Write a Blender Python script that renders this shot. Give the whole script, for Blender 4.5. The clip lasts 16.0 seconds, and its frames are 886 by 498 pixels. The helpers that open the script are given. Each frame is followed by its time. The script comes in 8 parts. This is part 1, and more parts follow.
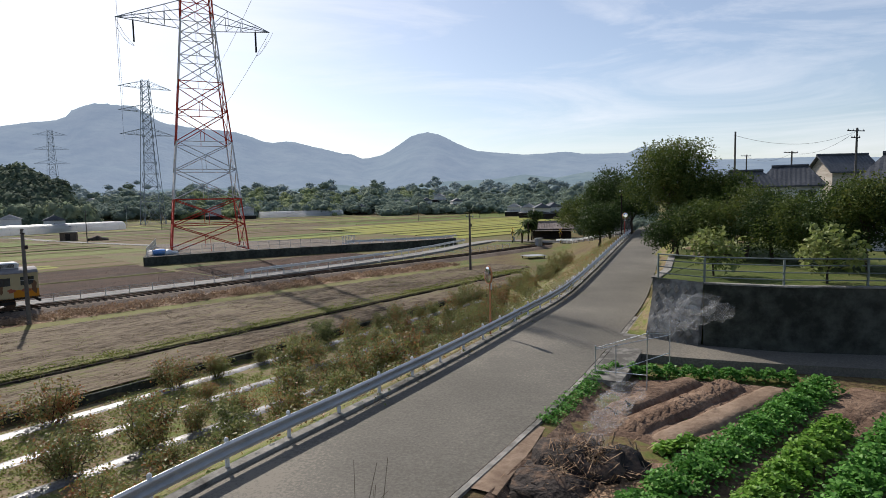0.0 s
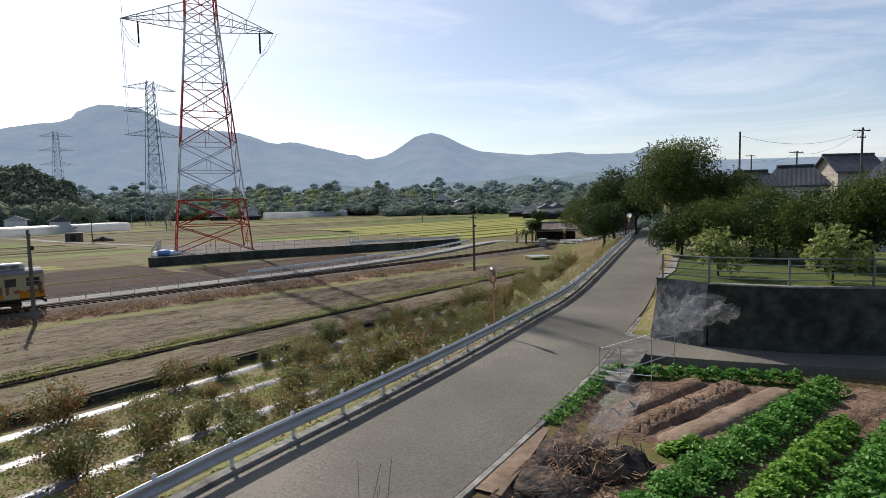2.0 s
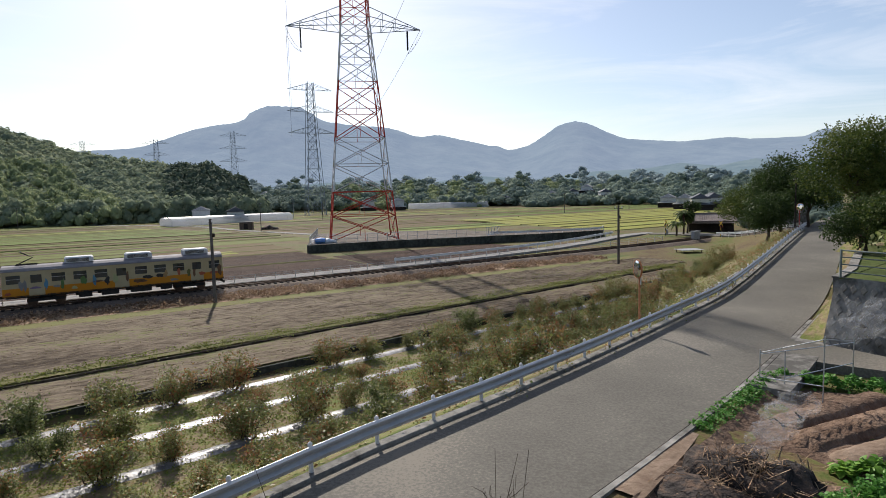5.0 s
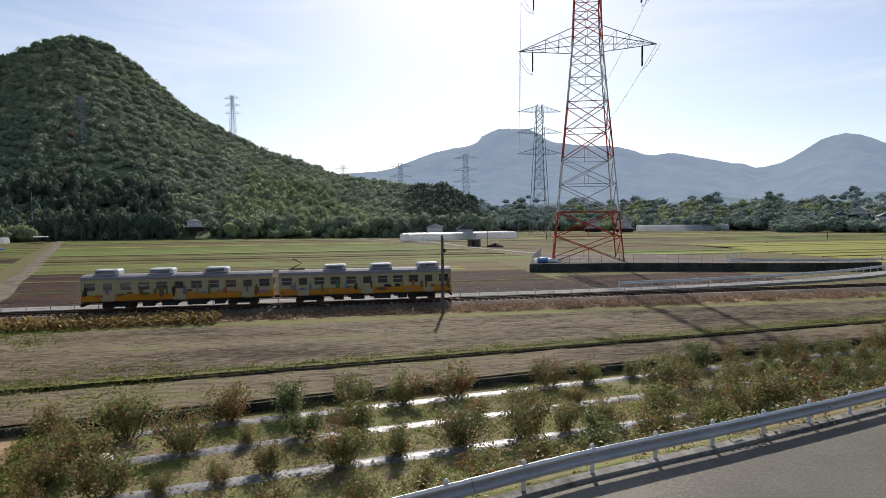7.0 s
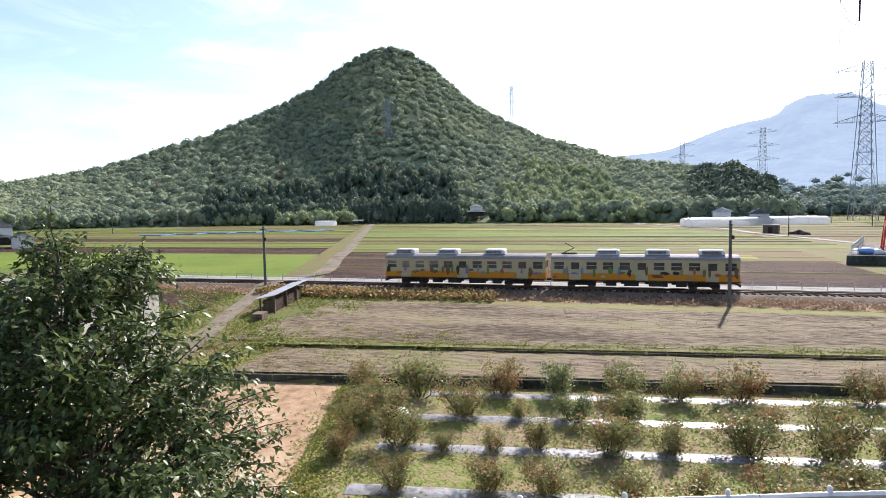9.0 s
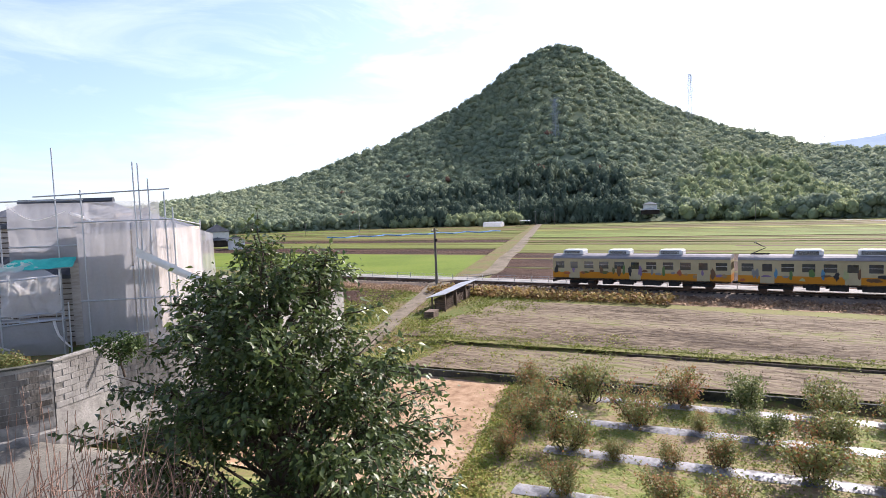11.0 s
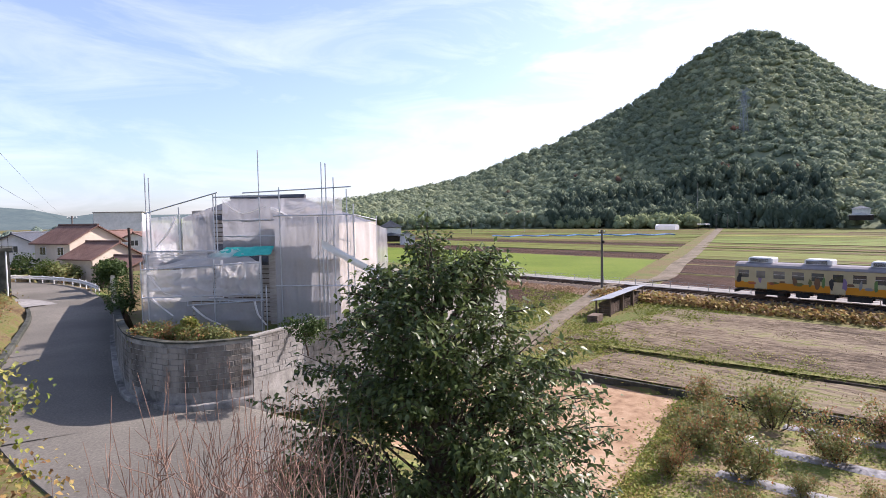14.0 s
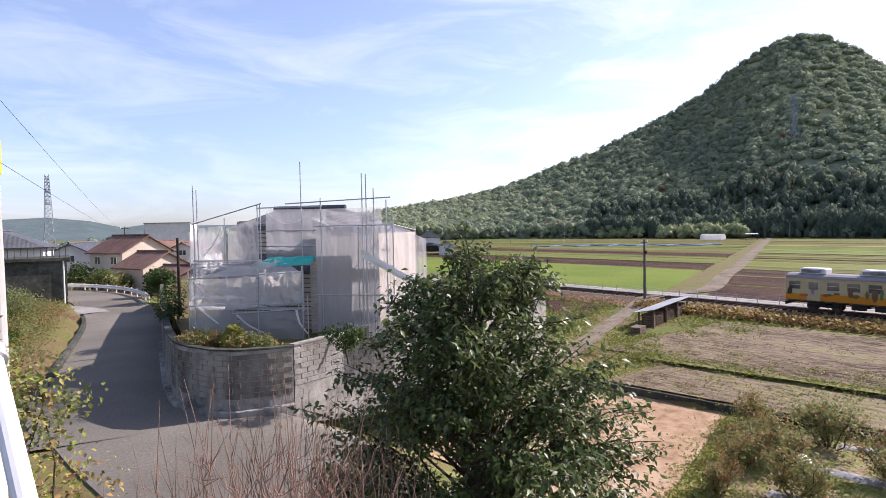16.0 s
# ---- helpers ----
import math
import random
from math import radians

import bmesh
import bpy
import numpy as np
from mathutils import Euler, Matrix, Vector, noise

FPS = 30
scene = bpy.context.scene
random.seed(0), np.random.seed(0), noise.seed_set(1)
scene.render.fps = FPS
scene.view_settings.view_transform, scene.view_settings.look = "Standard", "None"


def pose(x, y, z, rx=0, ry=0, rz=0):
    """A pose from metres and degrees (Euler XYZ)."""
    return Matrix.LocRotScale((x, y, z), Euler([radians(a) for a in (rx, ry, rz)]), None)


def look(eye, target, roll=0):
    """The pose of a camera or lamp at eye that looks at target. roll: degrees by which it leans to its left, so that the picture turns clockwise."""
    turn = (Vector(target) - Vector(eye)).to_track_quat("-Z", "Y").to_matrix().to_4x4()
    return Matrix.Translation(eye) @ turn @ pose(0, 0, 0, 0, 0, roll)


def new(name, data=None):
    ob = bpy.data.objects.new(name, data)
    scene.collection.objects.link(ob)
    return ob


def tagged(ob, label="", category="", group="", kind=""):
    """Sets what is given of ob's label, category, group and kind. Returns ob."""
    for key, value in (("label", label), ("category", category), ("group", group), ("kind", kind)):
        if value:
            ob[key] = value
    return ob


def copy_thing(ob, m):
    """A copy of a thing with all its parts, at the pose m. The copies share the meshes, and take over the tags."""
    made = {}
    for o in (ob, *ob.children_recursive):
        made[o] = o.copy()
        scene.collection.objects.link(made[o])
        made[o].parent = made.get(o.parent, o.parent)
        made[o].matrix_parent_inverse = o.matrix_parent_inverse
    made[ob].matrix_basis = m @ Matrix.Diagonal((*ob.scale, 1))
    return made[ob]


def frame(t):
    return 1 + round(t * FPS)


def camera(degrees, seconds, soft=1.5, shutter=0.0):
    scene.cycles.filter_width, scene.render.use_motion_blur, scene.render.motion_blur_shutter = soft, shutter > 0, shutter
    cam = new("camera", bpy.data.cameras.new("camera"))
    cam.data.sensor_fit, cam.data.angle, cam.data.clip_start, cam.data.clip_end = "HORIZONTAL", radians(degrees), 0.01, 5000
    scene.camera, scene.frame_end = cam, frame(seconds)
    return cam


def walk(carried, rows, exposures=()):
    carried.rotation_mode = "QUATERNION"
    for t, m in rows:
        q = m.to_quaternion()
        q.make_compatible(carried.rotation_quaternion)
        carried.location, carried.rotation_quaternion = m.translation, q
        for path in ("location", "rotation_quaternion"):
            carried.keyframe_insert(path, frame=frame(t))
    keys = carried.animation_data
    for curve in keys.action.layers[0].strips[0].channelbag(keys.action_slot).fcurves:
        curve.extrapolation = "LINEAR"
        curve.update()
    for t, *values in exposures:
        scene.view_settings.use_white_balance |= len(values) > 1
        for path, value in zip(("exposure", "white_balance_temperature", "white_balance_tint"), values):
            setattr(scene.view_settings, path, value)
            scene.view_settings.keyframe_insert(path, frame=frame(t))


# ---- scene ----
cam = camera(74.23, 16.0, soft=0.6)
EYE = 8.8
ROWS = [
    (0.0, 85.249, 1.179, -0.098),
    (0.5, 85.203, 1.100, -0.073),
    (1.0, 85.212, 1.193, 0.509),
    (1.5, 84.916, 1.116, 0.408),
    (2.0, 85.310, 1.252, 0.275),
    (2.5, 85.237, 1.427, 1.079),
    (3.0, 85.199, 1.312, 2.112),
    (3.2, 85.748, 1.413, 2.865),
    (5.3, 84.745, 1.800, 16.320),
    (5.5, 85.550, 1.900, 17.933),
    (6.0, 84.450, 2.420, 21.818),
    (6.5, 86.290, 2.380, 28.593),
    (7.0, 87.090, 0.560, 35.60),
    (7.5, 86.325, -0.260, 42.549),
    (8.0, 85.970, 0.109, 50.276),
    (8.5, 85.542, -0.052, 55.600),
    (9.0, 85.931, 0.976, 61.826),
    (9.5, 86.190, 0.926, 66.017),
    (9.7, 86.230, 1.700, 68.421),
    (11.8, 86.589, 0.718, 82.542),
    (12.0, 86.711, 0.530, 83.976),
    (12.5, 87.230, 1.050, 87.034),
    (13.0, 87.523, 2.058, 91.595),
    (13.5, 87.542, 1.273, 92.892),
    (14.0, 86.821, 1.027, 94.074),
    (14.5, 87.340, 1.174, 95.156),
    (15.0, 87.223, 0.976, 94.902),
    (15.5, 87.453, 0.886, 95.888),
    (16.0, 87.870, 1.140, 97.879),
]
walk(cam, [(t, pose(0, 0, EYE, a, b, c)) for t, a, b, c in ROWS],
     exposures=[(0.0, 0.14, 6500, 12), (5.5, 0.18, 6500, 12), (6.5, 0.12, 6500, 12), (7.5, 0.06, 6500, 12), (8.0, 0.42, 6500, 13), (8.5, 0.8, 6400, 14), (9.0, 1.12, 6320, 15), (9.7, 1.20, 6320, 17), (12.0, 1.20, 6310, 23), (14.5, 1.07, 6330, 25), (16.0, 0.99, 6370, 25)])

# ---- world, sun ----
SUN_AZ, SUN_EL = radians(32), radians(37)
world = bpy.data.worlds.new("sky")
scene.world = world
world.use_nodes = True
wn, wl = world.node_tree.nodes, world.node_tree.links
wn.clear()
w_out = wn.new("ShaderNodeOutputWorld")
w_bg = wn.new("ShaderNodeBackground")
w_bg.inputs["Strength"].default_value = 0.108
w_sky = wn.new("ShaderNodeTexSky")
w_sky.sky_type = "NISHITA"
w_sky.sun_disc = False
w_sky.sun_elevation, w_sky.sun_rotation = SUN_EL, 2 * math.pi - SUN_AZ
w_sky.air_density, w_sky.dust_density, w_sky.ozone_density = 0.96, 0.85, 1.7
# thin cirrus, stretched along the wind
w_co = wn.new("ShaderNodeTexCoord")
w_map = wn.new("ShaderNodeMapping")
w_map.inputs["Rotation"].default_value = (0.25, 0.15, 0.5)
w_map.inputs["Scale"].default_value = (1.3, 2.2, 9.0)
w_noise = wn.new("ShaderNodeTexNoise")
w_noise.inputs["Scale"].default_value = 1.7
w_noise.inputs["Detail"].default_value = 9.0
w_noise.inputs["Roughness"].default_value = 0.62
w_noise.inputs["Distortion"].default_value = 0.7
w_ramp = wn.new("ShaderNodeValToRGB")
w_ramp.color_ramp.elements[0].position, w_ramp.color_ramp.elements[0].color = 0.44, (0.11, 0.11, 0.11, 1)
w_ramp.color_ramp.elements[1].position, w_ramp.color_ramp.elements[1].color = 0.75, (0.60, 0.60, 0.60, 1)
# the veil thins out away from the sun's side of the sky
w_side = wn.new("ShaderNodeVectorMath")
w_side.operation = "DOT_PRODUCT"
w_side.inputs[1].default_value = (-math.sin(radians(5)), math.cos(radians(5)), 0.0)
w_thin = wn.new("ShaderNodeMapRange")
w_thin.inputs["From Min"].default_value, w_thin.inputs["From Max"].default_value = -0.1, 0.75
w_thin.inputs["To Min"].default_value, w_thin.inputs["To Max"].default_value = 0.36, 1.0
w_cover = wn.new("ShaderNodeMath")
w_cover.operation = "MULTIPLY"
w_mix = wn.new("ShaderNodeMix")
w_mix.data_type = "RGBA"
w_mix.inputs[7].default_value = (8.6, 8.8, 9.2, 1)
wl.new(w_co.outputs["Generated"], w_map.inputs["Vector"])
wl.new(w_map.outputs["Vector"], w_noise.inputs["Vector"])
wl.new(w_noise.outputs["Fac"], w_ramp.inputs["Fac"])
wl.new(w_co.outputs["Generated"], w_side.inputs[0])
wl.new(w_side.outputs["Value"], w_thin.inputs["Value"])
wl.new(w_ramp.outputs["Color"], w_cover.inputs[0])
wl.new(w_thin.outputs["Result"], w_cover.inputs[1])
wl.new(w_cover.outputs[0], w_mix.inputs[0])
# pale blue haze low in the sky, away from the sun
w_sep = wn.new("ShaderNodeSeparateXYZ")
w_low = wn.new("ShaderNodeMapRange")
w_low.inputs["From Min"].default_value, w_low.inputs["From Max"].default_value = 0.02, 0.32
w_low.inputs["To Min"].default_value, w_low.inputs["To Max"].default_value = 1.0, 0.0
w_away = wn.new("ShaderNodeMapRange")
w_away.inputs["From Min"].default_value, w_away.inputs["From Max"].default_value = -0.5, 0.55
w_away.inputs["To Min"].default_value, w_away.inputs["To Max"].default_value = 1.0, 0.0
w_both = wn.new("ShaderNodeMath")
w_both.operation = "MULTIPLY"
w_tint = wn.new("ShaderNodeMix")
w_tint.data_type, w_tint.blend_type = "RGBA", "MULTIPLY"
w_tint.inputs[7].default_value = (0.68, 0.76, 0.92, 1)
wl.new(w_co.outputs["Generated"], w_sep.inputs["Vector"])
wl.new(w_sep.outputs["Z"], w_low.inputs["Value"])
wl.new(w_side.outputs["Value"], w_away.inputs["Value"])
wl.new(w_low.outputs["Result"], w_both.inputs[0])
wl.new(w_away.outputs["Result"], w_both.inputs[1])
wl.new(w_both.outputs[0], w_tint.inputs[0])
wl.new(w_sky.outputs["Color"], w_tint.inputs[6])
wl.new(w_tint.outputs[2], w_mix.inputs[6])
wl.new(w_mix.outputs[2], w_bg.inputs["Color"])
wl.new(w_bg.outputs["Background"], w_out.inputs["Surface"])

sun_data = bpy.data.lights.new("sun", "SUN")
sun_data.energy, sun_data.angle, sun_data.color = 5.0, radians(0.55), (1.0, 0.94, 0.85)
SUN_WAY = Vector((-math.sin(SUN_AZ) * math.cos(SUN_EL), math.cos(SUN_AZ) * math.cos(SUN_EL), math.sin(SUN_EL)))
sun = new("sun", sun_data)
sun.matrix_world = look(SUN_WAY * 300, (0, 0, 0))

# ---- materials ----
def mat(name, cols, scale=1.0, big=0.12, rough=0.9, bump=0.3, bump_scale=None, metal=0.0, stretch=(1, 1, 1), spin=0.0,
        island=0.0, obj=0.0, spec=0.12, trans=0.0, detail=6.0, glow=None, glow_strength=0.0, local=False, bdist=0.05):
    """A surface of two to four colours mixed by noise at two scales, with relief. island, obj: how far each loose piece or object differs."""
    m = bpy.data.materials.new(name)
    m.use_nodes = True
    nt = m.node_tree
    n, l = nt.nodes, nt.links
    b = n["Principled BSDF"]
    b.inputs["Roughness"].default_value, b.inputs["Metallic"].default_value = rough, metal
    b.inputs["Specular IOR Level"].default_value = spec
    if local:
        src = n.new("ShaderNodeTexCoord").outputs["Object"]
    else:
        src = n.new("ShaderNodeNewGeometry").outputs["Position"]
    mp = n.new("ShaderNodeMapping")
    mp.vector_type = "TEXTURE"
    mp.inputs["Rotation"].default_value = (0, 0, -spin)
    mp.inputs["Scale"].default_value = tuple(1 / q for q in stretch)
    l.new(src, mp.inputs["Vector"])
    fine = n.new("ShaderNodeTexNoise")
    fine.inputs["Scale"].default_value, fine.inputs["Detail"].default_value, fine.inputs["Roughness"].default_value = scale, detail, 0.65
    wide = n.new("ShaderNodeTexNoise")
    wide.inputs["Scale"].default_value, wide.inputs["Detail"].default_value = big, 3.0
    l.new(mp.outputs["Vector"], fine.inputs["Vector"])
    l.new(mp.outputs["Vector"], wide.inputs["Vector"])
    add = n.new("ShaderNodeMath")
    add.operation = "MULTIPLY_ADD"
    l.new(wide.outputs["Fac"], add.inputs[0])
    add.inputs[1].default_value = 1.2
    grain = n.new("ShaderNodeMath")
    grain.operation = "MULTIPLY_ADD"
    grain.inputs[1].default_value, grain.inputs[2].default_value = 1.5, -0.85
    l.new(fine.outputs["Fac"], grain.inputs[0])
    l.new(grain.outputs[0], add.inputs[2])
    fac = add.outputs[0]
    for share, out in ((island, "Random Per Island"), (obj, "Random")):
        if share:
            node = n.new("ShaderNodeNewGeometry" if out == "Random Per Island" else "ShaderNodeObjectInfo")
            mx = n.new("ShaderNodeMix")
            mx.inputs[0].default_value = share
            l.new(fac, mx.inputs[2])
            l.new(node.outputs[out], mx.inputs[3])
            fac = mx.outputs[0]
    ramp = n.new("ShaderNodeValToRGB")
    el = ramp.color_ramp.elements
    lo, hi = (0.22, 0.80) if not island else (0.12, 0.88)
    while len(el) < len(cols):
        el.new(0.5)
    for i, c in enumerate(cols):
        el[i].position = lo + (hi - lo) * i / max(1, len(cols) - 1)
        el[i].color = (*(q * 0.88 for q in c), 1)
    l.new(fac, ramp.inputs["Fac"])
    l.new(ramp.outputs["Color"], b.inputs["Base Color"])
    if bump:
        bn = n.new("ShaderNodeTexNoise")
        bn.inputs["Scale"].default_value, bn.inputs["Detail"].default_value = bump_scale or scale * 2, 5.0
        l.new(mp.outputs["Vector"], bn.inputs["Vector"])
        bp = n.new("ShaderNodeBump")
        bp.inputs["Strength"].default_value, bp.inputs["Distance"].default_value = bump, bdist
        l.new(bn.outputs["Fac"], bp.inputs["Height"])
        l.new(bp.outputs["Normal"], b.inputs["Normal"])
    if trans:
        # light through thin leaves or sheets
        tr = n.new("ShaderNodeBsdfTranslucent")
        l.new(ramp.outputs["Color"], tr.inputs["Color"])
        ms = n.new("ShaderNodeMixShader")
        ms.inputs[0].default_value = trans
        l.new(b.outputs[0], ms.inputs[1])
        l.new(tr.outputs[0], ms.inputs[2])
        l.new(ms.outputs[0], n["Material Output"].inputs["Surface"])
    if glow:
        b.inputs["Emission Color"].default_value = (*glow, 1)
        b.inputs["Emission Strength"].default_value = glow_strength
    return m


def sheer(name, col, clear, rough=0.8, trans=0.5, folds=0.6):
    """A net or film: part cloth that light passes, part open."""
    m = mat(name, [tuple(c * 0.92 for c in col), col], scale=9, big=1.5, rough=rough, bump=folds, bump_scale=7.0, bdist=0.02, trans=trans, spec=0.4)
    n, l = m.node_tree.nodes, m.node_tree.links
    out = n["Material Output"]
    was = out.inputs["Surface"].links[0].from_socket
    tp, ms = n.new("ShaderNodeBsdfTransparent"), n.new("ShaderNodeMixShader")
    ms.inputs[0].default_value = clear
    l.new(was, ms.inputs[1])
    l.new(tp.outputs[0], ms.inputs[2])
    l.new(ms.outputs[0], out.inputs["Surface"])
    return m


M_GROUND = mat("dry_grass", [(0.090, 0.059, 0.032), (0.153, 0.113, 0.054), (0.117, 0.122, 0.036), (0.072, 0.108, 0.023)], 3.5, 0.16, bump=0.8)
M_EARTH = mat("ploughed_earth", [(0.019, 0.010, 0.006), (0.039, 0.019, 0.011), (0.058, 0.029, 0.018), (0.085, 0.047, 0.028)], 2.4, 0.09, bump=1.0, bump_scale=5, bdist=0.15, stretch=(0.5, 2.6, 1), spin=-0.8)
M_STUBBLE = mat("stubble_field", [(0.055, 0.038, 0.024), (0.125, 0.095, 0.062), (0.205, 0.160, 0.112), (0.160, 0.160, 0.058)], 2.2, 0.10, bump=0.6, bump_scale=5, bdist=0.10, stretch=(0.45, 2.0, 1), spin=-0.8)
M_GRASS = mat("grass_strip", [(0.042, 0.059, 0.013), (0.071, 0.098, 0.021), (0.107, 0.113, 0.038)], 3, 0.3, bump=0.8)
M_LIME = mat("young_crop", [(0.078, 0.118, 0.011), (0.109, 0.158, 0.016), (0.139, 0.172, 0.025)], 2.5, 0.06, bump=0.5)
M_YELLOW = mat("late_rice", [(0.074, 0.074, 0.018), (0.113, 0.123, 0.021), (0.109, 0.141, 0.021), (0.164, 0.161, 0.043)], 1.2, 0.05, bump=0.5, stretch=(0.35, 3.2, 1), spin=-0.8)
M_TAN = mat("straw_field", [(0.066, 0.041, 0.017), (0.109, 0.070, 0.027), (0.132, 0.089, 0.038), (0.092, 0.076, 0.019)], 1.4, 0.05, bump=0.6, stretch=(0.4, 2.4, 1), spin=-0.8)
M_LIMEDULL = mat("green_aftermath", [(0.072, 0.094, 0.019), (0.100, 0.150, 0.020), (0.134, 0.182, 0.031), (0.153, 0.155, 0.042)], 1.2, 0.05, bump=0.5, stretch=(0.35, 3.2, 1), spin=-0.8)
M_TAN2 = mat("brown_field", [(0.066, 0.038, 0.021), (0.101, 0.061, 0.034), (0.108, 0.081, 0.030)], 1.4, 0.05, bump=0.6, stretch=(0.4, 2.4, 1), spin=-0.8)
M_RICE = mat("yellow_rice", [(0.2, 0.188, 0.037), (0.25, 0.244, 0.044), (0.237, 0.275, 0.056)], 1.0, 0.05, bump=0.5, stretch=(0.5, 2.4, 1), spin=-0.8)
M_SAND = mat("sandy_earth", [(0.20, 0.125, 0.075), (0.29, 0.19, 0.115), (0.34, 0.235, 0.15), (0.39, 0.285, 0.19)], 1.5, 0.35, bump=0.5, bump_scale=7)
M_DEAD = mat("dead_grass", [(0.200, 0.125, 0.080), (0.330, 0.220, 0.140), (0.400, 0.300, 0.195)], 4, 0.3, bump=1.0, bdist=0.2)
M_ASPHALT = mat("asphalt", [(0.112, 0.104, 0.088), (0.138, 0.128, 0.108), (0.160, 0.149, 0.126), (0.225, 0.202, 0.166)], 12, 0.20, rough=0.8, bump=0.3, bump_scale=70, bdist=0.01)
M_LANE = mat("pale_concrete", [(0.203, 0.195, 0.184), (0.262, 0.255, 0.240), (0.315, 0.304, 0.281)], 3, 0.3, bump=0.2)
M_CONC = mat("weathered_concrete", [(0.10, 0.095, 0.085), (0.22, 0.21, 0.19), (0.33, 0.315, 0.285)], 2.2, 0.35, bump=0.35, bump_scale=14)
M_CONC_L = mat("light_concrete", [(0.30, 0.29, 0.27), (0.40, 0.39, 0.365), (0.47, 0.455, 0.42)], 2.5, 0.4, bump=0.25, bump_scale=16)
M_BLOCK = mat("grey_block", [(0.075, 0.067, 0.057), (0.165, 0.150, 0.130), (0.270, 0.248, 0.215)], 1.6, 0.5, bump=0.4, bump_scale=20, obj=0.04, stretch=(1, 1, 0.35))
M_BLOCK_L = mat("pale_block", [(0.15, 0.14, 0.128), (0.25, 0.24, 0.22), (0.34, 0.325, 0.30)], 1.6, 0.5, bump=0.4, bump_scale=20, obj=0.04, stretch=(1, 1, 0.35))
M_DARK = mat("dark_timber", [(0.025, 0.02, 0.018), (0.05, 0.04, 0.034)], 4, 0.5, bump=0.3)
M_BALLAST = mat("ballast", [(0.09, 0.07, 0.055), (0.15, 0.115, 0.09), (0.21, 0.17, 0.14)], 6, 0.3, bump=1.0, bump_scale=12)
M_RAIL = mat("rail_steel", [(0.08, 0.05, 0.035), (0.14, 0.09, 0.06)], 8, 0.5, rough=0.55, metal=0.6)
M_GALV = mat("galvanised_steel", [(0.42, 0.44, 0.46), (0.52, 0.54, 0.56)], 3, 0.6, rough=0.42, metal=0.65, bump=0.08)
M_WHITE = mat("white_paint", [(0.66, 0.66, 0.65), (0.76, 0.76, 0.75)], 5, 0.7, rough=0.5, bump=0.05)
M_RED = mat("red_paint", [(0.42, 0.045, 0.03), (0.54, 0.07, 0.045)], 3, 0.3, rough=0.55, bump=0.05)
M_TOWERW = mat("tower_white", [(0.58, 0.58, 0.58), (0.68, 0.68, 0.68)], 3, 0.3, rough=0.55, bump=0.05)
M_TOWERG = mat("tower_grey", [(0.24, 0.28, 0.32), (0.32, 0.36, 0.40)], 1, 0.1, rough=0.6, bump=0)
M_POLE = mat("concrete_pole", [(0.10, 0.09, 0.08), (0.16, 0.145, 0.13)], 3, 0.5, bump=0.2)
M_POLE_L = mat("pale_pole", [(0.36, 0.35, 0.33), (0.45, 0.44, 0.42)], 3, 0.5, bump=0.15)
M_BLACK = mat("black_plastic", [(0.012, 0.012, 0.013), (0.03, 0.03, 0.032)], 6, 0.5, rough=0.5, bump=0.3)
M_MULCH = mat("mulch_film", [(0.045, 0.045, 0.050), (0.125, 0.125, 0.132), (0.270, 0.270, 0.280), (0.165, 0.140, 0.110)], 1.3, 0.45, rough=0.42, bump=0.7, bump_scale=3.5, spec=0.42, bdist=0.06)
M_BARK = mat("bark", [(0.06, 0.045, 0.035), (0.11, 0.085, 0.065)], 6, 1, bump=0.8, bump_scale=20)
M_TWIG = mat("red_twig", [(0.200, 0.120, 0.090), (0.335, 0.225, 0.168)], 6, 1, bump=0.2)
M_LEAF_T = mat("glossy_leaf", [(0.042, 0.068, 0.022), (0.080, 0.118, 0.034), (0.150, 0.188, 0.058)], 3, 0.5, rough=0.42, bump=0, island=0.7, trans=0.32, spec=0.32)
M_LEAF_TREE = mat("tree_leaf", [(0.030, 0.056, 0.014), (0.068, 0.106, 0.024), (0.120, 0.155, 0.036), (0.190, 0.190, 0.050)], 1.2, 0.35, rough=0.6, bump=0, island=0.35, trans=0.32, spec=0.15)
M_LEAF_DARK = mat("evergreen_leaf", [(0.024, 0.046, 0.015), (0.050, 0.084, 0.024), (0.090, 0.125, 0.038)], 1.2, 0.35, rough=0.6, bump=0, island=0.4, trans=0.28, spec=0.15)
M_LEAF_BUSH = mat("orchard_leaf", [(0.300, 0.095, 0.045), (0.330, 0.170, 0.070), (0.170, 0.190, 0.062), (0.220, 0.260, 0.088), (0.330, 0.260, 0.125)], 1.4, 0.30, rough=0.5, bump=0, island=0.38, trans=0.45, spec=0.3)
M_LEAF_BUSHG = mat("orchard_leaf_green", [(0.089, 0.121, 0.039), (0.164, 0.198, 0.066), (0.304, 0.286, 0.132)], 2, 0.3, rough=0.48, bump=0, island=0.6, trans=0.42, spec=0.3)
M_LEAF_VEG = mat("vegetable_leaf", [(0.055, 0.170, 0.028), (0.110, 0.285, 0.048), (0.205, 0.400, 0.095)], 2, 0.4, rough=0.45, bump=0, island=0.6, trans=0.35)
M_LEAF_WEED = mat("weed_leaf", [(0.096, 0.156, 0.024), (0.204, 0.252, 0.048), (0.336, 0.312, 0.084), (0.300, 0.192, 0.084)], 2, 0.35, rough=0.6, bump=0, island=0.5, trans=0.3)
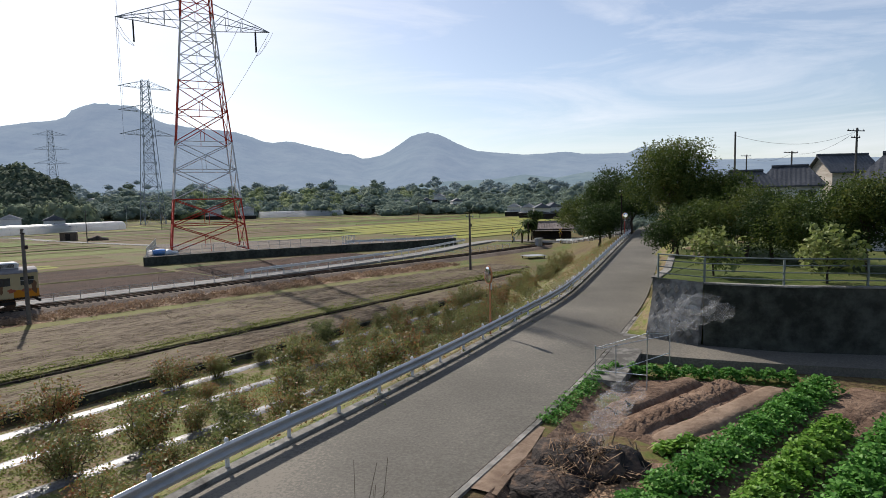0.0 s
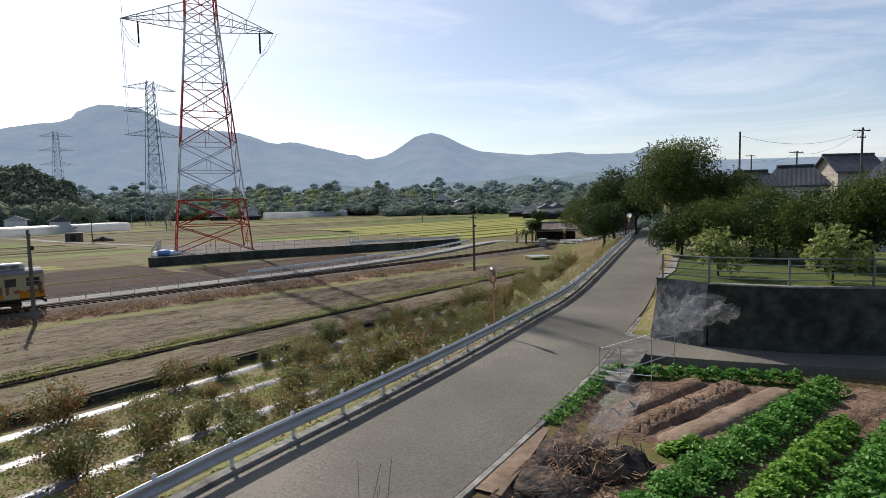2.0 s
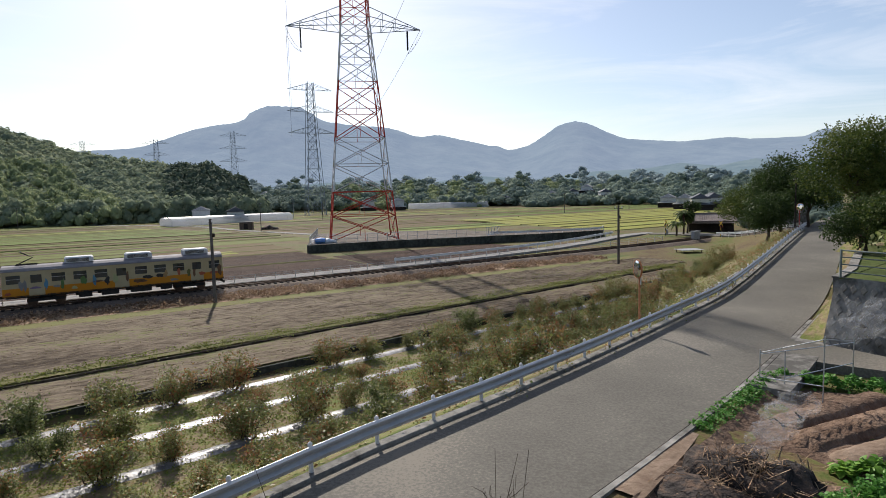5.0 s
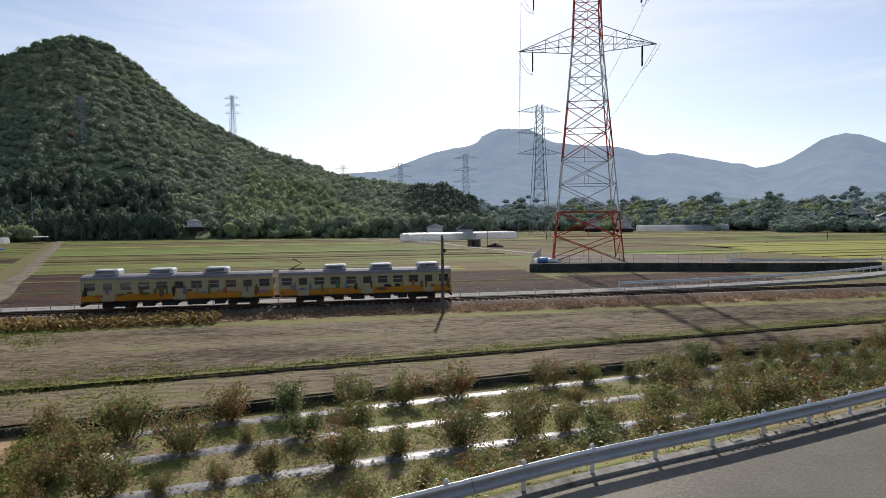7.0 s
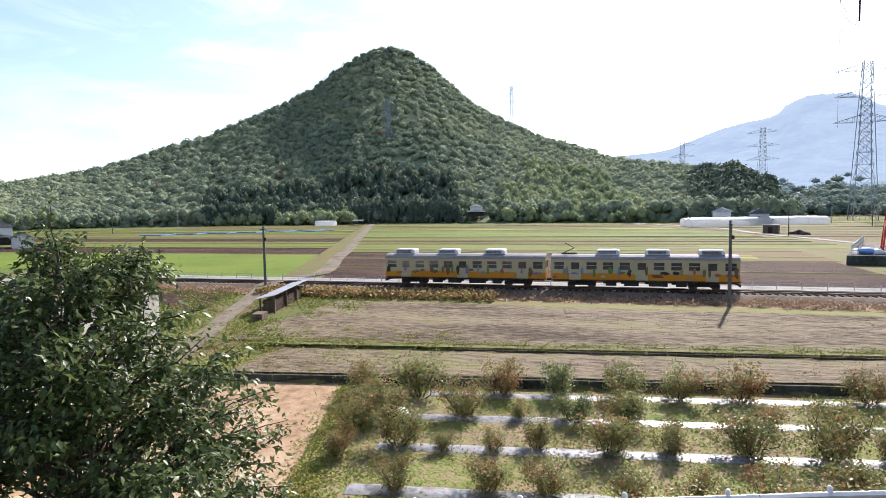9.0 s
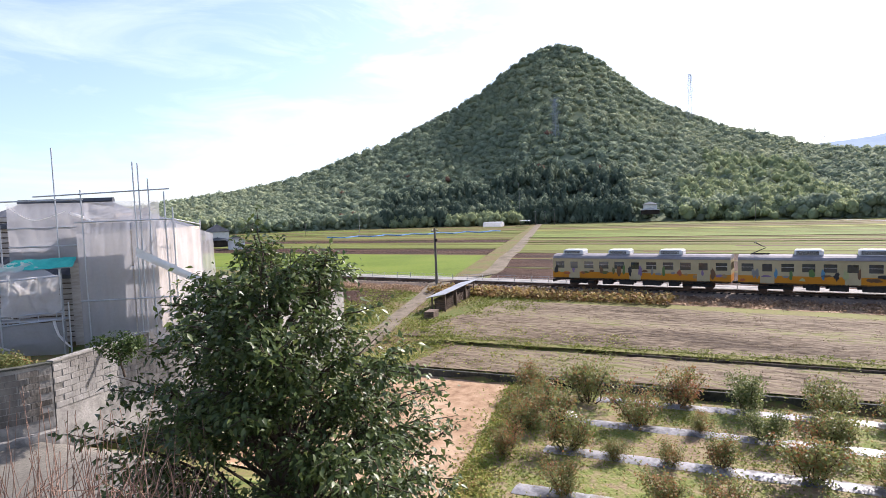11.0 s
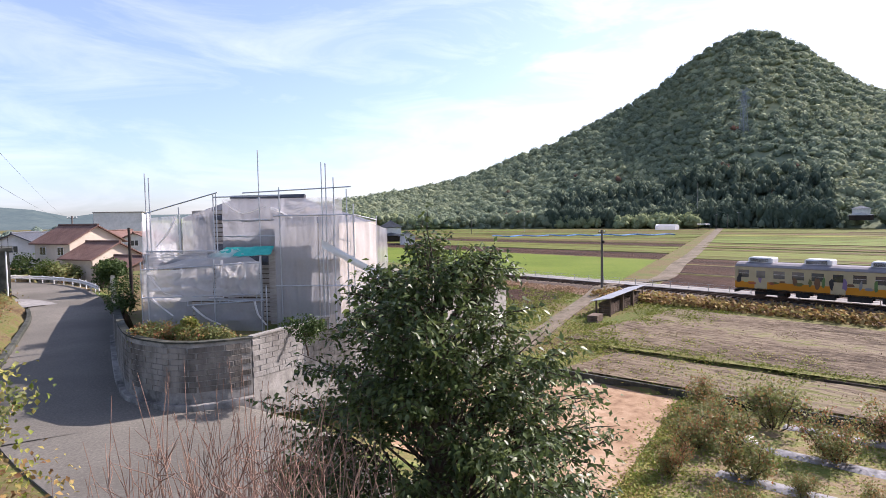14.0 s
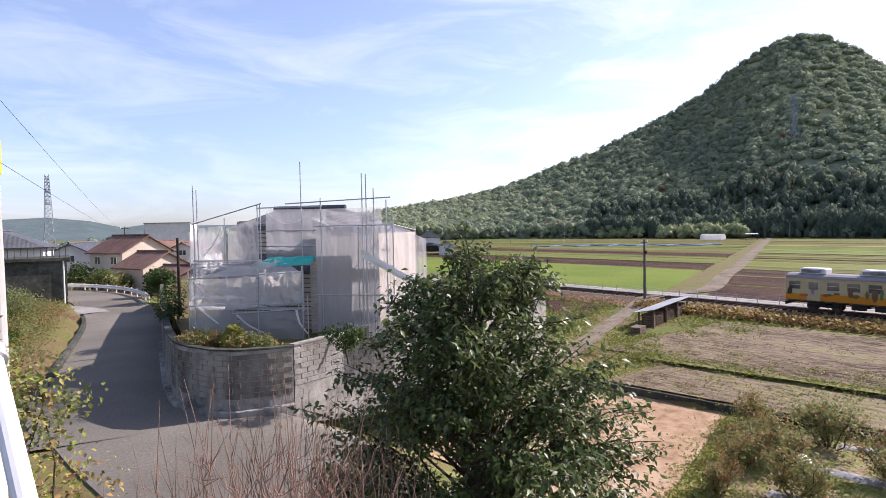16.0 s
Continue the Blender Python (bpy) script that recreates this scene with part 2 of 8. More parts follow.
# aerial haze put into the hill's leaf colours, paler and bluer than near foliage
M_WOODS = mat("haze_tinted_hill_forest", [(0.170, 0.225, 0.162), (0.240, 0.294, 0.198), (0.308, 0.354, 0.225), (0.395, 0.418, 0.255)], 0.16, 0.012, rough=0.9, bump=0, island=0.30, trans=0.35, spec=0.05)
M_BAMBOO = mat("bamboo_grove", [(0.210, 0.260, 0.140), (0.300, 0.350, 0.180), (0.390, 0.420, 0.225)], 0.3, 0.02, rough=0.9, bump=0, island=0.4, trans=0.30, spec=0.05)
M_AUTUMN = mat("autumn_crown", [(0.200, 0.120, 0.095), (0.270, 0.150, 0.110)], 0.5, 0.05, rough=0.9, bump=0, island=0.4, trans=0.35, spec=0.05)
# blue emission on both mountain materials stands in for distance haze
M_FAR = mat("far_mountain_haze_glow", [(0.03, 0.045, 0.04), (0.05, 0.065, 0.055)], 0.012, 0.002, rough=1, bump=0.6, bump_scale=0.02, bdist=20, glow=(0.36, 0.45, 0.60), glow_strength=0.65, spec=0)
M_FAR_B = mat("middle_mountain_haze_glow", [(0.025, 0.04, 0.03), (0.05, 0.065, 0.045)], 0.02, 0.004, rough=1, bump=0.6, bump_scale=0.03, bdist=12, glow=(0.28, 0.37, 0.46), glow_strength=0.62, spec=0)
M_TILE = mat("roof_tile", [(0.05, 0.055, 0.065), (0.09, 0.095, 0.105), (0.13, 0.135, 0.145)], 4, 0.4, rough=0.45, bump=0.2, obj=0.3)
M_TILE_BR = mat("brown_roof_tile", [(0.096, 0.055, 0.043), (0.149, 0.089, 0.072), (0.201, 0.129, 0.103)], 5, 0.6, rough=0.75, bump=0.3, obj=0.3)
M_PLASTER = mat("cream_plaster", [(0.53, 0.45, 0.36), (0.62, 0.54, 0.44)], 1.5, 0.3, bump=0.15)
M_PLASTER_W = mat("white_plaster", [(0.55, 0.55, 0.53), (0.68, 0.67, 0.65)], 1.2, 0.3, bump=0.12)
M_TIMBER = mat("weathered_timber", [(0.09, 0.065, 0.05), (0.17, 0.13, 0.10)], 3, 0.5, bump=0.4, stretch=(1, 1, 0.2))
M_GLASS = mat("window_glass", [(0.02, 0.025, 0.03), (0.05, 0.06, 0.07)], 1, 0.3, rough=0.08, bump=0, spec=0.8)
M_FILM = sheer("greenhouse_film", (0.82, 0.83, 0.84), 0.12, 0.3)
M_NET = sheer("scaffold_net", (0.64, 0.635, 0.645), 0.50, 0.8, 0.45, 0.15)
M_FILM_FOLD = sheer("bunched_film", (0.92, 0.90, 0.88), 0.10, 0.5, 0.45, 0.3)
M_NET_L = sheer("scaffold_film", (0.95, 0.92, 0.89), 0.42, 0.5, 0.5, 0.3)
M_BLUE = mat("blue_sheet", [(0.08, 0.20, 0.50), (0.14, 0.30, 0.62)], 2, 0.4, rough=0.5, bump=0.4)
M_BLUE_DK = mat("dark_blue_panel", [(0.03, 0.06, 0.12), (0.05, 0.09, 0.17)], 1, 0.2, rough=0.5, bump=0.05)
M_TEAL = mat("teal_sheet", [(0.015, 0.30, 0.26), (0.05, 0.46, 0.40)], 3, 0.6, rough=0.4, bump=0.5)
M_SOIL = mat("garden_soil", [(0.105, 0.066, 0.046), (0.170, 0.112, 0.078), (0.250, 0.172, 0.122)], 3, 0.5, bump=1.0, bump_scale=9, bdist=0.08)
M_ASH = mat("ash_and_char", [(0.02, 0.018, 0.017), (0.06, 0.05, 0.045), (0.15, 0.10, 0.07)], 4, 0.8, bump=1.0, bdist=0.1)
M_ORANGE = mat("train_orange", [(0.499, 0.194, 0.015), (0.559, 0.230, 0.021)], 1, 0.3, rough=0.4, bump=0.02, local=True)
M_CREAM = mat("train_cream", [(0.39, 0.325, 0.185), (0.46, 0.39, 0.24)], 1, 0.3, rough=0.4, bump=0.02, local=True)
M_TRAINROOF = mat("train_roof", [(0.20, 0.19, 0.20), (0.28, 0.265, 0.27)], 2, 0.4, rough=0.7, bump=0.1, local=True)
M_UNDER = mat("underframe", [(0.02, 0.019, 0.018), (0.045, 0.042, 0.038)], 4, 0.5, rough=0.7, bump=0.3, local=True)
# stained concrete, darkened further to hold the shade of walls facing away from the sun
M_CONC_DK = mat("stained_shade_dark_concrete", [(0.029, 0.031, 0.025), (0.059, 0.062, 0.051), (0.093, 0.095, 0.080)], 2.0, 0.3, bump=0.35, bump_scale=12)
M_BLUE_PALE = mat("pale_blue_sheet", [(0.45, 0.52, 0.62), (0.58, 0.63, 0.70)], 2, 0.4, rough=0.5, bump=0.4)
M_TOWERG_L = mat("grey_sheet_metal", [(0.33, 0.34, 0.35), (0.43, 0.44, 0.45)], 2, 0.4, rough=0.5, metal=0.3, bump=0.1)
M_YELLOWP = mat("yellow_paint", [(0.70, 0.45, 0.05), (0.78, 0.52, 0.08)], 4, 0.5, rough=0.5, bump=0.05)
M_TILE_OLD = mat("worn_tile", [(0.16, 0.13, 0.115), (0.24, 0.20, 0.18), (0.32, 0.27, 0.24)], 3, 0.5, rough=0.8, bump=0.4)
M_ORANGE_FADED = mat("faded_orange", [(0.42, 0.16, 0.07), (0.55, 0.26, 0.14)], 5, 0.6, rough=0.6, bump=0.1)
M_MIRROR = mat("mirror_face", [(0.80, 0.82, 0.84), (0.86, 0.88, 0.90)], 1, 0.3, rough=0.05, metal=1.0, bump=0)
M_TRACK = mat("stony_track", [(0.088, 0.074, 0.048), (0.148, 0.122, 0.088), (0.205, 0.174, 0.134)], 3, 0.3, bump=0.5)
M_RIDGE = mat("ridge_grass", [(0.13, 0.115, 0.05), (0.17, 0.16, 0.055), (0.15, 0.17, 0.05)], 3, 0.3, bump=0.6)
M_SIDING = mat("grey_siding", [(0.36, 0.32, 0.275), (0.46, 0.41, 0.355), (0.54, 0.49, 0.43)], 2, 0.4, bump=0.2, stretch=(1, 1, 6))
M_SOIL_L = mat("pale_soil", [(0.185, 0.128, 0.090), (0.250, 0.180, 0.128), (0.310, 0.230, 0.168)], 3, 0.5, bump=0.7, bump_scale=9, bdist=0.05)
M_LEAF_VEG_Y = mat("yellow_green_leaf", [(0.095, 0.225, 0.030), (0.170, 0.335, 0.046), (0.270, 0.430, 0.090)], 2, 0.4, rough=0.45, bump=0, island=0.6, trans=0.35)
M_LEAF_WITHER = mat("withered_leaf", [(0.12, 0.06, 0.03), (0.26, 0.16, 0.06), (0.38, 0.28, 0.11), (0.30, 0.28, 0.08)], 2, 0.4, rough=0.7, bump=0, island=0.7, trans=0.3)
M_LEAF_DEAD = mat("dead_blade", [(0.20, 0.125, 0.080), (0.33, 0.225, 0.145), (0.43, 0.32, 0.215)], 2, 0.3, rough=0.8, bump=0, island=0.6, trans=0.3)
M_LEAF_DEAD2 = mat("stubble_blade", [(0.085, 0.058, 0.038), (0.15, 0.11, 0.07), (0.22, 0.17, 0.11), (0.15, 0.155, 0.05)], 2, 0.1, rough=0.9, bump=0, island=0.5, trans=0.3)
M_LEAF_WEED_G = mat("green_blade", [(0.120, 0.150, 0.028), (0.195, 0.230, 0.045), (0.270, 0.255, 0.085)], 2, 0.3, rough=0.6, bump=0, island=0.5, trans=0.3)

M_ORCHARD = mat("orchard_grass", [(0.200, 0.145, 0.090), (0.235, 0.185, 0.108), (0.170, 0.180, 0.058), (0.130, 0.165, 0.040)], 2.2, 0.35, bump=0.9, bump_scale=6, bdist=0.08)
# dark earth, with the shade of the step's face put into the colour
M_STEP = mat("shade_dark_earth", [(0.03, 0.024, 0.02), (0.07, 0.055, 0.042), (0.12, 0.10, 0.07)], 2.5, 0.4, bump=0.8)
M_GRAVEL = mat("brown_gravel", [(0.085, 0.068, 0.055), (0.13, 0.108, 0.088), (0.18, 0.155, 0.125)], 2.5, 0.2, bump=0.6, bump_scale=9)
# weaker blue emission as the haze over the low hills
M_FAR_C = mat("low_wooded_hill_haze_glow", [(0.03, 0.045, 0.035), (0.06, 0.075, 0.055)], 0.03, 0.004, rough=1, bump=0.6, bump_scale=0.05, bdist=8, glow=(0.22, 0.29, 0.36), glow_strength=0.30, spec=0)
# haze put into the emission: gullies and spurs glow in slightly different blues
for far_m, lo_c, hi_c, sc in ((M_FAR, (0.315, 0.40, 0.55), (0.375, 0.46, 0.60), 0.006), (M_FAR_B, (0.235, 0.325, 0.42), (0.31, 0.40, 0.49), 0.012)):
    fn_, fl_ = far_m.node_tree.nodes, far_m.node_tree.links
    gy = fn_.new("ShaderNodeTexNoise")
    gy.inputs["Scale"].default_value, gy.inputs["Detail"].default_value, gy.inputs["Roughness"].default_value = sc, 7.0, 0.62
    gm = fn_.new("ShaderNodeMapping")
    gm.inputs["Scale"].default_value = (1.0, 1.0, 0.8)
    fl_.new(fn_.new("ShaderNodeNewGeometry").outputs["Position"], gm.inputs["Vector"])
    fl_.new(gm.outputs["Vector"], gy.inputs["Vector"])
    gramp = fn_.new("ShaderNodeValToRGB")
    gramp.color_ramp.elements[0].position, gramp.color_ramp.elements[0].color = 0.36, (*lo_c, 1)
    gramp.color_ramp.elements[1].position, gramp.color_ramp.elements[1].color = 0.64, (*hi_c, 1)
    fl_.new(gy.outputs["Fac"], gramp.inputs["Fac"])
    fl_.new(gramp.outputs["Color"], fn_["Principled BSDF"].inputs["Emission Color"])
# distance haze mixed into the leaf colour: pale blue-greys
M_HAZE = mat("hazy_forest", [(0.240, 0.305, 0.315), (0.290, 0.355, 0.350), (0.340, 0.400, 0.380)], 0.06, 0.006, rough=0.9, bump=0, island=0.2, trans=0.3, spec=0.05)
M_CEDAR = mat("cedar_forest", [(0.060, 0.088, 0.068), (0.100, 0.136, 0.096), (0.145, 0.180, 0.118)], 0.25, 0.02, rough=0.9, bump=0, island=0.3, trans=0.25, spec=0.05)
M_RAILING = mat("weathered_green_rail", [(0.15, 0.18, 0.17), (0.22, 0.25, 0.24)], 3, 0.6, rough=0.5, metal=0.3, bump=0.08)
M_COOLER = mat("cooler_white", [(0.55, 0.55, 0.54), (0.65, 0.65, 0.64)], 2, 0.4, rough=0.5, bump=0.05, local=True)
M_LEAF_YOUNG = mat("pale_young_leaf", [(0.13, 0.18, 0.045), (0.22, 0.27, 0.08), (0.33, 0.35, 0.14)], 2, 0.4, rough=0.45, bump=0, island=0.6, trans=0.35)
# leaf colours made bluer and flatter to carry the distance haze
M_WOODS_FAR = mat("haze_tinted_far_forest", [(0.130, 0.180, 0.165), (0.175, 0.230, 0.195), (0.225, 0.280, 0.215), (0.290, 0.335, 0.240)], 0.16, 0.012, rough=0.9, bump=0, island=0.25, trans=0.30, spec=0.05)
# ---- building helpers ----
rng = random.Random(7)


class Geo:
    """Gathers the faces of one mesh."""

    def __init__(self):
        self.v, self.f = [], []

    def add(self, vs, fs):
        k = len(self.v)
        self.v += [tuple(p) for p in vs]
        self.f += [tuple(i + k for i in q) for q in fs]
        return self

    def box(self, c, size, rz=0.0, taper=1.0, bevel=0.0):
        x, y, z = size[0] / 2, size[1] / 2, size[2] / 2
        cs, sn = math.cos(rz), math.sin(rz)

        def put(a, b, d):
            return (c[0] + a * cs - b * sn, c[1] + a * sn + b * cs, c[2] + d)
        if bevel:
            k = bevel
            ring = [(-x + k, -y), (x - k, -y), (x, -y + k), (x, y - k), (x - k, y), (-x + k, y), (-x, y - k), (-x, -y + k)]
            levels = [(-z, 0.0), (z - k, 0.0), (z, k)]
            vs = []
            for h, inset in levels:
                for a, b in ring:
                    vs.append(put(a * (1 - inset / max(x, 1e-6)), b * (1 - inset / max(y, 1e-6)), h))
            fs = [tuple(range(7, -1, -1)), tuple(range(16, 24))]
            for r in range(2):
                for i in range(8):
                    j = (i + 1) % 8
                    fs.append((r * 8 + i, r * 8 + j, r * 8 + 8 + j, r * 8 + 8 + i))
            return self.add(vs, fs)
        vs = [put(-x, -y, -z), put(x, -y, -z), put(x, y, -z), put(-x, y, -z),
              put(-x * taper, -y * taper, z), put(x * taper, -y * taper, z), put(x * taper, y * taper, z), put(-x * taper, y * taper, z)]
        return self.add(vs, [(3, 2, 1, 0), (4, 5, 6, 7), (0, 1, 5, 4), (1, 2, 6, 5), (2, 3, 7, 6), (3, 0, 4, 7)])

    def tube(self, pts, r, seg=6, r1=None, cap=True):
        """A round bar along points, r at the start, r1 at the end."""
        pts = [Vector(p) for p in pts]
        r1 = r if r1 is None else r1
        k = len(self.v)
        n = len(pts)
        for i, p in enumerate(pts):
            way = (pts[min(i + 1, n - 1)] - pts[max(i - 1, 0)]).normalized()
            side = way.cross(Vector((0, 0, 1)))
            if side.length < 1e-3:
                side = Vector((1, 0, 0))
            side.normalize()
            up = side.cross(way)
            rr = r + (r1 - r) * i / max(1, n - 1)
            for j in range(seg):
                a = 2 * math.pi * j / seg
                self.v.append(tuple(p + side * (rr * math.cos(a)) + up * (rr * math.sin(a))))
        for i in range(n - 1):
            for j in range(seg):
                j2 = (j + 1) % seg
                self.f.append((k + i * seg + j, k + (i + 1) * seg + j, k + (i + 1) * seg + j2, k + i * seg + j2))
        if cap:
            self.f.append(tuple(k + j for j in range(seg)))
            self.f.append(tuple(k + (n - 1) * seg + j for j in range(seg - 1, -1, -1)))
        return self

    def sweep(self, pts, outline, closed=True):
        """An outline of (across, up) swept along points; across is to the right of the way."""
        k, n, m = len(self.v), len(pts), len(outline)
        pts = [Vector(p) for p in pts]
        for i, p in enumerate(pts):
            way = pts[min(i + 1, n - 1)] - pts[max(i - 1, 0)]
            way.z = 0
            way.normalize()
            right = Vector((way.y, -way.x, 0))
            for a, h in outline:
                self.v.append(tuple(p + right * a + Vector((0, 0, h))))
        for i in range(n - 1):
            for j in range(m if closed else m - 1):
                j2 = (j + 1) % m
                self.f.append((k + i * m + j, k + i * m + j2, k + (i + 1) * m + j2, k + (i + 1) * m + j))
        if closed:
            self.f.append(tuple(k + j for j in range(m - 1, -1, -1)))
            self.f.append(tuple(k + (n - 1) * m + j for j in range(m)))
        return self

    def make(self, name, material, parent=None, label="", smooth=False):
        me = bpy.data.meshes.new(name)
        me.from_pydata(self.v, [], self.f)
        me.materials.append(material)
        if smooth:
            me.shade_smooth()
        ob = new(name, me)
        if parent is not None:
            ob.parent = parent
        if label:
            tagged(ob, label)
        return ob


def thing(name, at, rz=0.0, label="", category="", group="", kind=""):
    ob = new(name)
    ob.empty_display_size = 0.2
    ob.matrix_basis = pose(at[0], at[1], at[2], 0, 0, math.degrees(rz))
    return tagged(ob, label, category, group, kind)


def from_np(name, verts, faces, material, parent=None, smooth=False):
    """One mesh out of arrays; faces all have the same number of corners."""
    me = bpy.data.meshes.new(name)
    k = faces.shape[1]
    me.vertices.add(len(verts))
    me.vertices.foreach_set("co", np.ascontiguousarray(verts, dtype=np.float32).ravel())
    me.loops.add(faces.size)
    me.loops.foreach_set("vertex_index", np.ascontiguousarray(faces, dtype=np.int32).ravel())
    me.polygons.add(len(faces))
    me.polygons.foreach_set("loop_start", np.arange(0, faces.size, k, dtype=np.int32))
    me.update(calc_edges=True)
    me.materials.append(material)
    if smooth:
        me.shade_smooth()
    ob = new(name, me)
    if parent is not None:
        ob.parent = parent
    return ob


def scatter(base_v, base_f, mats3, offs):
    """Copies of one small shape, joined: mats3 (n,3,3), offs (n,3)."""
    n, k = len(offs), len(base_v)
    v = np.einsum("nij,kj->nki", mats3, base_v) + offs[:, None, :]
    f = base_f[None, :, :] + (np.arange(n) * k)[:, None, None]
    return v.reshape(-1, 3), f.reshape(-1, base_f.shape[1])


def turns(r, n, tilt=1.0):
    """Random turns, upright if tilt is 0."""
    a = r.uniform(0, 2 * np.pi, n)
    b = r.normal(0, 0.6, n) * tilt
    c = r.normal(0, 0.6, n) * tilt
    ca, sa, cb, sb, cc, sc = np.cos(a), np.sin(a), np.cos(b), np.sin(b), np.cos(c), np.sin(c)
    z, o = np.zeros(n), np.ones(n)
    rz = np.stack([ca, -sa, z, sa, ca, z, z, z, o], 1).reshape(n, 3, 3)
    rx = np.stack([o, z, z, z, cb, -sb, z, sb, cb], 1).reshape(n, 3, 3)
    ry = np.stack([cc, z, sc, z, o, z, -sc, z, cc], 1).reshape(n, 3, 3)
    return rz @ rx @ ry


# a leaf folded along its rib: length along y, 1 long
LEAF_V = np.array([(0, 0, 0), (0.22, 0.33, 0.07), (0.17, 0.70, 0.02), (0, 1, -0.16), (-0.17, 0.70, 0.02), (-0.22, 0.33, 0.07), (0, 0.36, 0), (0, 0.7, -0.05)], float)
LEAF_F = np.array([(0, 1, 6), (0, 6, 5), (1, 2, 7), (1, 7, 6), (5, 6, 7), (5, 7, 4), (2, 3, 7), (4, 7, 3)])
# a leaf of four faces for dense crowns
FOLD_V = np.array([(0, 0, 0), (0.24, 0.42, 0.06), (0, 1, -0.14), (-0.24, 0.42, 0.06), (0, 0.45, -0.01)], float)
FOLD_F = np.array([(0, 1, 4), (0, 4, 3), (1, 2, 4), (3, 4, 2)])
# a plainer leaf for plants farther off
CARD_V = np.array([(0, 0, 0), (0.34, 0.5, 0.10), (0, 1, -0.1), (-0.34, 0.5, 0.10)], float)
CARD_F = np.array([(0, 1, 2), (0, 2, 3)])


def blob(seed, sub=2, rough=0.28):
    """A lumpy mound, about 1 in radius."""
    bm = bmesh.new()
    bmesh.ops.create_icosphere(bm, subdivisions=sub, radius=1.0)
    for p in bm.verts:
        d = noise.noise(p.co * 1.7 + Vector((seed * 3.1, seed, 0))) * rough * 1.6 + noise.noise(p.co * 4.1 + Vector((seed, 0, seed))) * rough
        p.co *= 1 + d
        if p.co.z < -0.3:
            p.co.z *= 0.7
    v = np.array([tuple(p.co) for p in bm.verts])
    f = np.array([[q.index for q in t.verts] for t in bm.faces])
    bm.free()
    return v, f


def leafy_crown(seed, n=42):
    """A far tree crown: a small core under many leaf clumps that face roughly outwards, with a ragged outline."""
    r = np.random.RandomState(seed)
    cv, cf = blob(seed, 1, 0.30)
    d = r.normal(0, 1, (n, 3))
    d[:, 2] = np.abs(d[:, 2]) * 0.95 - 0.15
    d /= np.linalg.norm(d, axis=1)[:, None]
    p = d * r.uniform(0.66, 1.06, n)[:, None]
    face = d + np.array((0, 0, 0.25)) + r.normal(0, 0.42, (n, 3))
    face /= np.linalg.norm(face, axis=1)[:, None]
    side = np.cross(face, r.normal(0, 1, (n, 3)))
    side /= np.linalg.norm(side, axis=1)[:, None]
    m = np.stack([side, np.cross(face, side), face], 2) * r.uniform(0.20, 0.40, n)[:, None, None]
    card = (CARD_V - np.array((0, 0.5, 0))) * np.array((1.6, 1, 0.6))
    v, f = scatter(card, CARD_F, m, p)
    return np.concatenate([cv * 0.80, v]), np.concatenate([cf, f + len(cv)])


BLOBS = [leafy_crown(i) for i in range(6)]


def crowns(name, centres, radii, material, parent=None, seed=1, squash=0.85):
    """Many crowns as one mesh; centres (n,3), radii (n)."""
    r = np.random.RandomState(seed)
    vs, fs, k = [], [], 0
    pick = r.randint(0, len(BLOBS), len(centres))
    for b, (bv, bf) in enumerate(BLOBS):
        at = pick == b
        if not at.any():
            continue
        m = turns(r, at.sum(), 0.3) * radii[at][:, None, None]
        m[:, 2, :] *= squash
        v, f = scatter(bv, bf, m, centres[at])
        vs.append(v)
        fs.append(f + k)
        k += len(v)
    return from_np(name, np.concatenate(vs), np.concatenate(fs), material, parent)


# ---- plan: s along the railway, n across it towards the camera ----
FOOT, ALONG, ACROSS = Vector((-45.8, 44.5)), Vector((0.697, 0.717)), Vector((0.717, -0.697))
RAIL_RZ = math.atan2(ALONG.y, ALONG.x)


def sn(s, n):
    p = FOOT + ALONG * s + ACROSS * n
    return p.x, p.y


def to_sn(x, y):
    q = Vector((x, y)) - FOOT
    return q.dot(ALONG), q.dot(ACROSS)


def bend(s):
    """The railway's line: straight, then easing away from the camera at its far end."""
    return -0.0011 * max(0.0, s - 62) ** 2


def berm_1(s):
    return 25.3 - 0.12 * s


def berm_2(s):
    return 31.2 - 0.15 * s


# centre x, y, z and width
ROAD = [(-22, -17.5, 2.2, 5.2), (-17.5, -11.5, 2.2, 6.0), (-12.6, -4.6, 2.2, 5.8), (-8.6, 1.6, 2.2, 5.5), (-5.55, 7.6, 2.2, 5.3), (-3.2, 12.3, 2.2, 5.3), (-1.0, 16.0, 2.2, 5.3),
        (2.6, 22.3, 2.2, 5.3), (6.6, 30.0, 2.2, 5.2), (10.5, 37.8, 2.25, 5.0), (15.1, 48.5, 2.6, 4.8), (21.3, 63.5, 3.1, 4.6), (27.4, 77.5, 3.55, 4.8), (34, 92, 3.9, 5.0), (50, 120, 4.2, 5.0)]
ROAD_L = [(-16.6, -13.6, 2.2, 5.8), (-20.65, -16.25, 2.2, 5.0), (-25.4, -19.6, 2.2, 4.8), (-32.5, -24.5, 2.15, 4.8), (-41.4, -30.95, 2.1, 4.9), (-51, -39.3, 2.1, 5.8), (-57.6, -47, 2.1, 6.0), (-61, -56, 2.1, 6.0), (-61.5, -70, 2.1, 5.5), (-58, -90, 2.1, 5.0)]
ROAD_X = [(28.5, 82, 3.45, 5.0), (29.0, 95, 2.2, 5.0), (27.0, 108, 0.6, 5.0), (23.5, 118, -0.05, 5.0), (18.5, 125.0, -0.12, 6.0), (12.5, 127.5, -0.25, 4.5)]


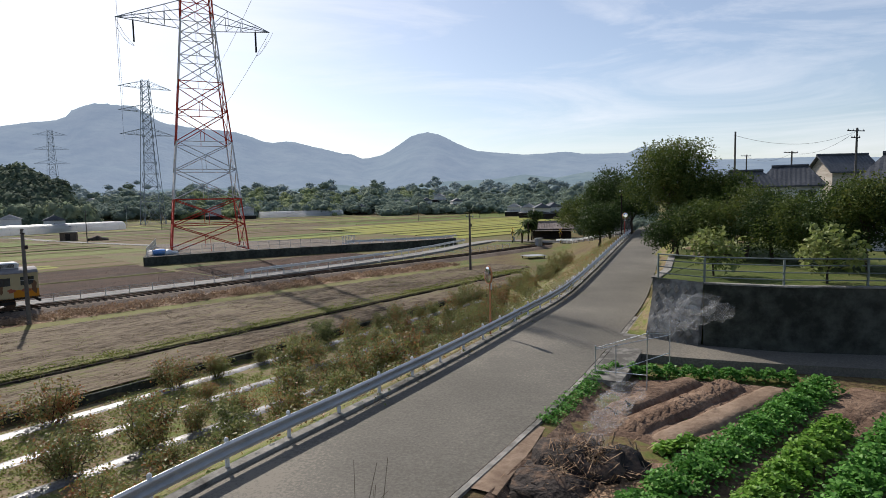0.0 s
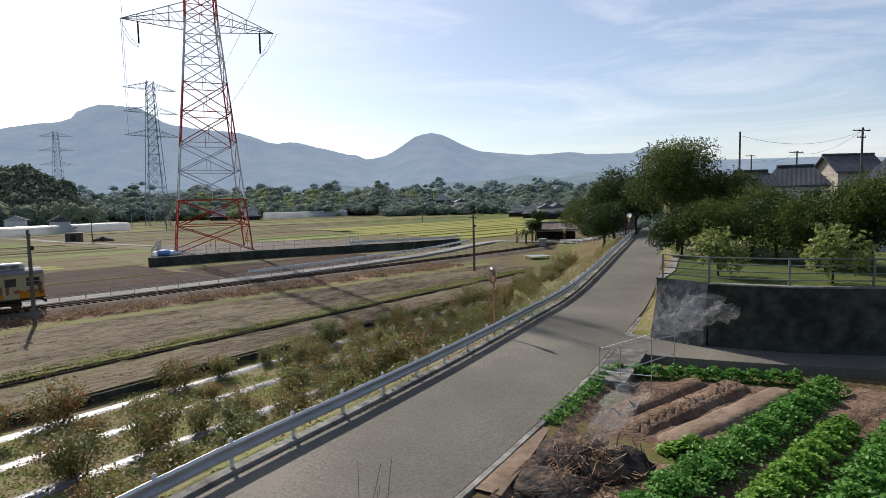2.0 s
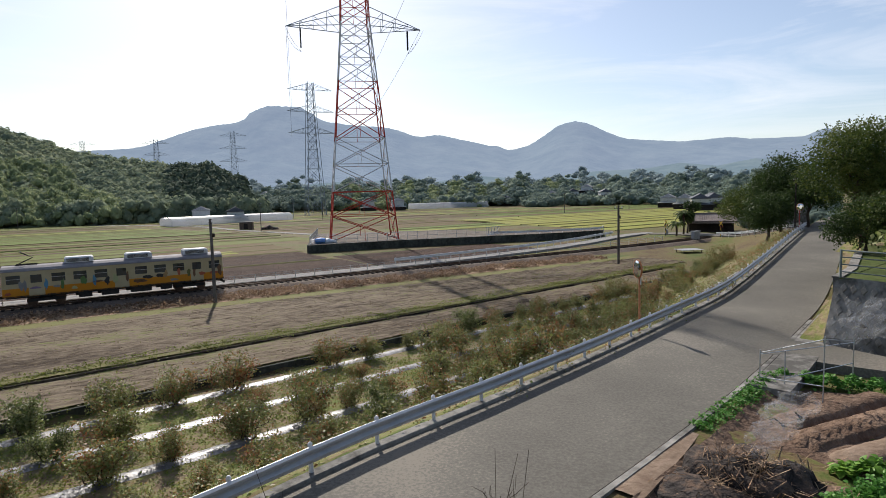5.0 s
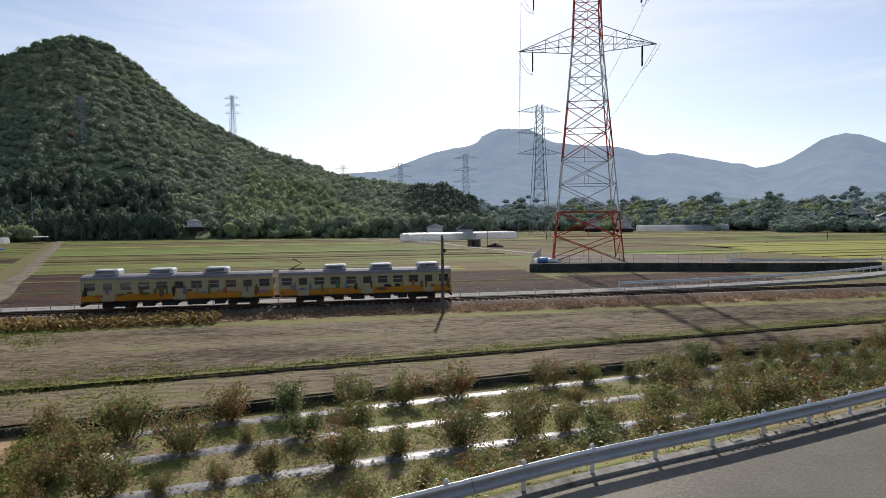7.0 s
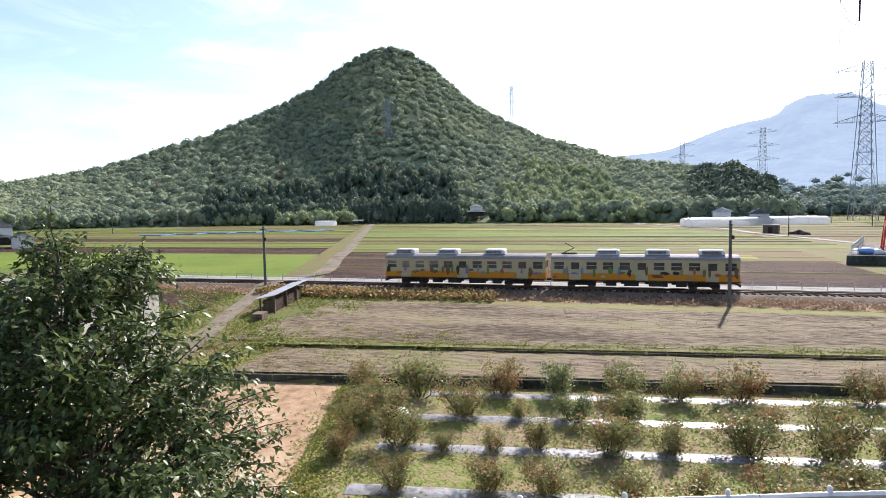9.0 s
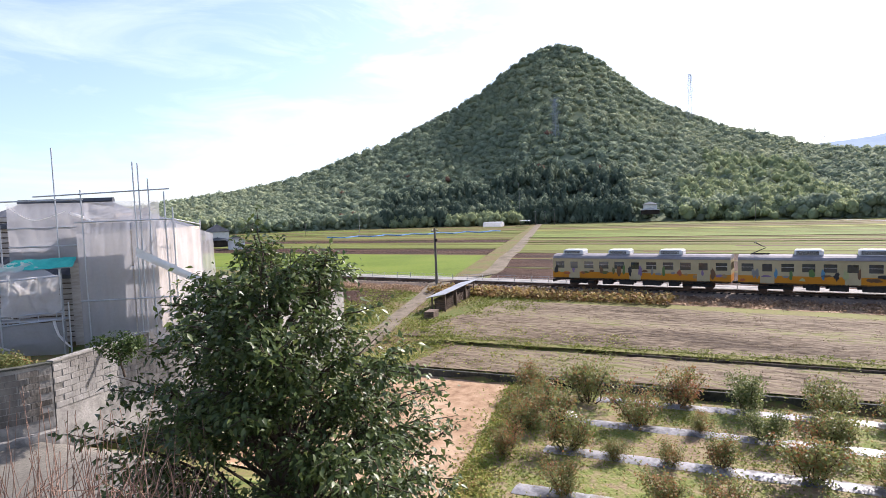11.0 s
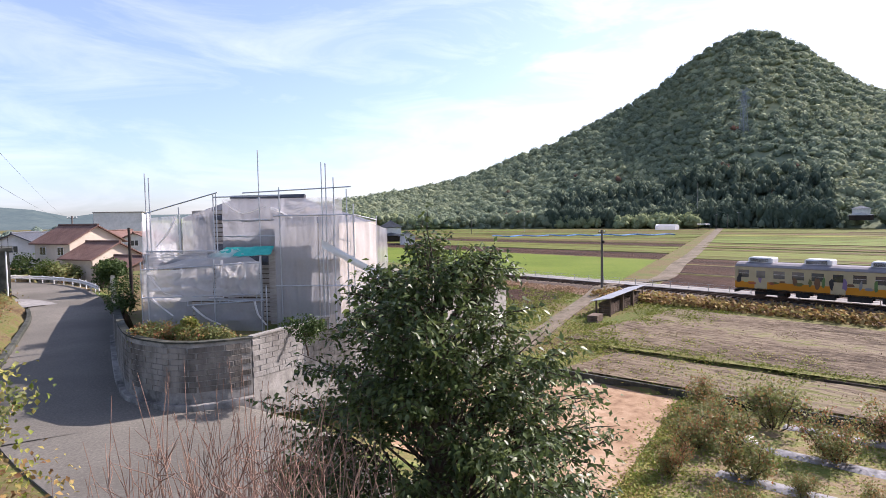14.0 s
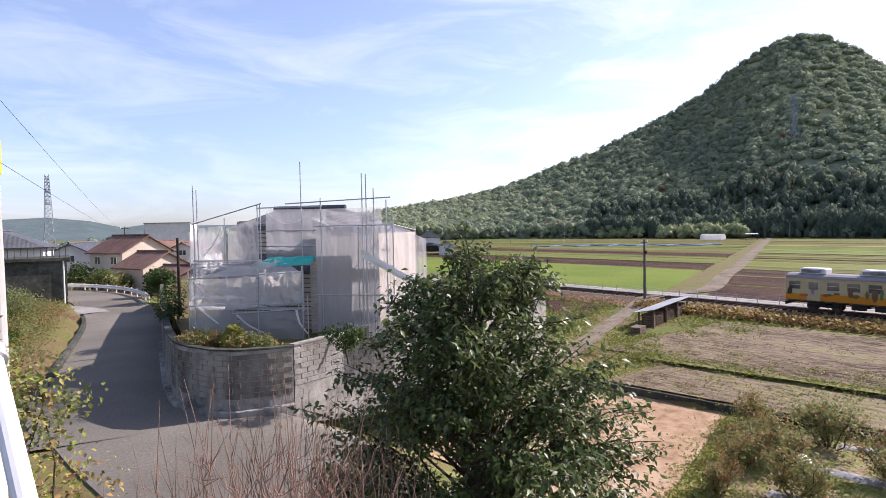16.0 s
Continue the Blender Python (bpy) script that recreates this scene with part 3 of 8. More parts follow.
def smooth_path(rows, step=1.5):
    """Points along a rounded line through rows of numbers."""
    rows = [np.array(r, float) for r in rows]
    out = []
    for i in range(len(rows) - 1):
        a, b = rows[i], rows[i + 1]
        p, q = rows[max(i - 1, 0)], rows[min(i + 2, len(rows) - 1)]
        k = max(2, int(np.linalg.norm((b - a)[:2]) / step))
        for j in range(k):
            t = j / k
            out.append(0.5 * (2 * a + (b - p) * t + (2 * p - 5 * a + 4 * b - q) * t * t + (3 * a - p - 3 * b + q) * t ** 3))
    out.append(rows[-1])
    return np.array(out)


ROADS = [smooth_path(r) for r in (ROAD, ROAD_L, ROAD_X)]
ROAD_PTS = np.concatenate(ROADS)


def inside(x, y, poly):
    hit, j = False, len(poly) - 1
    for i in range(len(poly)):
        (xi, yi), (xj, yj) = poly[i], poly[j]
        if (yi > y) != (yj > y) and x < (xj - xi) * (y - yi) / (yj - yi) + xi:
            hit = not hit
        j = i
    return hit


TERRACE = [(11.35, 25.35), (14.1, 24.0), (17.7, 23.2), (60, 14), (120, 40), (90, 130), (40, 98), (33, 86), (26.5, 68), (19.5, 49), (14.6, 37), (11.6, 30), (10.0, 27.2)]
YARD = [(-1, 11), (4, 17), (13, 33), (14, 30), (11, 26.5), (18.2, 24.3), (60, 11), (60, -20), (2, -8)]
# the plot of the house under scaffolding, behind its retaining wall
PLOT = [(-20.5, -12.3), (-20.05, -10.3), (-21.0, -9.0), (-26.3, -6.1), (-32.2, -3.1), (-41.0, 0.8), (-50, -2.2), (-62, -12), (-53, -33), (-46.5, -30.6), (-34.2, -22.4), (-22.9, -14.3)]


# low ground between the bank and the lane
NEAR = [(-16, -13), (-13.8, -4), (-10.3, 3), (-6.5, 8.1), (-1, 16), (1, 11), (3, -8), (6, -34), (-40, -48), (-30, -27.5), (-20.5, -17)]


def ground_z(x, y, raised=True):
    s, n = to_sn(x, y)
    if n < berm_1(s):
        z = -0.64
    elif n < berm_2(s):
        z = -0.88
    else:
        z = -1.32
    d = np.hypot(ROAD_PTS[:, 0] - x, ROAD_PTS[:, 1] - y)
    i = int(d.argmin())
    z = max(z, ROAD_PTS[i, 2] - 0.06 - 0.5 * max(0.0, d[i] - ROAD_PTS[i, 3] / 2 - 0.7))
    on_road = d[i] < ROAD_PTS[i, 3] / 2 + 0.5
    if not on_road:
        if raised and inside(x, y, TERRACE):
            return max(z, 4.95)
        if raised and inside(x, y, PLOT):
            return 4.2
        if inside(x, y, YARD):
            z = max(z, 1.86)
        if inside(x, y, NEAR):
            z = max(z, 1.95)
        # the bank on which the camera stands
        z = max(z, 7.2 - 0.78 * max(0.0, math.hypot(x, y) - 0.9))
        # left of the road, beyond the bank
        if y < -14 and x < 5 and (x + 17) * 0.62 - (y + 13) * 0.78 > 2.0:
            z = max(z, 2.6)
    return z


# ---- ground: one sheet to the horizon ----
def axis():
    near = list(np.arange(-72, 72.1, 0.9))
    far, step, x = [], 1.2, 72.0
    while x < 4700:
        step = min(step * 1.22, 500)
        x += step
        far.append(x)
    return np.array([-q for q in reversed(far)] + near + far)


def build_ground():
    ax = axis()
    k = len(ax)
    vs = [(x, y, ground_z(x, y, False) if abs(x) < 140 and abs(y) < 150 else -0.64) for y in ax for x in ax]
    i = np.arange(k - 1)
    a = (i[None, :] + i[:, None] * k).ravel()
    fs = np.stack([a, a + 1, a + 1 + k, a + k], 1)
    ob = from_np("ground", np.array(vs), fs, M_GROUND)
    return tagged(ob, "dry grass and bare earth of a farmed valley", "ground", kind="structure")


build_ground()


def prism(name, label, poly, z0, z1, material, category="ground"):
    """A raised plot with upright sides."""
    k = len(poly)
    g = Geo()
    g.v = [(x, y, z0) for x, y in poly] + [(x, y, z1) for x, y in poly]
    g.f = [tuple(range(k - 1, -1, -1)), tuple(range(k, 2 * k))] + [(i, (i + 1) % k, k + (i + 1) % k, k + i) for i in range(k)]
    area = sum(a[0] * b[1] - b[0] * a[1] for a, b in zip(poly, poly[1:] + poly[:1]))
    if area < 0:
        g.f = [tuple(reversed(q)) for q in g.f]
    return tagged(g.make(name, material), label, category, kind="structure")


prism("terrace", "grassy raised terrace beside the lane", TERRACE, -1.0, 4.95, M_GRASS)
prism("house_plot", "raised earth plot of the house", PLOT, -1.0, 4.2, M_GROUND)


def drape(name, label, s0, s1, n0, n1, material, dz=0.03, ds=2.0, dn=1.5, category="field", z=None, wave=0.0, row=0.0):
    """A sheet on the ground between two lines; n0 and n1 may be functions of s."""
    f0 = n0 if callable(n0) else (lambda s: n0)
    f1 = n1 if callable(n1) else (lambda s: n1)
    ks = max(2, int(abs(s1 - s0) / ds))
    kn = max(2, int(abs(f1((s0 + s1) / 2) - f0((s0 + s1) / 2)) / dn))
    vs = []
    for i in range(ks + 1):
        s = s0 + (s1 - s0) * i / ks
        for j in range(kn + 1):
            n = f0(s) + (f1(s) - f0(s)) * j / kn
            x, y = sn(s, n)
            edge = 0 if 0 < j < kn and 0 < i < ks else 1
            w = wave * noise.noise((x * 0.6, y * 0.6, 0.0)) * (1 - edge)
            if row:
                w += (0.035 * math.sin(2 * math.pi * n / row + 0.8 * noise.noise((s * 0.2, n * 0.2, 5.0))) + 0.05 * noise.noise((s * 0.5, n * 2.4, 2.0)) + 0.05 * noise.noise((s * 1.9, n * 3.0, 2.0))) * (1 - edge)
            vs.append((x, y, (z if z is not None else ground_z(x, y)) + dz + w))
    a = np.array([[i * (kn + 1) + j for j in range(kn)] for i in range(ks)]).ravel()
    fs = np.stack([a, a + kn + 1, a + kn + 2, a + 1], 1)
    ob = from_np(name, np.array(vs), fs, material)
    return tagged(ob, label, category, kind="structure")


# near fields, from the railway down to the orchard
drape("field_1", "bare harvested field with withered stubble", -27, 66, 9.5, lambda s: berm_1(s) - 0.85, M_STUBBLE, 0.10, wave=0.10, dn=0.16, ds=0.5, row=0.72)
drape("field_2", "narrow strip of dug bare earth", -22, 60, lambda s: berm_1(s) + 0.25, lambda s: berm_2(s) - 0.3, M_STUBBLE, 0.09, wave=0.08, dn=0.16, ds=0.5, row=0.72)
drape("verge_1", "dead brown grass on the railway bank", -130, 62, 2.6, 7.0, M_DEAD, 0.06, wave=0.25, dn=0.7, ds=0.9, category="verge")
drape("verge_2", "patchy dry and green grass strip along the field", -23, 66, 7.0, 9.6, M_RIDGE, 0.055, wave=0.10, dn=0.7, category="verge")
drape("verge_3", "green grass ridge between two fields", -24, 62, lambda s: berm_1(s) - 1.75, lambda s: berm_1(s) - 0.05, M_RIDGE, 0.07, wave=0.12, dn=0.6, ds=1.0, category="verge")
drape("orchard_floor", "mown grass and bare earth of the orchard", -14, 60, lambda s: berm_2(s) + 0.3, lambda s: berm_2(s) + 25, M_ORCHARD, 0.02, category="orchard")


def lot(name, label, c00, c10, c11, c01, material, nu=24, nv=24, dz=0.05, wave=0.06, category="lot"):
    """A sheet on the ground between four corners."""
    g = Geo()
    for j in range(nv + 1):
        for i in range(nu + 1):
            p = Vector(c00).lerp(Vector(c10), i / nu).lerp(Vector(c01).lerp(Vector(c11), i / nu), j / nv)
            zz = ground_z(p.x, p.y, False)
            s, n = to_sn(p.x, p.y)
            if name == "sand_lot" and n < berm_2(s) + 0.8:
                zz = min(zz, -1.32)
            g.v.append((p.x, p.y, zz + dz + wave * noise.noise((p.x * 0.5, p.y * 0.5, 3.0))))
    for j in range(nv):
        for i in range(nu):
            q = j * (nu + 1) + i
            g.f.append((q, q + nu + 1, q + nu + 2, q + 1))
    return tagged(g.make(name, material, smooth=True), label, category, kind="structure")


lot("sand_lot", "bare sandy lot with wheel marks", (-40.5, 1.9), (-33.2, 11.0), (-17.4, 2.6), (-24.3, -5.6), M_SAND, wave=0.025, dz=0.08)
lot("pavement", "worn grey paving between the lane and the block wall", (-20.3, -9.4), (-21.4, -6.7), (-16.4, -3.4), (-15.4, -8.0), M_ASPHALT, wave=0.02, dz=0.03, category="pavement")


def lot_edge(x, y):
    """Distance from the edge of the sandy lot, growing into the orchard."""
    return (x + 33.2) * 0.467 + (y - 11.0) * 0.885 + 0.5 * noise.noise((x * 0.5, y * 0.5, 8.0))


lot("field_40", "dark bare soil patch beside the farm path", (-60, 0.6), (-61, 6.3), (-71, 10.3), (-76, 0.5), M_EARTH, category="field")


# far fields beyond the railway, in strips
def farm_track(n):
    return -38 + 0.385 * n


def lane_7(n):
    return float(np.interp(n, [-310, -187, -136, -97, -82], [-11, 20, 36, 46, 47]))


def patch(name, label, n0, n1, left, right, material, dz):
    """A flat field between two lines across the railway's way; left and right are functions of n."""
    g = Geo()
    k = max(2, int(abs(n1 - n0) / 6))
    for i in range(k + 1):
        n = n0 + (n1 - n0) * i / k
        a, b = left(n), right(n)
        for j in range(9):
            g.v.append((*sn(a + (b - a) * j / 8, n + 0.35 * noise.noise((j * 1.7, n0, 0.5))), -0.64 + dz))
    for i in range(k):
        for j in range(8):
            p = i * 9 + j
            g.f.append((p, p + 9, p + 10, p + 1) if n1 > n0 else (p, p + 1, p + 10, p + 9))
    return tagged(g.make(name, material), label, "field", kind="structure")


def flat(v):
    return lambda n: v


right_of, left_of = (lambda n: farm_track(n) + 3.0), (lambda n: farm_track(n) - 3.0)
before_7, after_7 = (lambda n: lane_7(n) - 2.2), (lambda n: lane_7(n) + 2.2)
FIELDS = [
    ("freshly ploughed dark brown field", -7.0, -22.0, right_of, flat(34), M_EARTH), ("freshly ploughed dark brown field", -22.2, -38.5, right_of, flat(33), M_EARTH),
    ("ploughed dark brown field", -38.7, -52, right_of, flat(3), M_EARTH), ("straw field with dry tall weeds", -39.5, -67, flat(7.5), flat(34), M_TAN),
    ("late rice field", -52.3, -67, right_of, flat(7), M_YELLOW), ("late rice field", -67.5, -88, right_of, flat(46), M_YELLOW), ("late rice field", -88.6, -107, right_of, before_7, M_YELLOW),
    ("pale straw strip", -107.5, -113, right_of, before_7, M_TAN), ("green aftermath field", -113.5, -150, right_of, before_7, M_LIMEDULL), ("green aftermath field", -150.6, -184, right_of, before_7, M_LIMEDULL),
    ("pale straw field", -184.6, -205, right_of, before_7, M_TAN), ("late rice field", -205.6, -262, right_of, before_7, M_YELLOW), ("pale straw field", -262.5, -300, right_of, before_7, M_TAN),
    ("ploughed dark field beside the pylon plot", -8.5, -26, flat(34.4), flat(66), M_EARTH),
    ("bright green young crop", -7.0, -45.5, flat(-150), left_of, M_LIME), ("dark ploughed strip", -46, -63, flat(-190), left_of, M_EARTH), ("late rice field", -63.5, -88, flat(-210), left_of, M_YELLOW),
    ("dark ploughed strip", -88.5, -104, flat(-230), left_of, M_EARTH), ("pale straw strip", -104.5, -117, flat(-250), left_of, M_TAN), ("late rice field", -117.5, -158, flat(-300), left_of, M_YELLOW),
    ("green aftermath field", -158.5, -222, flat(-330), left_of, M_LIMEDULL), ("pale straw field", -222.5, -300, flat(-360), left_of, M_TAN),
    ("straw field beyond the farm track", -92, -140, after_7, flat(118), M_TAN), ("late rice field", -140.5, -186, after_7, flat(150), M_TAN2), ("green strip", -70, -91, flat(74), flat(112), M_LIMEDULL),
    ("yellow rice field", -32, -120, lambda n: 104 - n * 0.1, lambda n: 150 - n * 0.9, M_RICE), ("green field", -120.5, -190, lambda n: 150, lambda n: 330, M_LIMEDULL),
    ("straw field", -186.5, -250, after_7, flat(240), M_TAN), ("brown field", -250.5, -300, after_7, flat(300), M_TAN2), ("pale straw field", -300.5, -420, flat(-20), flat(420), M_TAN),
]
for i, (lab, n0, n1, fa, fb, mm) in enumerate(FIELDS):
    patch(f"field_{i + 3}", lab, n0, n1, fa, fb, mm, 0.03 + 0.002 * (i % 3))
# strips of other growth within the larger fields
r_f, count = random.Random(17), 60
for lab, n0, n1, fa, fb, mm in FIELDS:
    if mm in (M_EARTH, M_LIME, M_RICE):
        continue
    n, end = abs(n0) + r_f.uniform(2, 6), abs(n1) - 2
    while n < end - 3:
        w = r_f.uniform(2.0, 7.0) * (1.0 if n < 150 else 2.0)
        u0 = r_f.choice((0.0, 0.0, r_f.uniform(0.1, 0.5)))
        u1 = r_f.choice((1.0, 1.0, r_f.uniform(0.55, 0.9)))
        kind_m, kind_l = r_f.choice(((M_TAN, "pale straw strip"), (M_TAN2, "bare brown strip"), (M_YELLOW, "late rice strip"), (M_LIMEDULL, "green strip"), (M_TAN, "mown straw strip"), (M_RICE, "yellow rice strip")))
        if kind_m is not mm:
            patch(f"field_{count}", kind_l, -n, -min(n + w, end), lambda q, fa=fa, fb=fb, u=u0: fa(q) + (fb(q) - fa(q)) * u, lambda q, fa=fa, fb=fb, u=u1: fa(q) + (fb(q) - fa(q)) * u, kind_m, 0.06 + 0.003 * (count % 3))
            count += 1
        n += w + r_f.uniform(3, 12)


def strip(name, label, path, material, across=0.0, dz=0.0, category="road", cross=None):
    """A paved strip along rows of x, y, z, width."""
    g = Geo()
    k = 4
    for i, (x, y, z, w) in enumerate(path):
        a, b = path[max(i - 1, 0)], path[min(i + 1, len(path) - 1)]
        way = Vector((b[0] - a[0], b[1] - a[1])).normalized()
        right = Vector((way.y, -way.x))
        for j in range(k + 1):
            o = (j / k - 0.5) * w + across
            g.v.append((x + right.x * o, y + right.y * o, z + dz + 0.04 * (1 - (2 * j / k - 1) ** 2)))
    n = len(path)
    for i in range(n - 1):
        for j in range(k):
            p = i * (k + 1) + j
            g.f.append((p, p + 1, p + k + 2, p + k + 1))
    # sides of the slab
    m0 = len(g.v)
    for i in range(n):
        for q in (i * (k + 1), i * (k + 1) + k):
            g.v.append((g.v[q][0], g.v[q][1], g.v[q][2] - 0.5))
    for i in range(n - 1):
        g.f.append((i * (k + 1), (i + 1) * (k + 1), m0 + 2 * i + 2, m0 + 2 * i))
        g.f.append(((i + 1) * (k + 1) + k, i * (k + 1) + k, m0 + 2 * i + 1, m0 + 2 * i + 3))
    return tagged(g.make(name, material), label, category, kind="structure")


strip("road_1", "grey asphalt lane curving uphill", ROADS[0], M_ASPHALT)
strip("road_2", "grey asphalt lane leading to houses", ROADS[1], M_ASPHALT, dz=0.006)
strip("road_3", "asphalt lane down to the level crossing", ROADS[2], M_ASPHALT, dz=0.004)
# path between the yard and the terrace wall
strip("road_4", "narrow asphalt path below the terrace wall", smooth_path([(6.5, 27.6, 2.2, 3.6), (9.5, 25.4, 2.2, 3.4), (14, 23.6, 2.2, 3.2), (19, 22.0, 2.2, 3.0), (40, 15.5, 2.2, 3.0)]), M_ASPHALT, dz=0.003)
# service lane beyond the track
strip("road_5", "pale concrete service lane along the railway", [(*sn(s, float(np.interp(s, [-140, 30, 45, 55, 65, 78, 88, 97, 104], [-5, -5, -6.0, -7.4, -8.8, -12.3, -16.2, -18.5, -19]))), -0.33, 3.0) for s in range(-140, 104, 3)], M_LANE)
strip("road_6", "stony farm track across the fields", smooth_path([(*sn(-44.5, -3.6), -0.36, 2.6), (-83.5, 24.2, -0.5, 2.6), (-110, 35.5, -0.55, 2.6), (-137, 47.5, -0.55, 2.7), (-215, 80, -0.55, 3.0), (-345, 134, -0.55, 3.4)], 6), M_TRACK)
strip("road_7", "pale farm track across the fields", smooth_path([(-70, 141, -0.56, 2.6), (-112, 168, -0.56, 2.6), (-150, 196, -0.56, 2.8), (-243, 234, -0.56, 3.0), (-330, 300, -0.56, 3.2)], 8), M_LANE)
strip("road_8", "stony path from the lot to the farm crossing", smooth_path([(-41.0, 1.4, -0.85, 1.7), (-44, 3.2, -0.62, 1.7), (-49.5, 5.4, -0.58, 1.6), (-55.6, 7.6, -0.56, 1.6), (-66, 11.6, -0.5, 1.7), (-72, 14.2, -0.2, 2.3), (-75, 16.4, -0.1, 2.4)]), M_TRACK, dz=0.05)
# grassy ridges between the far fields
gr = thing("field_ridges", (0, 0, 0), 0, "low grassy ridges between the far fields", "ridge", kind="structure")
rd = random.Random(3)
for lab, n0, n1, fa, fb, mm in FIELDS:
    lines = [n0]
    step = {M_EARTH: 60.0, M_LIME: 90.0}.get(mm, 11.0)
    k = int(abs(n1 - n0) / step)
    lines += [n0 + (n1 - n0) * (i + rd.uniform(-0.2, 0.2)) / (k + 1) for i in range(1, k + 1)]
    for n in lines:
        a, b = fa(n), fb(n)
        w, h = rd.uniform(0.3, 0.6), rd.uniform(0.06, 0.20)
        pts = [(*sn(a + (b - a) * i / 14, n + 0.4 * noise.noise((i * 0.6, n, 0.1))), -0.62) for i in range(15)]
        Geo().sweep(pts, [(-w, 0), (-w * 0.4, h), (w * 0.4, h), (w, 0)], closed=True).make("ridge", M_RIDGE, gr)

# low concrete walls that hold the steps between fields
def low_wall(name, label, line, z0, z1, thick, material, category="wall"):
    g = Geo()
    g.sweep([(x, y, 0) for x, y in line], [(-thick / 2, z0), (thick / 2, z0), (thick / 2, z1 - 0.02), (thick / 2 - 0.02, z1), (-thick / 2 + 0.02, z1), (-thick / 2, z1 - 0.02)])
    return tagged(g.make(name, material), label, category, kind="structure")


# earth step whose shaded face is given by its dark colour
low_wall("wall_1", "dark earth edge between two fields", [sn(s, berm_1(s) + 0.08) for s in range(-10, 62, 3)], -1.3, -0.66, 0.18, M_STEP)
# the dark concrete colour stands in for the shadow line along this wall
low_wall("wall_2", "low weathered concrete wall along the orchard, shade in its colour", [sn(s, berm_2(s) + 0.08) for s in range(-34, 58, 3)], -1.7, -0.82, 0.18, M_CONC_DK)

# ---- railway ----
track = thing("railway_track", (0, 0, 0), label="single railway track on rusty stone ballast", category="railway", kind="structure")
line = [(*sn(s, bend(s)), 0.0) for s in range(-150, 150, 3)]
Geo().sweep(line, [(-2.6, -0.72), (-1.6, -0.24), (1.6, -0.24), (2.9, -0.72)]).make("ballast", M_BALLAST, track)
for off in (-0.53, 0.53):
    Geo().sweep(line, [(off - 0.06, -0.15), (off + 0.06, -0.15), (off + 0.02, -0.11), (off + 0.036, -0.03), (off + 0.03, 0), (off - 0.03, 0), (off - 0.036, -0.03), (off - 0.02, -0.11)]).make("rail", M_RAIL, track)
g = Geo()
for i in range(430):
    s = -147 + i * 0.68
    x, y = sn(s, bend(s))
    g.box((x, y, -0.2), (0.22, 2.0, 0.14), RAIL_RZ)
tagged(g.make("sleepers", M_DARK, track), kind="stuff")

# ---- far mountains, hill and woods ----
def polar(az, r):
    a = radians(az)
    return -math.sin(a) * r, math.cos(a) * r


def ridge(name, label, profile, r_top, depth, material, seed, rough=0.10):
    """A range of hills: rows of azimuth and elevation give its skyline as seen from the valley."""
    profile = sorted(profile)
    az = np.array([p[0] for p in profile])
    el = np.array([p[1] for p in profile])
    k, m = 520, 26
    vs = []
    for i in range(k + 1):
        a = az[0] + (az[-1] - az[0]) * i / k
        top = EYE + math.tan(radians(float(np.interp(a, az, el)))) * r_top
        for j in range(m + 1):
            t = j / m
            r = r_top - depth * (1 - t) if t < 1 else r_top + depth * 0.4
            x, y = polar(a, r)
            w = noise.fractal((x * 0.0022 * 3500 / r_top, y * 0.0022 * 3500 / r_top, seed), 1.0, 2.0, 6) * rough
            q = t / ((m - 1) / m) if t < 1 else 0.5
            h = q ** 1.25 * (1 + w * (1 - q) * 4) if t < 1 else 0.5
            fine = noise.noise((a * 7.0, seed, 0.3)) * 0.008 if j == m - 1 else 0
            vs.append((x, y, -2 + (top + 2) * (h + fine)))
    i, j = np.meshgrid(np.arange(k), np.arange(m), indexing="ij")
    a0 = (i * (m + 1) + j).ravel()
    ob = from_np(name, np.array(vs), np.stack([a0, a0 + m + 1, a0 + m + 2, a0 + 1], 1), material, smooth=True)
    return tagged(ob, label, "mountain", kind="structure")


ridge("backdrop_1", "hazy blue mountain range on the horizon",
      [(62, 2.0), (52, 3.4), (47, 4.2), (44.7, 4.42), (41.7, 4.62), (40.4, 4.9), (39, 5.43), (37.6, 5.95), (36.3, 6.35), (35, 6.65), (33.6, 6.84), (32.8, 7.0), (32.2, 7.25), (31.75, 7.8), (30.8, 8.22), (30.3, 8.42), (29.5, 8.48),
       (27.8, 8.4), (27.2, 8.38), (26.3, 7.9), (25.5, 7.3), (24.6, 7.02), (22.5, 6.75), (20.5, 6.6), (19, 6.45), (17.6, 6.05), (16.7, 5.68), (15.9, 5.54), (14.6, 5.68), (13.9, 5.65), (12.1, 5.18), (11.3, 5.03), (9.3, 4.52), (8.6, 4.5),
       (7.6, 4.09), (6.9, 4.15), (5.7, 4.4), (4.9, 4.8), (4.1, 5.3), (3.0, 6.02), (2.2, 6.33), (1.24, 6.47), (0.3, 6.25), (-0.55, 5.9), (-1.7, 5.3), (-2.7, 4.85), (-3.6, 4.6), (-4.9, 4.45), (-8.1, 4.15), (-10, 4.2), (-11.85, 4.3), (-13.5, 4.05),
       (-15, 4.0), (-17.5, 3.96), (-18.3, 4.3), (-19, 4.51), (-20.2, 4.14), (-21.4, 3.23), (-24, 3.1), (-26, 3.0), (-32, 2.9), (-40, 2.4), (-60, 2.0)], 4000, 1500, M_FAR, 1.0)
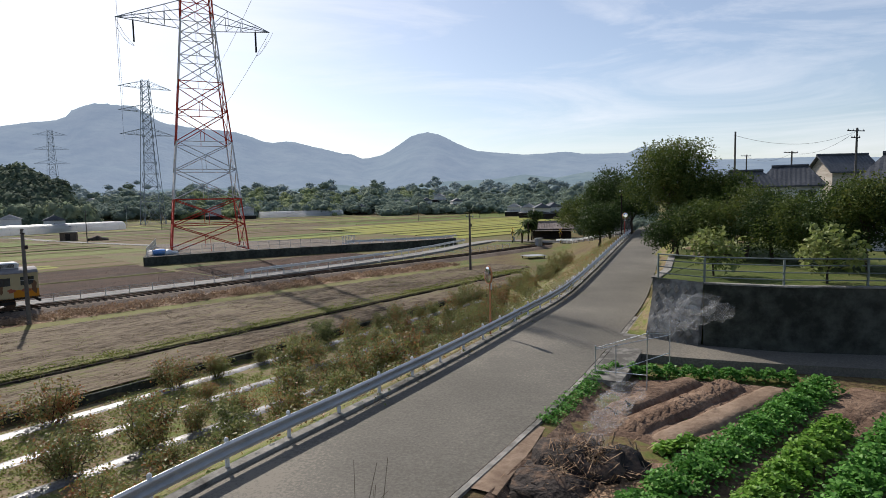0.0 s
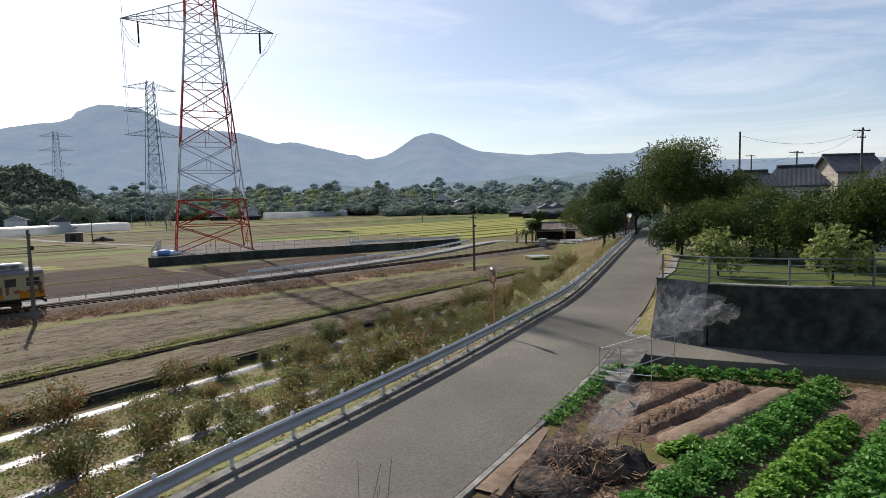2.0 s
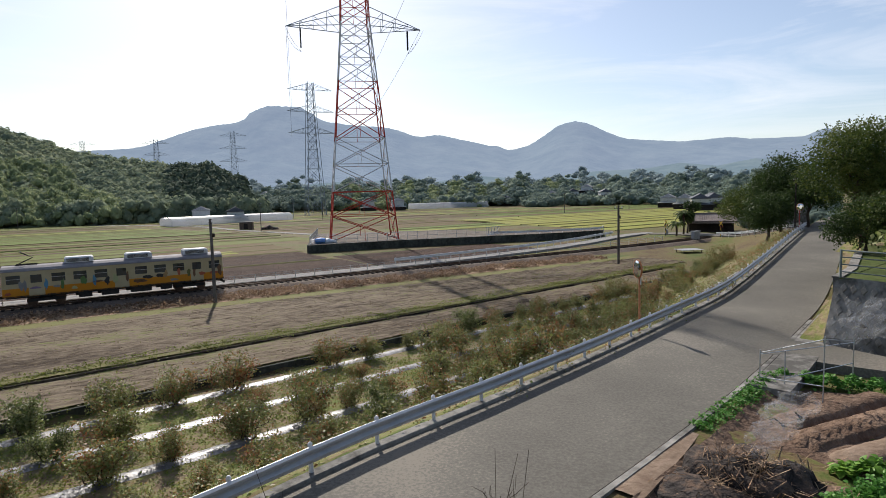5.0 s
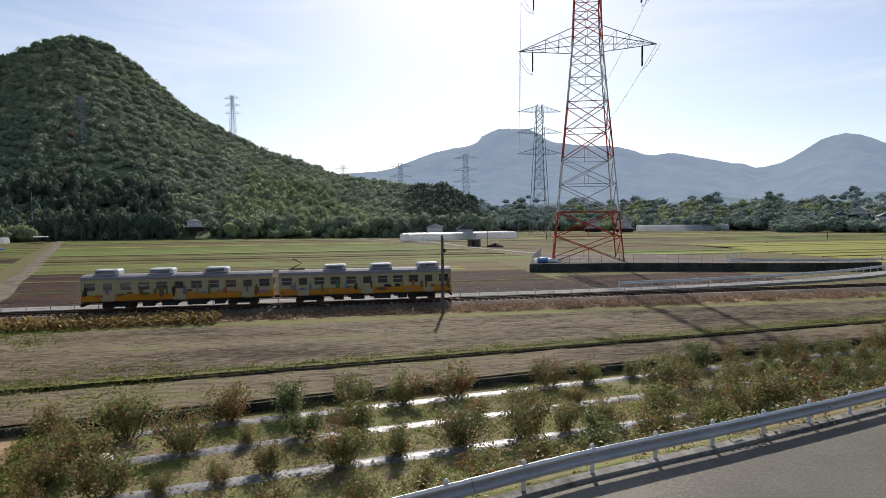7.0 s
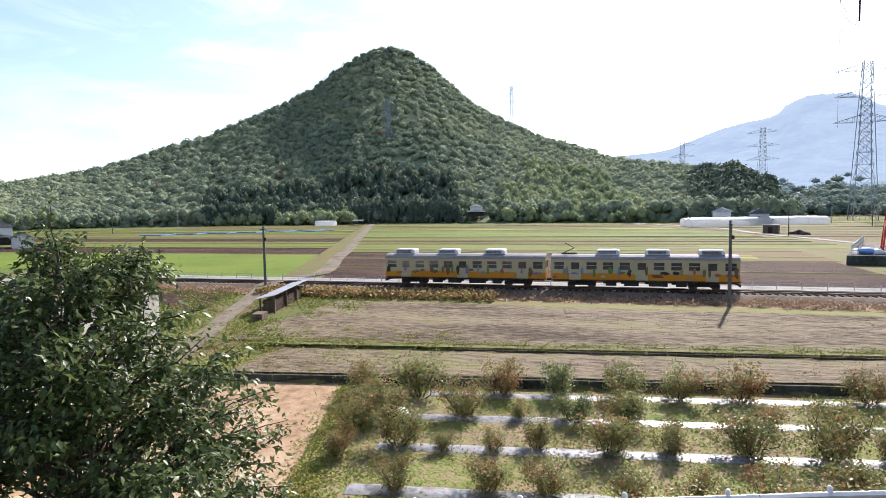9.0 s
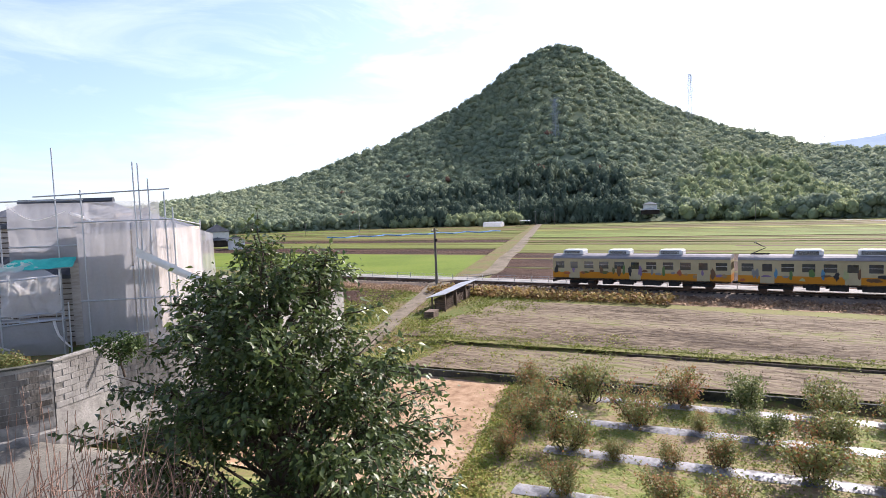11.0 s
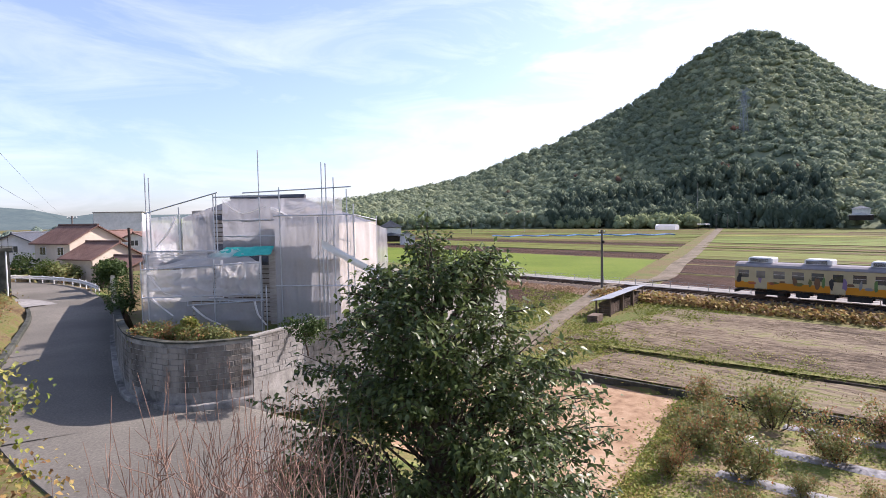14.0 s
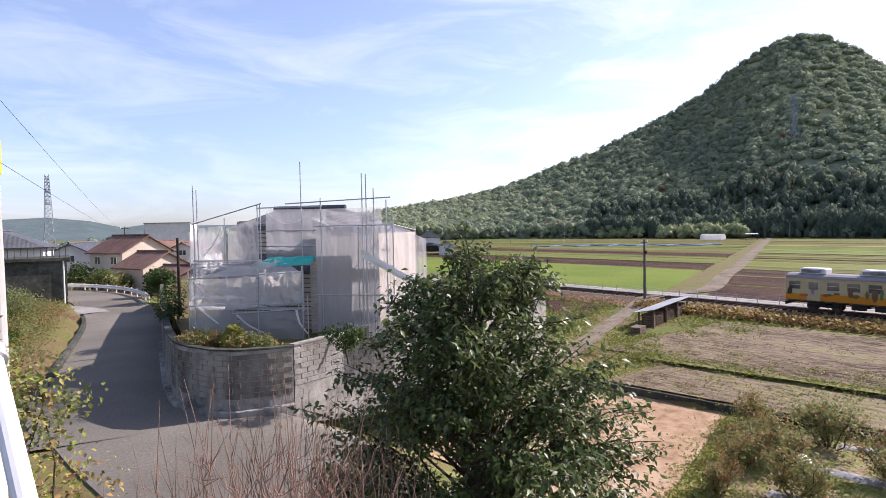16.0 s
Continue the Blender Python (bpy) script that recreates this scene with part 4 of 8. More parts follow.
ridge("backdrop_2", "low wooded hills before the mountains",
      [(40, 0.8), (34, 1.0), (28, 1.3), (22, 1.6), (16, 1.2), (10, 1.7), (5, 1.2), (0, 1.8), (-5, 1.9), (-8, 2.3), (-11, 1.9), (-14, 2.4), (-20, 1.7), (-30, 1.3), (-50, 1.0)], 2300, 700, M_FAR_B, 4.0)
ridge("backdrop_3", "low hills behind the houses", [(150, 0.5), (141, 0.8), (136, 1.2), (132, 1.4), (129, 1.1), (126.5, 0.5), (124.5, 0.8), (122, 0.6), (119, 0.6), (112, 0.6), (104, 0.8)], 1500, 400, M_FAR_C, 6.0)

HILL = [(30, -0.4), (32.2, 0.15), (33.0, 1.97), (35.2, 3.15), (38.0, 3.23), (40.2, 3.46), (42.9, 3.85), (45.6, 4.33), (48.2, 5.27), (50.8, 6.12), (53.3, 6.99), (55.7, 8.17), (58.0, 9.39), (60.3, 11.16), (62.4, 12.97), (64.5, 14.4), (64.6, 14.47), (66.1, 15.01),
        (67.7, 14.92), (70.0, 14.05), (73.6, 11.5), (76.5, 9.9), (79.8, 8.45), (83, 7.0), (85.6, 6.1), (88.4, 5.0), (91, 4.15), (94, 3.3), (98, 2.6), (101.6, 2.05), (106, 1.5), (112, 1.0), (124, 0.3)]
H_AZ, H_EL = np.array([h[0] for h in HILL]), np.array([h[1] for h in HILL])


def hill_r(az):
    """Distances of the hill's foot and crest."""
    foot = np.interp(az, [30, 45, 60, 67, 80, 92, 100, 124], [300, 315, 345, 365, 390, 430, 420, 400])
    crest = np.interp(az, [30, 36, 45, 58, 67, 80, 92, 104, 124], [340, 380, 470, 600, 640, 610, 580, 520, 480])
    return foot, crest


def hill_z(az, t):
    foot, crest = hill_r(az)
    top = EYE + np.tan(np.radians(np.interp(az, H_AZ, H_EL))) * crest - 3.6
    lump = 0.012 * np.sin(az * 0.55 + 2.5 * t) * (1 - t) * t * 4
    return -0.7 + np.maximum(top + 0.7, 0.3) * (np.clip(t, 0, 1) ** 1.12 + lump)


hill = thing("wooded_hill", (*polar(67, 500), 0), label="steep cone-shaped hill covered in dark green forest", category="hill", kind="structure")
hx, hy = polar(67, 500)
k, m = 200, 30
vs = []
for i in range(k + 1):
    az = 30 + 94 * i / k
    f0, c0 = hill_r(az)
    for j in range(m + 1):
        t = j / (m - 3)
        r = f0 + (c0 - f0) * t
        x, y = polar(az, r)
        z = hill_z(az, min(t, 1.0)) - (max(0, t - 1) * 60)
        vs.append((x - hx, y - hy, z))
i, j = np.meshgrid(np.arange(k), np.arange(m), indexing="ij")
a0 = (i * (m + 1) + j).ravel()
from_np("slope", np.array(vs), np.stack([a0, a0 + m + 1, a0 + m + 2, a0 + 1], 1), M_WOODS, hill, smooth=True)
r_ = np.random.RandomState(3)


def hill_points(n, az_lo, az_hi, t_lo, t_hi, power=0.8):
    az = r_.uniform(az_lo, az_hi, n)
    t = t_lo + (t_hi - t_lo) * r_.uniform(0, 1, n) ** power
    f0, c0 = hill_r(az)
    r = f0 + (c0 - f0) * t
    a = np.radians(az)
    return np.stack([-np.sin(a) * r - hx, np.cos(a) * r - hy, hill_z(az, t)], 1), az, t


pts, az, t = hill_points(10500, 31, 112, 0.02, 1.03)
rad = r_.uniform(2.0, 4.8, len(pts)) * (0.8 + 0.3 * r_.uniform(0, 1, len(pts)))
pts[:, 2] += rad * 0.35
dark = az < 38.8
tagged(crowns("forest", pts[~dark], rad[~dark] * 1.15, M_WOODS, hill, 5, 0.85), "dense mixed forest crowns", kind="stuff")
tagged(crowns("spur_forest", pts[dark], rad[dark] * 1.2, M_CEDAR, hill, 15, 1.0), "dark trees on the end of the spur", kind="stuff")
# tall dark cedars on the lower slope, and the wood's edge along the fields
pts, az, t = hill_points(1000, 60.2, 84, 0.0, 0.22, 1.9)
rad = r_.uniform(2.0, 3.4, len(pts))
pts[:, 2] += r_.uniform(1, 9, len(pts))
tagged(crowns("cedars", pts, rad, M_CEDAR, hill, 6, 1.9), "tall dark cedars on the lower slope", kind="stuff")
pts, az, t = hill_points(700, 31, 112, 0.0, 0.06)
rad = r_.uniform(2.0, 4.4, len(pts)) * np.where((az > 57.4) & (az < 59.8), 0.3, 1.0)
pts[:, 2] += r_.uniform(0, 8, len(pts))
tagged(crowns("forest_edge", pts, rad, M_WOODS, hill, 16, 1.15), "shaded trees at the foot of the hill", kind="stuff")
# paler groves low on the slope
gv, gr = [], []
for lo, hi, t0, t1, n in ((43, 56, -0.03, 0.28, 380), (46, 54, 0.3, 0.6, 170), (70.5, 77.5, -0.07, 0.05, 260), (79, 83, -0.03, 0.04, 60), (97, 106, 0.0, 0.25, 140)):
    p_, a_, t_ = hill_points(n, lo, hi, t0, t1)
    q_ = r_.uniform(1.7, 3.8, n)
    p_[:, 2] += q_ * 0.5 + r_.uniform(0, 4, n)
    gv.append(p_)
    gr.append(q_)
tagged(crowns("bamboo", np.concatenate(gv), np.concatenate(gr), M_BAMBOO, hill, 7, 1.3), "pale green bamboo groves", kind="stuff")
p_, a_, t_ = hill_points(26, 60, 88, 0.03, 0.5, 1.6)
p_[:, 2] += 3
tagged(crowns("autumn_trees", p_, r_.uniform(2.0, 3.6, 26), M_AUTUMN, hill, 8, 0.9), "russet autumn crowns", kind="stuff")


def woods(name, label, az0, az1, r0, r1, h0, h1, count, rad, material, seed):
    """A belt of far trees."""
    r = np.random.RandomState(seed)
    az, rr = r.uniform(az0, az1, count), r.uniform(r0, r1, count)
    a = np.radians(az)
    lump = 0.72 + 0.28 * np.sin(az * 1.9 + seed) * np.sin(az * 0.73 + 1.7 * seed)
    top = h0 + (h1 - h0) * (rr - r0) / (r1 - r0)
    z = -1 + top * lump * r.uniform(0.1, 1.0, count) ** 0.6
    pts = np.stack([-np.sin(a) * rr, np.cos(a) * rr, z], 1)
    base = pts.mean(0)
    ob = crowns(name, pts, r.uniform(rad[0], rad[1], count), material, None, seed, 0.72)
    return tagged(ob, label, "woods", kind="stuff")


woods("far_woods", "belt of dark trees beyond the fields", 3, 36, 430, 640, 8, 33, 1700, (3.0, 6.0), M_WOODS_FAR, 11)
woods("far_grove", "pale bamboo grove beyond the fields", 10, 24, 430, 560, 5, 27, 900, (2.6, 4.6), M_BAMBOO, 12)
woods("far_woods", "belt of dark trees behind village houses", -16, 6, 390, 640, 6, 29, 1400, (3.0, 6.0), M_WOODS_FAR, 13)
woods("far_grove", "pale bamboo among village trees", -1, 9, 480, 600, 6, 25, 420, (2.6, 4.6), M_BAMBOO, 14)
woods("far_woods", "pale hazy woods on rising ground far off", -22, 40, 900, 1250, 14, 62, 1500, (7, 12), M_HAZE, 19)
woods("village_trees", "dark evergreen trees behind the level crossing", -20, -13, 150, 185, 3, 10, 260, (1.6, 3.0), M_WOODS_FAR, 15)
woods("hillside_trees", "dark trees beside the farmhouse", 33, 38, 300, 340, 4, 17, 150, (2.6, 4.6), M_CEDAR, 16)
woods("far_woods", "trees behind the houses by the lane", 118, 150, 330, 480, 3, 9, 260, (2.5, 4.5), M_WOODS_FAR, 17)

# ---- pylons ----
def pylon(name, at, rz, base, height, waist_h, waist, top_w, arms, bands, label, bar=0.16, panels=9, cords=True):
    """A lattice tower. arms: rows of height and half width; bands: rows of height and material from there up."""
    root = thing(name, at, rz, label, "pylon", "pylons")

    def width(z):
        return base + (waist - base) * z / waist_h if z < waist_h else waist + (top_w - waist) * (z - waist_h) / (height - waist_h)

    def corner(z, i):
        w = width(z) / 2
        return ((-w, -w, z), (w, -w, z), (w, w, z), (-w, w, z))[i % 4]
    zs = [0.0, 4.6, 9.2, 14.4, 19.3] if base > 12 else [0.0]
    step = width(19.3) * 0.6 if base > 12 else waist_h / 3.1
    while zs[-1] < height - 1.5:
        zs.append(min(height, zs[-1] + step))
        step = max(width(zs[-1]) * (0.62 if base > 12 else 0.92), 1.6)
    for q, (z0, mm, nm) in enumerate(bands):
        z1 = bands[q + 1][0] if q + 1 < len(bands) else height
        for i in range(4):
            Geo().tube([corner(z0, i), corner(z1, i)], bar * 1.25, 4).make("leg", mm, root, nm + " leg")
        g = Geo()
        for a, b in zip(zs, zs[1:]):
            mid = (a + b) / 2
            if not z0 <= mid < z1:
                continue
            for i in range(4):
                g.tube([corner(a, i), corner(b, i + 1)], bar * 0.62, 4, cap=False)
                g.tube([corner(a, i + 1), corner(b, i)], bar * 0.62, 4, cap=False)
                g.tube([corner(b, i), corner(b, i + 1)], bar * 0.55, 4, cap=False)
                g.tube([tuple((Vector(corner(a, i)) + Vector(corner(a, i + 1))) / 2), tuple((Vector(corner(mid, i)) * 0.5 + Vector(corner(mid, i + 1)) * 0.5))], bar * 0.35, 4, cap=False)
        if g.f:
            g.make("bracing", mm, root, nm + " lattice bracing")
    for z, half in arms:
        w = width(z) / 2
        for side in (-1, 1):
            g = Geo()
            tip = Vector((side * half, 0, z + 0.2))
            for y in (-w, w):
                lo, hi = Vector((side * w, y, z)), Vector((side * w, y, z + 3.4))
                g.tube([lo, tip], bar * 0.6, 4).tube([hi, tip], bar * 0.6, 4)
                for u in (0.25, 0.5, 0.75):
                    g.tube([lo.lerp(tip, u), hi.lerp(tip, u)], bar * 0.35, 4).tube([lo.lerp(tip, u - 0.25), hi.lerp(tip, u)], bar * 0.35, 4)
            for u in (0.0, 0.25, 0.5, 0.75):
                a, b = Vector((side * w, -w, z)), Vector((side * w, w, z))
                g.tube([a.lerp(tip, u), b.lerp(tip, u)], bar * 0.35, 4)
            g.make("arm", bands[-1][1] if z > bands[-1][0] else M_TOWERG, root, "lattice cross-arm")
            if cords:
                for y in (-0.6, 0.6):
                    p = tip + Vector((-side * 2.6, y * 0.4, -0.3))
                    g = Geo().tube([p, p + Vector((0, 0, -3.6))], 0.13, 6)
                    g.make("insulator", M_BLACK, root, "dark insulator string")
                loop = [tip + Vector((0, -3.5, -0.9)), tip + Vector((-side * 1.2, -2, -3.2)), tip + Vector((-side * 2.6, 0, -4.6)), tip + Vector((-side * 1.2, 2, -3.2)), tip + Vector((0, 3.5, -0.9))]
                Geo().tube([tuple(p) for p in smooth_path([tuple(p) for p in loop], 0.5)], 0.035, 4).make("jumper", M_BLACK, root, "slack jumper cable")
    return root


big = [(0, M_RED, "red"), (9.2, M_TOWERW, "white"), (19.3, M_RED, "red"), (30.0, M_TOWERW, "white"), (41, M_RED, "red"), (50, M_TOWERW, "white"), (60, M_RED, "red")]
pylon("pylon", (-43.6, 108.6, 0.72), radians(26), 12.6, 74, 40, 5.4, 3.0, [(40.3, 12.8), (52, 12.6), (64, 10)], big, "tall red and white steel lattice power pylon", bar=0.125)
grey = [(0, M_TOWERG, "grey")]
FARPYL = [(26.25, 340, 74, -0.7, 40), (33.35, 640, 80, -0.7, 20), (39.7, 700, 77, -0.7, 30), (45.2, 740, 78, -0.7, 20), (55.1, 560, 42, float(hill_z(55.1, 0.95)) - 1, 30), (67.0, 475, 34, float(hill_z(67.0, 0.4)) - 1.5, 25), (131.8, 420, 45, -0.7, 40)]
for az, d, h, z, rz in FARPYL:
    x, y = polar(az, d)
    pylon("pylon", (x, y, z), radians(rz), 9.5 * h / 70, h, h * 0.5, 4.4 * h / 70, 3.0 * h / 70, [(h * 0.62, h * 0.175), (h * 0.78, h * 0.175), (h * 0.94, h * 0.17)], grey, "grey steel lattice power pylon far off", bar=0.11 if d > 430 else 0.15, cords=False)

# ---- train ----
def train_car(at, rz, lead):
    """One electric rail car, 18.2 m long, running along x."""
    root = thing("train_car", at, rz, "orange and cream electric rail car on the track", "train", "train cars")
    L, W = 18.2, 2.74
    prof = [(-W / 2, 0.95), (-W / 2, 1.95), (-W / 2, 3.15), (-W / 2 + 0.16, 3.40), (-W / 2 + 0.55, 3.56), (0, 3.63), (W / 2 - 0.55, 3.56), (W / 2 - 0.16, 3.40), (W / 2, 3.15), (W / 2, 1.95), (W / 2, 0.95)]
    # lower body, window band with real openings, roof
    Geo().box((0, 0, 1.325), (L, W, 0.75)).make("lower_body", M_ORANGE, root, "orange lower body")
    g = Geo()
    nwin = 11
    win_w, pitch = 1.02, L / nwin
    for sgn in (-1, 1):
        y = sgn * (W / 2 - 0.03)
        g.box((0, y, 3.02), (L, 0.06, 0.36))
        g.box((0, y, 1.895), (L, 0.06, 0.39))
        for i in range(nwin + 1):
            x = -L / 2 + i * pitch
            w = pitch - win_w
            x0, x1 = max(-L / 2, x - w / 2), min(L / 2, x + w / 2)
            g.box(((x0 + x1) / 2, y, 2.465), (x1 - x0, 0.06, 0.75))
    for sgn in (-1, 1):
        x = sgn * (L / 2 - 0.03)
        g.box((x, 0, 3.02), (0.06, W - 0.12, 0.36)).box((x, 0, 1.895), (0.06, W - 0.12, 0.39))
        for yy in (-W / 2 + 0.12, -0.42, 0.42, W / 2 - 0.12):
            g.box((x, yy, 2.465), (0.06, 0.14, 0.75))
    g.make("window_band", M_CREAM, root, "cream upper side with window openings")
    roof = Geo()
    k = len(prof)
    top = prof[2:9]
    for x in (-L / 2, L / 2):
        roof.v += [(x, y, z + 0.002) for y, z in top]
    m_ = len(top)
    for i in range(m_ - 1):
        roof.f.append((i, i + m_, i + 1 + m_, i + 1))
    roof.f += [tuple(range(m_)), tuple(range(2 * m_ - 1, m_ - 1, -1)), (0, m_ - 1, 2 * m_ - 1, m_)]
    roof.make("roof", M_TRAINROOF, root, "pale grey curved roof")
    for sgn in (-1, 1):
        for i in range(nwin):
            x = -L / 2 + (i + 0.5) * pitch
            if i in (1, 5, 9):
                Geo().box((x, sgn * (W / 2 + 0.004), 2.0), (1.18, 0.03, 2.05), bevel=0.01).make("door", M_CREAM, root, "sliding door")
                Geo().box((x, sgn * (W / 2 + 0.02), 2.46), (0.82, 0.02, 0.70)).make("pane", M_GLASS, root)
            else:
                Geo().box((x, sgn * (W / 2 - 0.045), 2.465), (win_w + 0.02, 0.012, 0.76)).make("pane", M_GLASS, root)
                Geo().box((x, sgn * (W / 2 - 0.03), 2.50), (win_w, 0.03, 0.03)).make("window_bar", M_GALV, root)
    # painted shapes along the side
    r = random.Random(lead + 4)
    for sgn in (-1, 1):
        for i in range(26):
            mm = M_TRAIN_ART[r.randrange(len(M_TRAIN_ART))]
            x = -L / 2 + 0.5 + i * 0.69 + r.uniform(-0.25, 0.25)
            tall = r.random() < 0.6
            h, w = (r.uniform(0.6, 1.2), r.uniform(0.25, 0.5)) if tall else (r.uniform(0.2, 0.4), r.uniform(0.4, 0.9))
            zc = r.uniform(1.75, 2.0) if tall else r.uniform(1.25, 1.9)
            ring = []
            for q in range(12):
                a = 2 * math.pi * q / 12
                rr = 1 + r.uniform(-0.35, 0.25)
                ring.append((x + math.cos(a) * w / 2 * rr, sgn * (W / 2 + 0.022), zc + math.sin(a) * h / 2 * rr))
            back = [(p[0], sgn * (W / 2 - 0.005), p[2]) for p in ring]
            g = Geo()
            g.add(ring + back, [tuple(range(12)), tuple(range(23, 11, -1))] + [(q, 12 + q, 12 + (q + 1) % 12, (q + 1) % 12) for q in range(12)])
            g.make("painted_shape", mm, root, "painted coloured shape")
        Geo().box((0, sgn * (W / 2 + 0.004), 1.00), (L, 0.03, 0.07)).make("sill_band", M_UNDER, root, "dark band along the sill")
        Geo().box((0, sgn * (W / 2 + 0.03), 3.19), (L, 0.10, 0.07)).make("gutter", M_TRAINROOF, root, "grey rain gutter")
    # roof coolers
    for x in ((-3.3, 1.6, 6.7) if lead == 0 else (-6.9, -1.8, 3.5)):
        Geo().box((x, 0, 3.85), (2.3, 1.7, 0.50), bevel=0.12).make("cooler", M_COOLER, root, "white roof air conditioner")
        for q in range(4):
            Geo().box((x - 0.1, 0, 3.70 + q * 0.085), (1.75, 1.74, 0.05)).make("grille", M_UNDER, root, "dark cooler louvre")
    if lead == 0:
        g = Geo()
        px = -7.9
        for y in (-0.5, 0.5):
            g.tube([(px, y, 3.72), (px + 1.1, y * 0.7, 4.25), (px + 0.2, y * 0.5, 4.75)], 0.035, 5)
            g.tube([(px - 0.2, y, 3.66), (px + 1.4, y, 3.66)], 0.04, 5)
        g.tube([(px + 0.2, -0.75, 4.77), (px + 0.2, 0.75, 4.77)], 0.05, 5).tube([(px + 1.1, -0.4, 4.25), (px + 1.1, 0.4, 4.25)], 0.03, 5)
        g.make("pantograph", M_UNDER, root, "folded dark pantograph")
    # bogies and gear below the floor
    Geo().box((0, 0, 0.88), (L - 0.4, W - 0.3, 0.14)).make("underframe", M_UNDER, root)
    for bx in (-6.0, 6.0):
        bogie = Geo().box((bx, -0.72, 0.5), (2.7, 0.16, 0.26)).box((bx, 0.72, 0.5), (2.7, 0.16, 0.26)).box((bx, 0, 0.55), (0.5, 1.7, 0.3)).make("bogie", M_UNDER, root, "bogie frame")
        for wx in (-1.05, 1.05):
            for y in (-0.53, 0.53):
                Geo().tube([(bx + wx, y - 0.06, 0.43), (bx + wx, y + 0.06, 0.43)], 0.43, 16).make("wheel", M_RAIL, bogie, "steel wheel")
    for x, w in ((-3.2, 1.2), (-1.2, 1.6), (1.4, 2.0), (3.6, 1.1)):
        Geo().box((x, 0.85, 0.62), (w, 0.6, 0.46), bevel=0.03).make("equipment_box", M_UNDER, root)
        Geo().box((x + 0.2, -0.9, 0.62), (w * 0.9, 0.6, 0.44), bevel=0.03).make("equipment_box", M_UNDER, root)
    for sgn in (-1, 1):
        Geo().tube([(sgn * L / 2, 0, 0.85), (sgn * (L / 2 + 0.32), 0, 0.85)], 0.12, 8).make("coupler", M_UNDER, root)
        if (sgn == 1) == (lead == 0):
            for y in (-0.95, 0.95):
                Geo().tube([(sgn * (L / 2 - 0.02), y, 1.5), (sgn * (L / 2 + 0.03), y, 1.5)], 0.11, 10).make("headlight", M_WHITE, root, "round headlight")
            Geo().box((sgn * (L / 2 + 0.1), 0, 0.62), (0.12, 2.2, 0.3)).make("skirt", M_UNDER, root)
        for y in (-0.86, 0.0, 0.86):
            Geo().box((sgn * (L / 2 - 0.045), y, 2.465), (0.012, 0.74, 0.76)).make("pane", M_GLASS, root)
    return root


M_TRAIN_ART = [mat("art_" + n, [tuple(q * 0.85 for q in c), c], 3, 0.5, rough=0.45, bump=0) for n, c in
               (("green", (0.10, 0.18, 0.06)), ("blue", (0.10, 0.24, 0.34)), ("brown", (0.16, 0.09, 0.05)), ("red", (0.36, 0.11, 0.06)), ("grey", (0.24, 0.24, 0.23)), ("violet", (0.22, 0.15, 0.26)), ("pale", (0.38, 0.40, 0.20)), ("tan", (0.34, 0.22, 0.10)), ("olive", (0.14, 0.14, 0.05)), ("black", (0.04, 0.04, 0.04)))]
train_car((*sn(3.0, 0), 0.0), RAIL_RZ, 0)
train_car((*sn(-15.8, 0), 0.0), RAIL_RZ, 1)


# ---- railway poles and fence ----
def rail_pole(at, h, rz, label):
    root = thing("railway_pole", at, rz, label, "pole", "railway poles")
    Geo().tube([(0, 0, 0), (0, 0, h)], 0.17, 10, 0.12).make("shaft", M_POLE, root)
    Geo().box((0, 0, h - 0.35), (0.10, 1.3, 0.10)).make("crossarm", M_DARK, root)
    for y in (-0.55, 0.55):
        Geo().tube([(0, y, h - 0.32), (0, y, h - 0.08)], 0.06, 8, 0.04).make("insulator", M_WHITE, root)
    Geo().box((0.16, 0, h - 1.5), (0.30, 0.22, 0.34), bevel=0.03).make("switch_box", M_DARK, root)
    return root


rail_pole((-33.9, 47.2, -0.7), 7.9, RAIL_RZ, "dark concrete railway pole beside the track")
rail_pole((-71.5, 14.0, -0.7), 7.6, RAIL_RZ, "dark concrete railway pole by the farm crossing")
rail_pole((3.6, 77.5, -0.7), 7.6, RAIL_RZ, "dark concrete railway pole near the level crossing")

fence = thing("lane_fence", (*sn(0, -3.1), -0.35), 0, "low wire fence between track and service lane", "fence")
ox, oy = sn(0, -3.1)
post = None
for i in range(100):
    s = -140 + i * 2.3
    x, y = sn(s, -3.1 + bend(s))
    if post is None:
        post = Geo().box((0, 0, 0.42), (0.06, 0.06, 0.9)).make("post", M_GALV, fence)
        post.location = (x - ox, y - oy, 0)
    else:
        p = post.copy()
        scene.collection.objects.link(p)
        p.location = (x - ox, y - oy, 0)
for h in (0.3, 0.58, 0.84):
    Geo().tube([(sn(s, -3.1 + bend(s))[0] - ox, sn(s, -3.1 + bend(s))[1] - oy, h) for s in range(-140, 92, 6)], 0.014, 4).make("wire", M_GALV, fence)


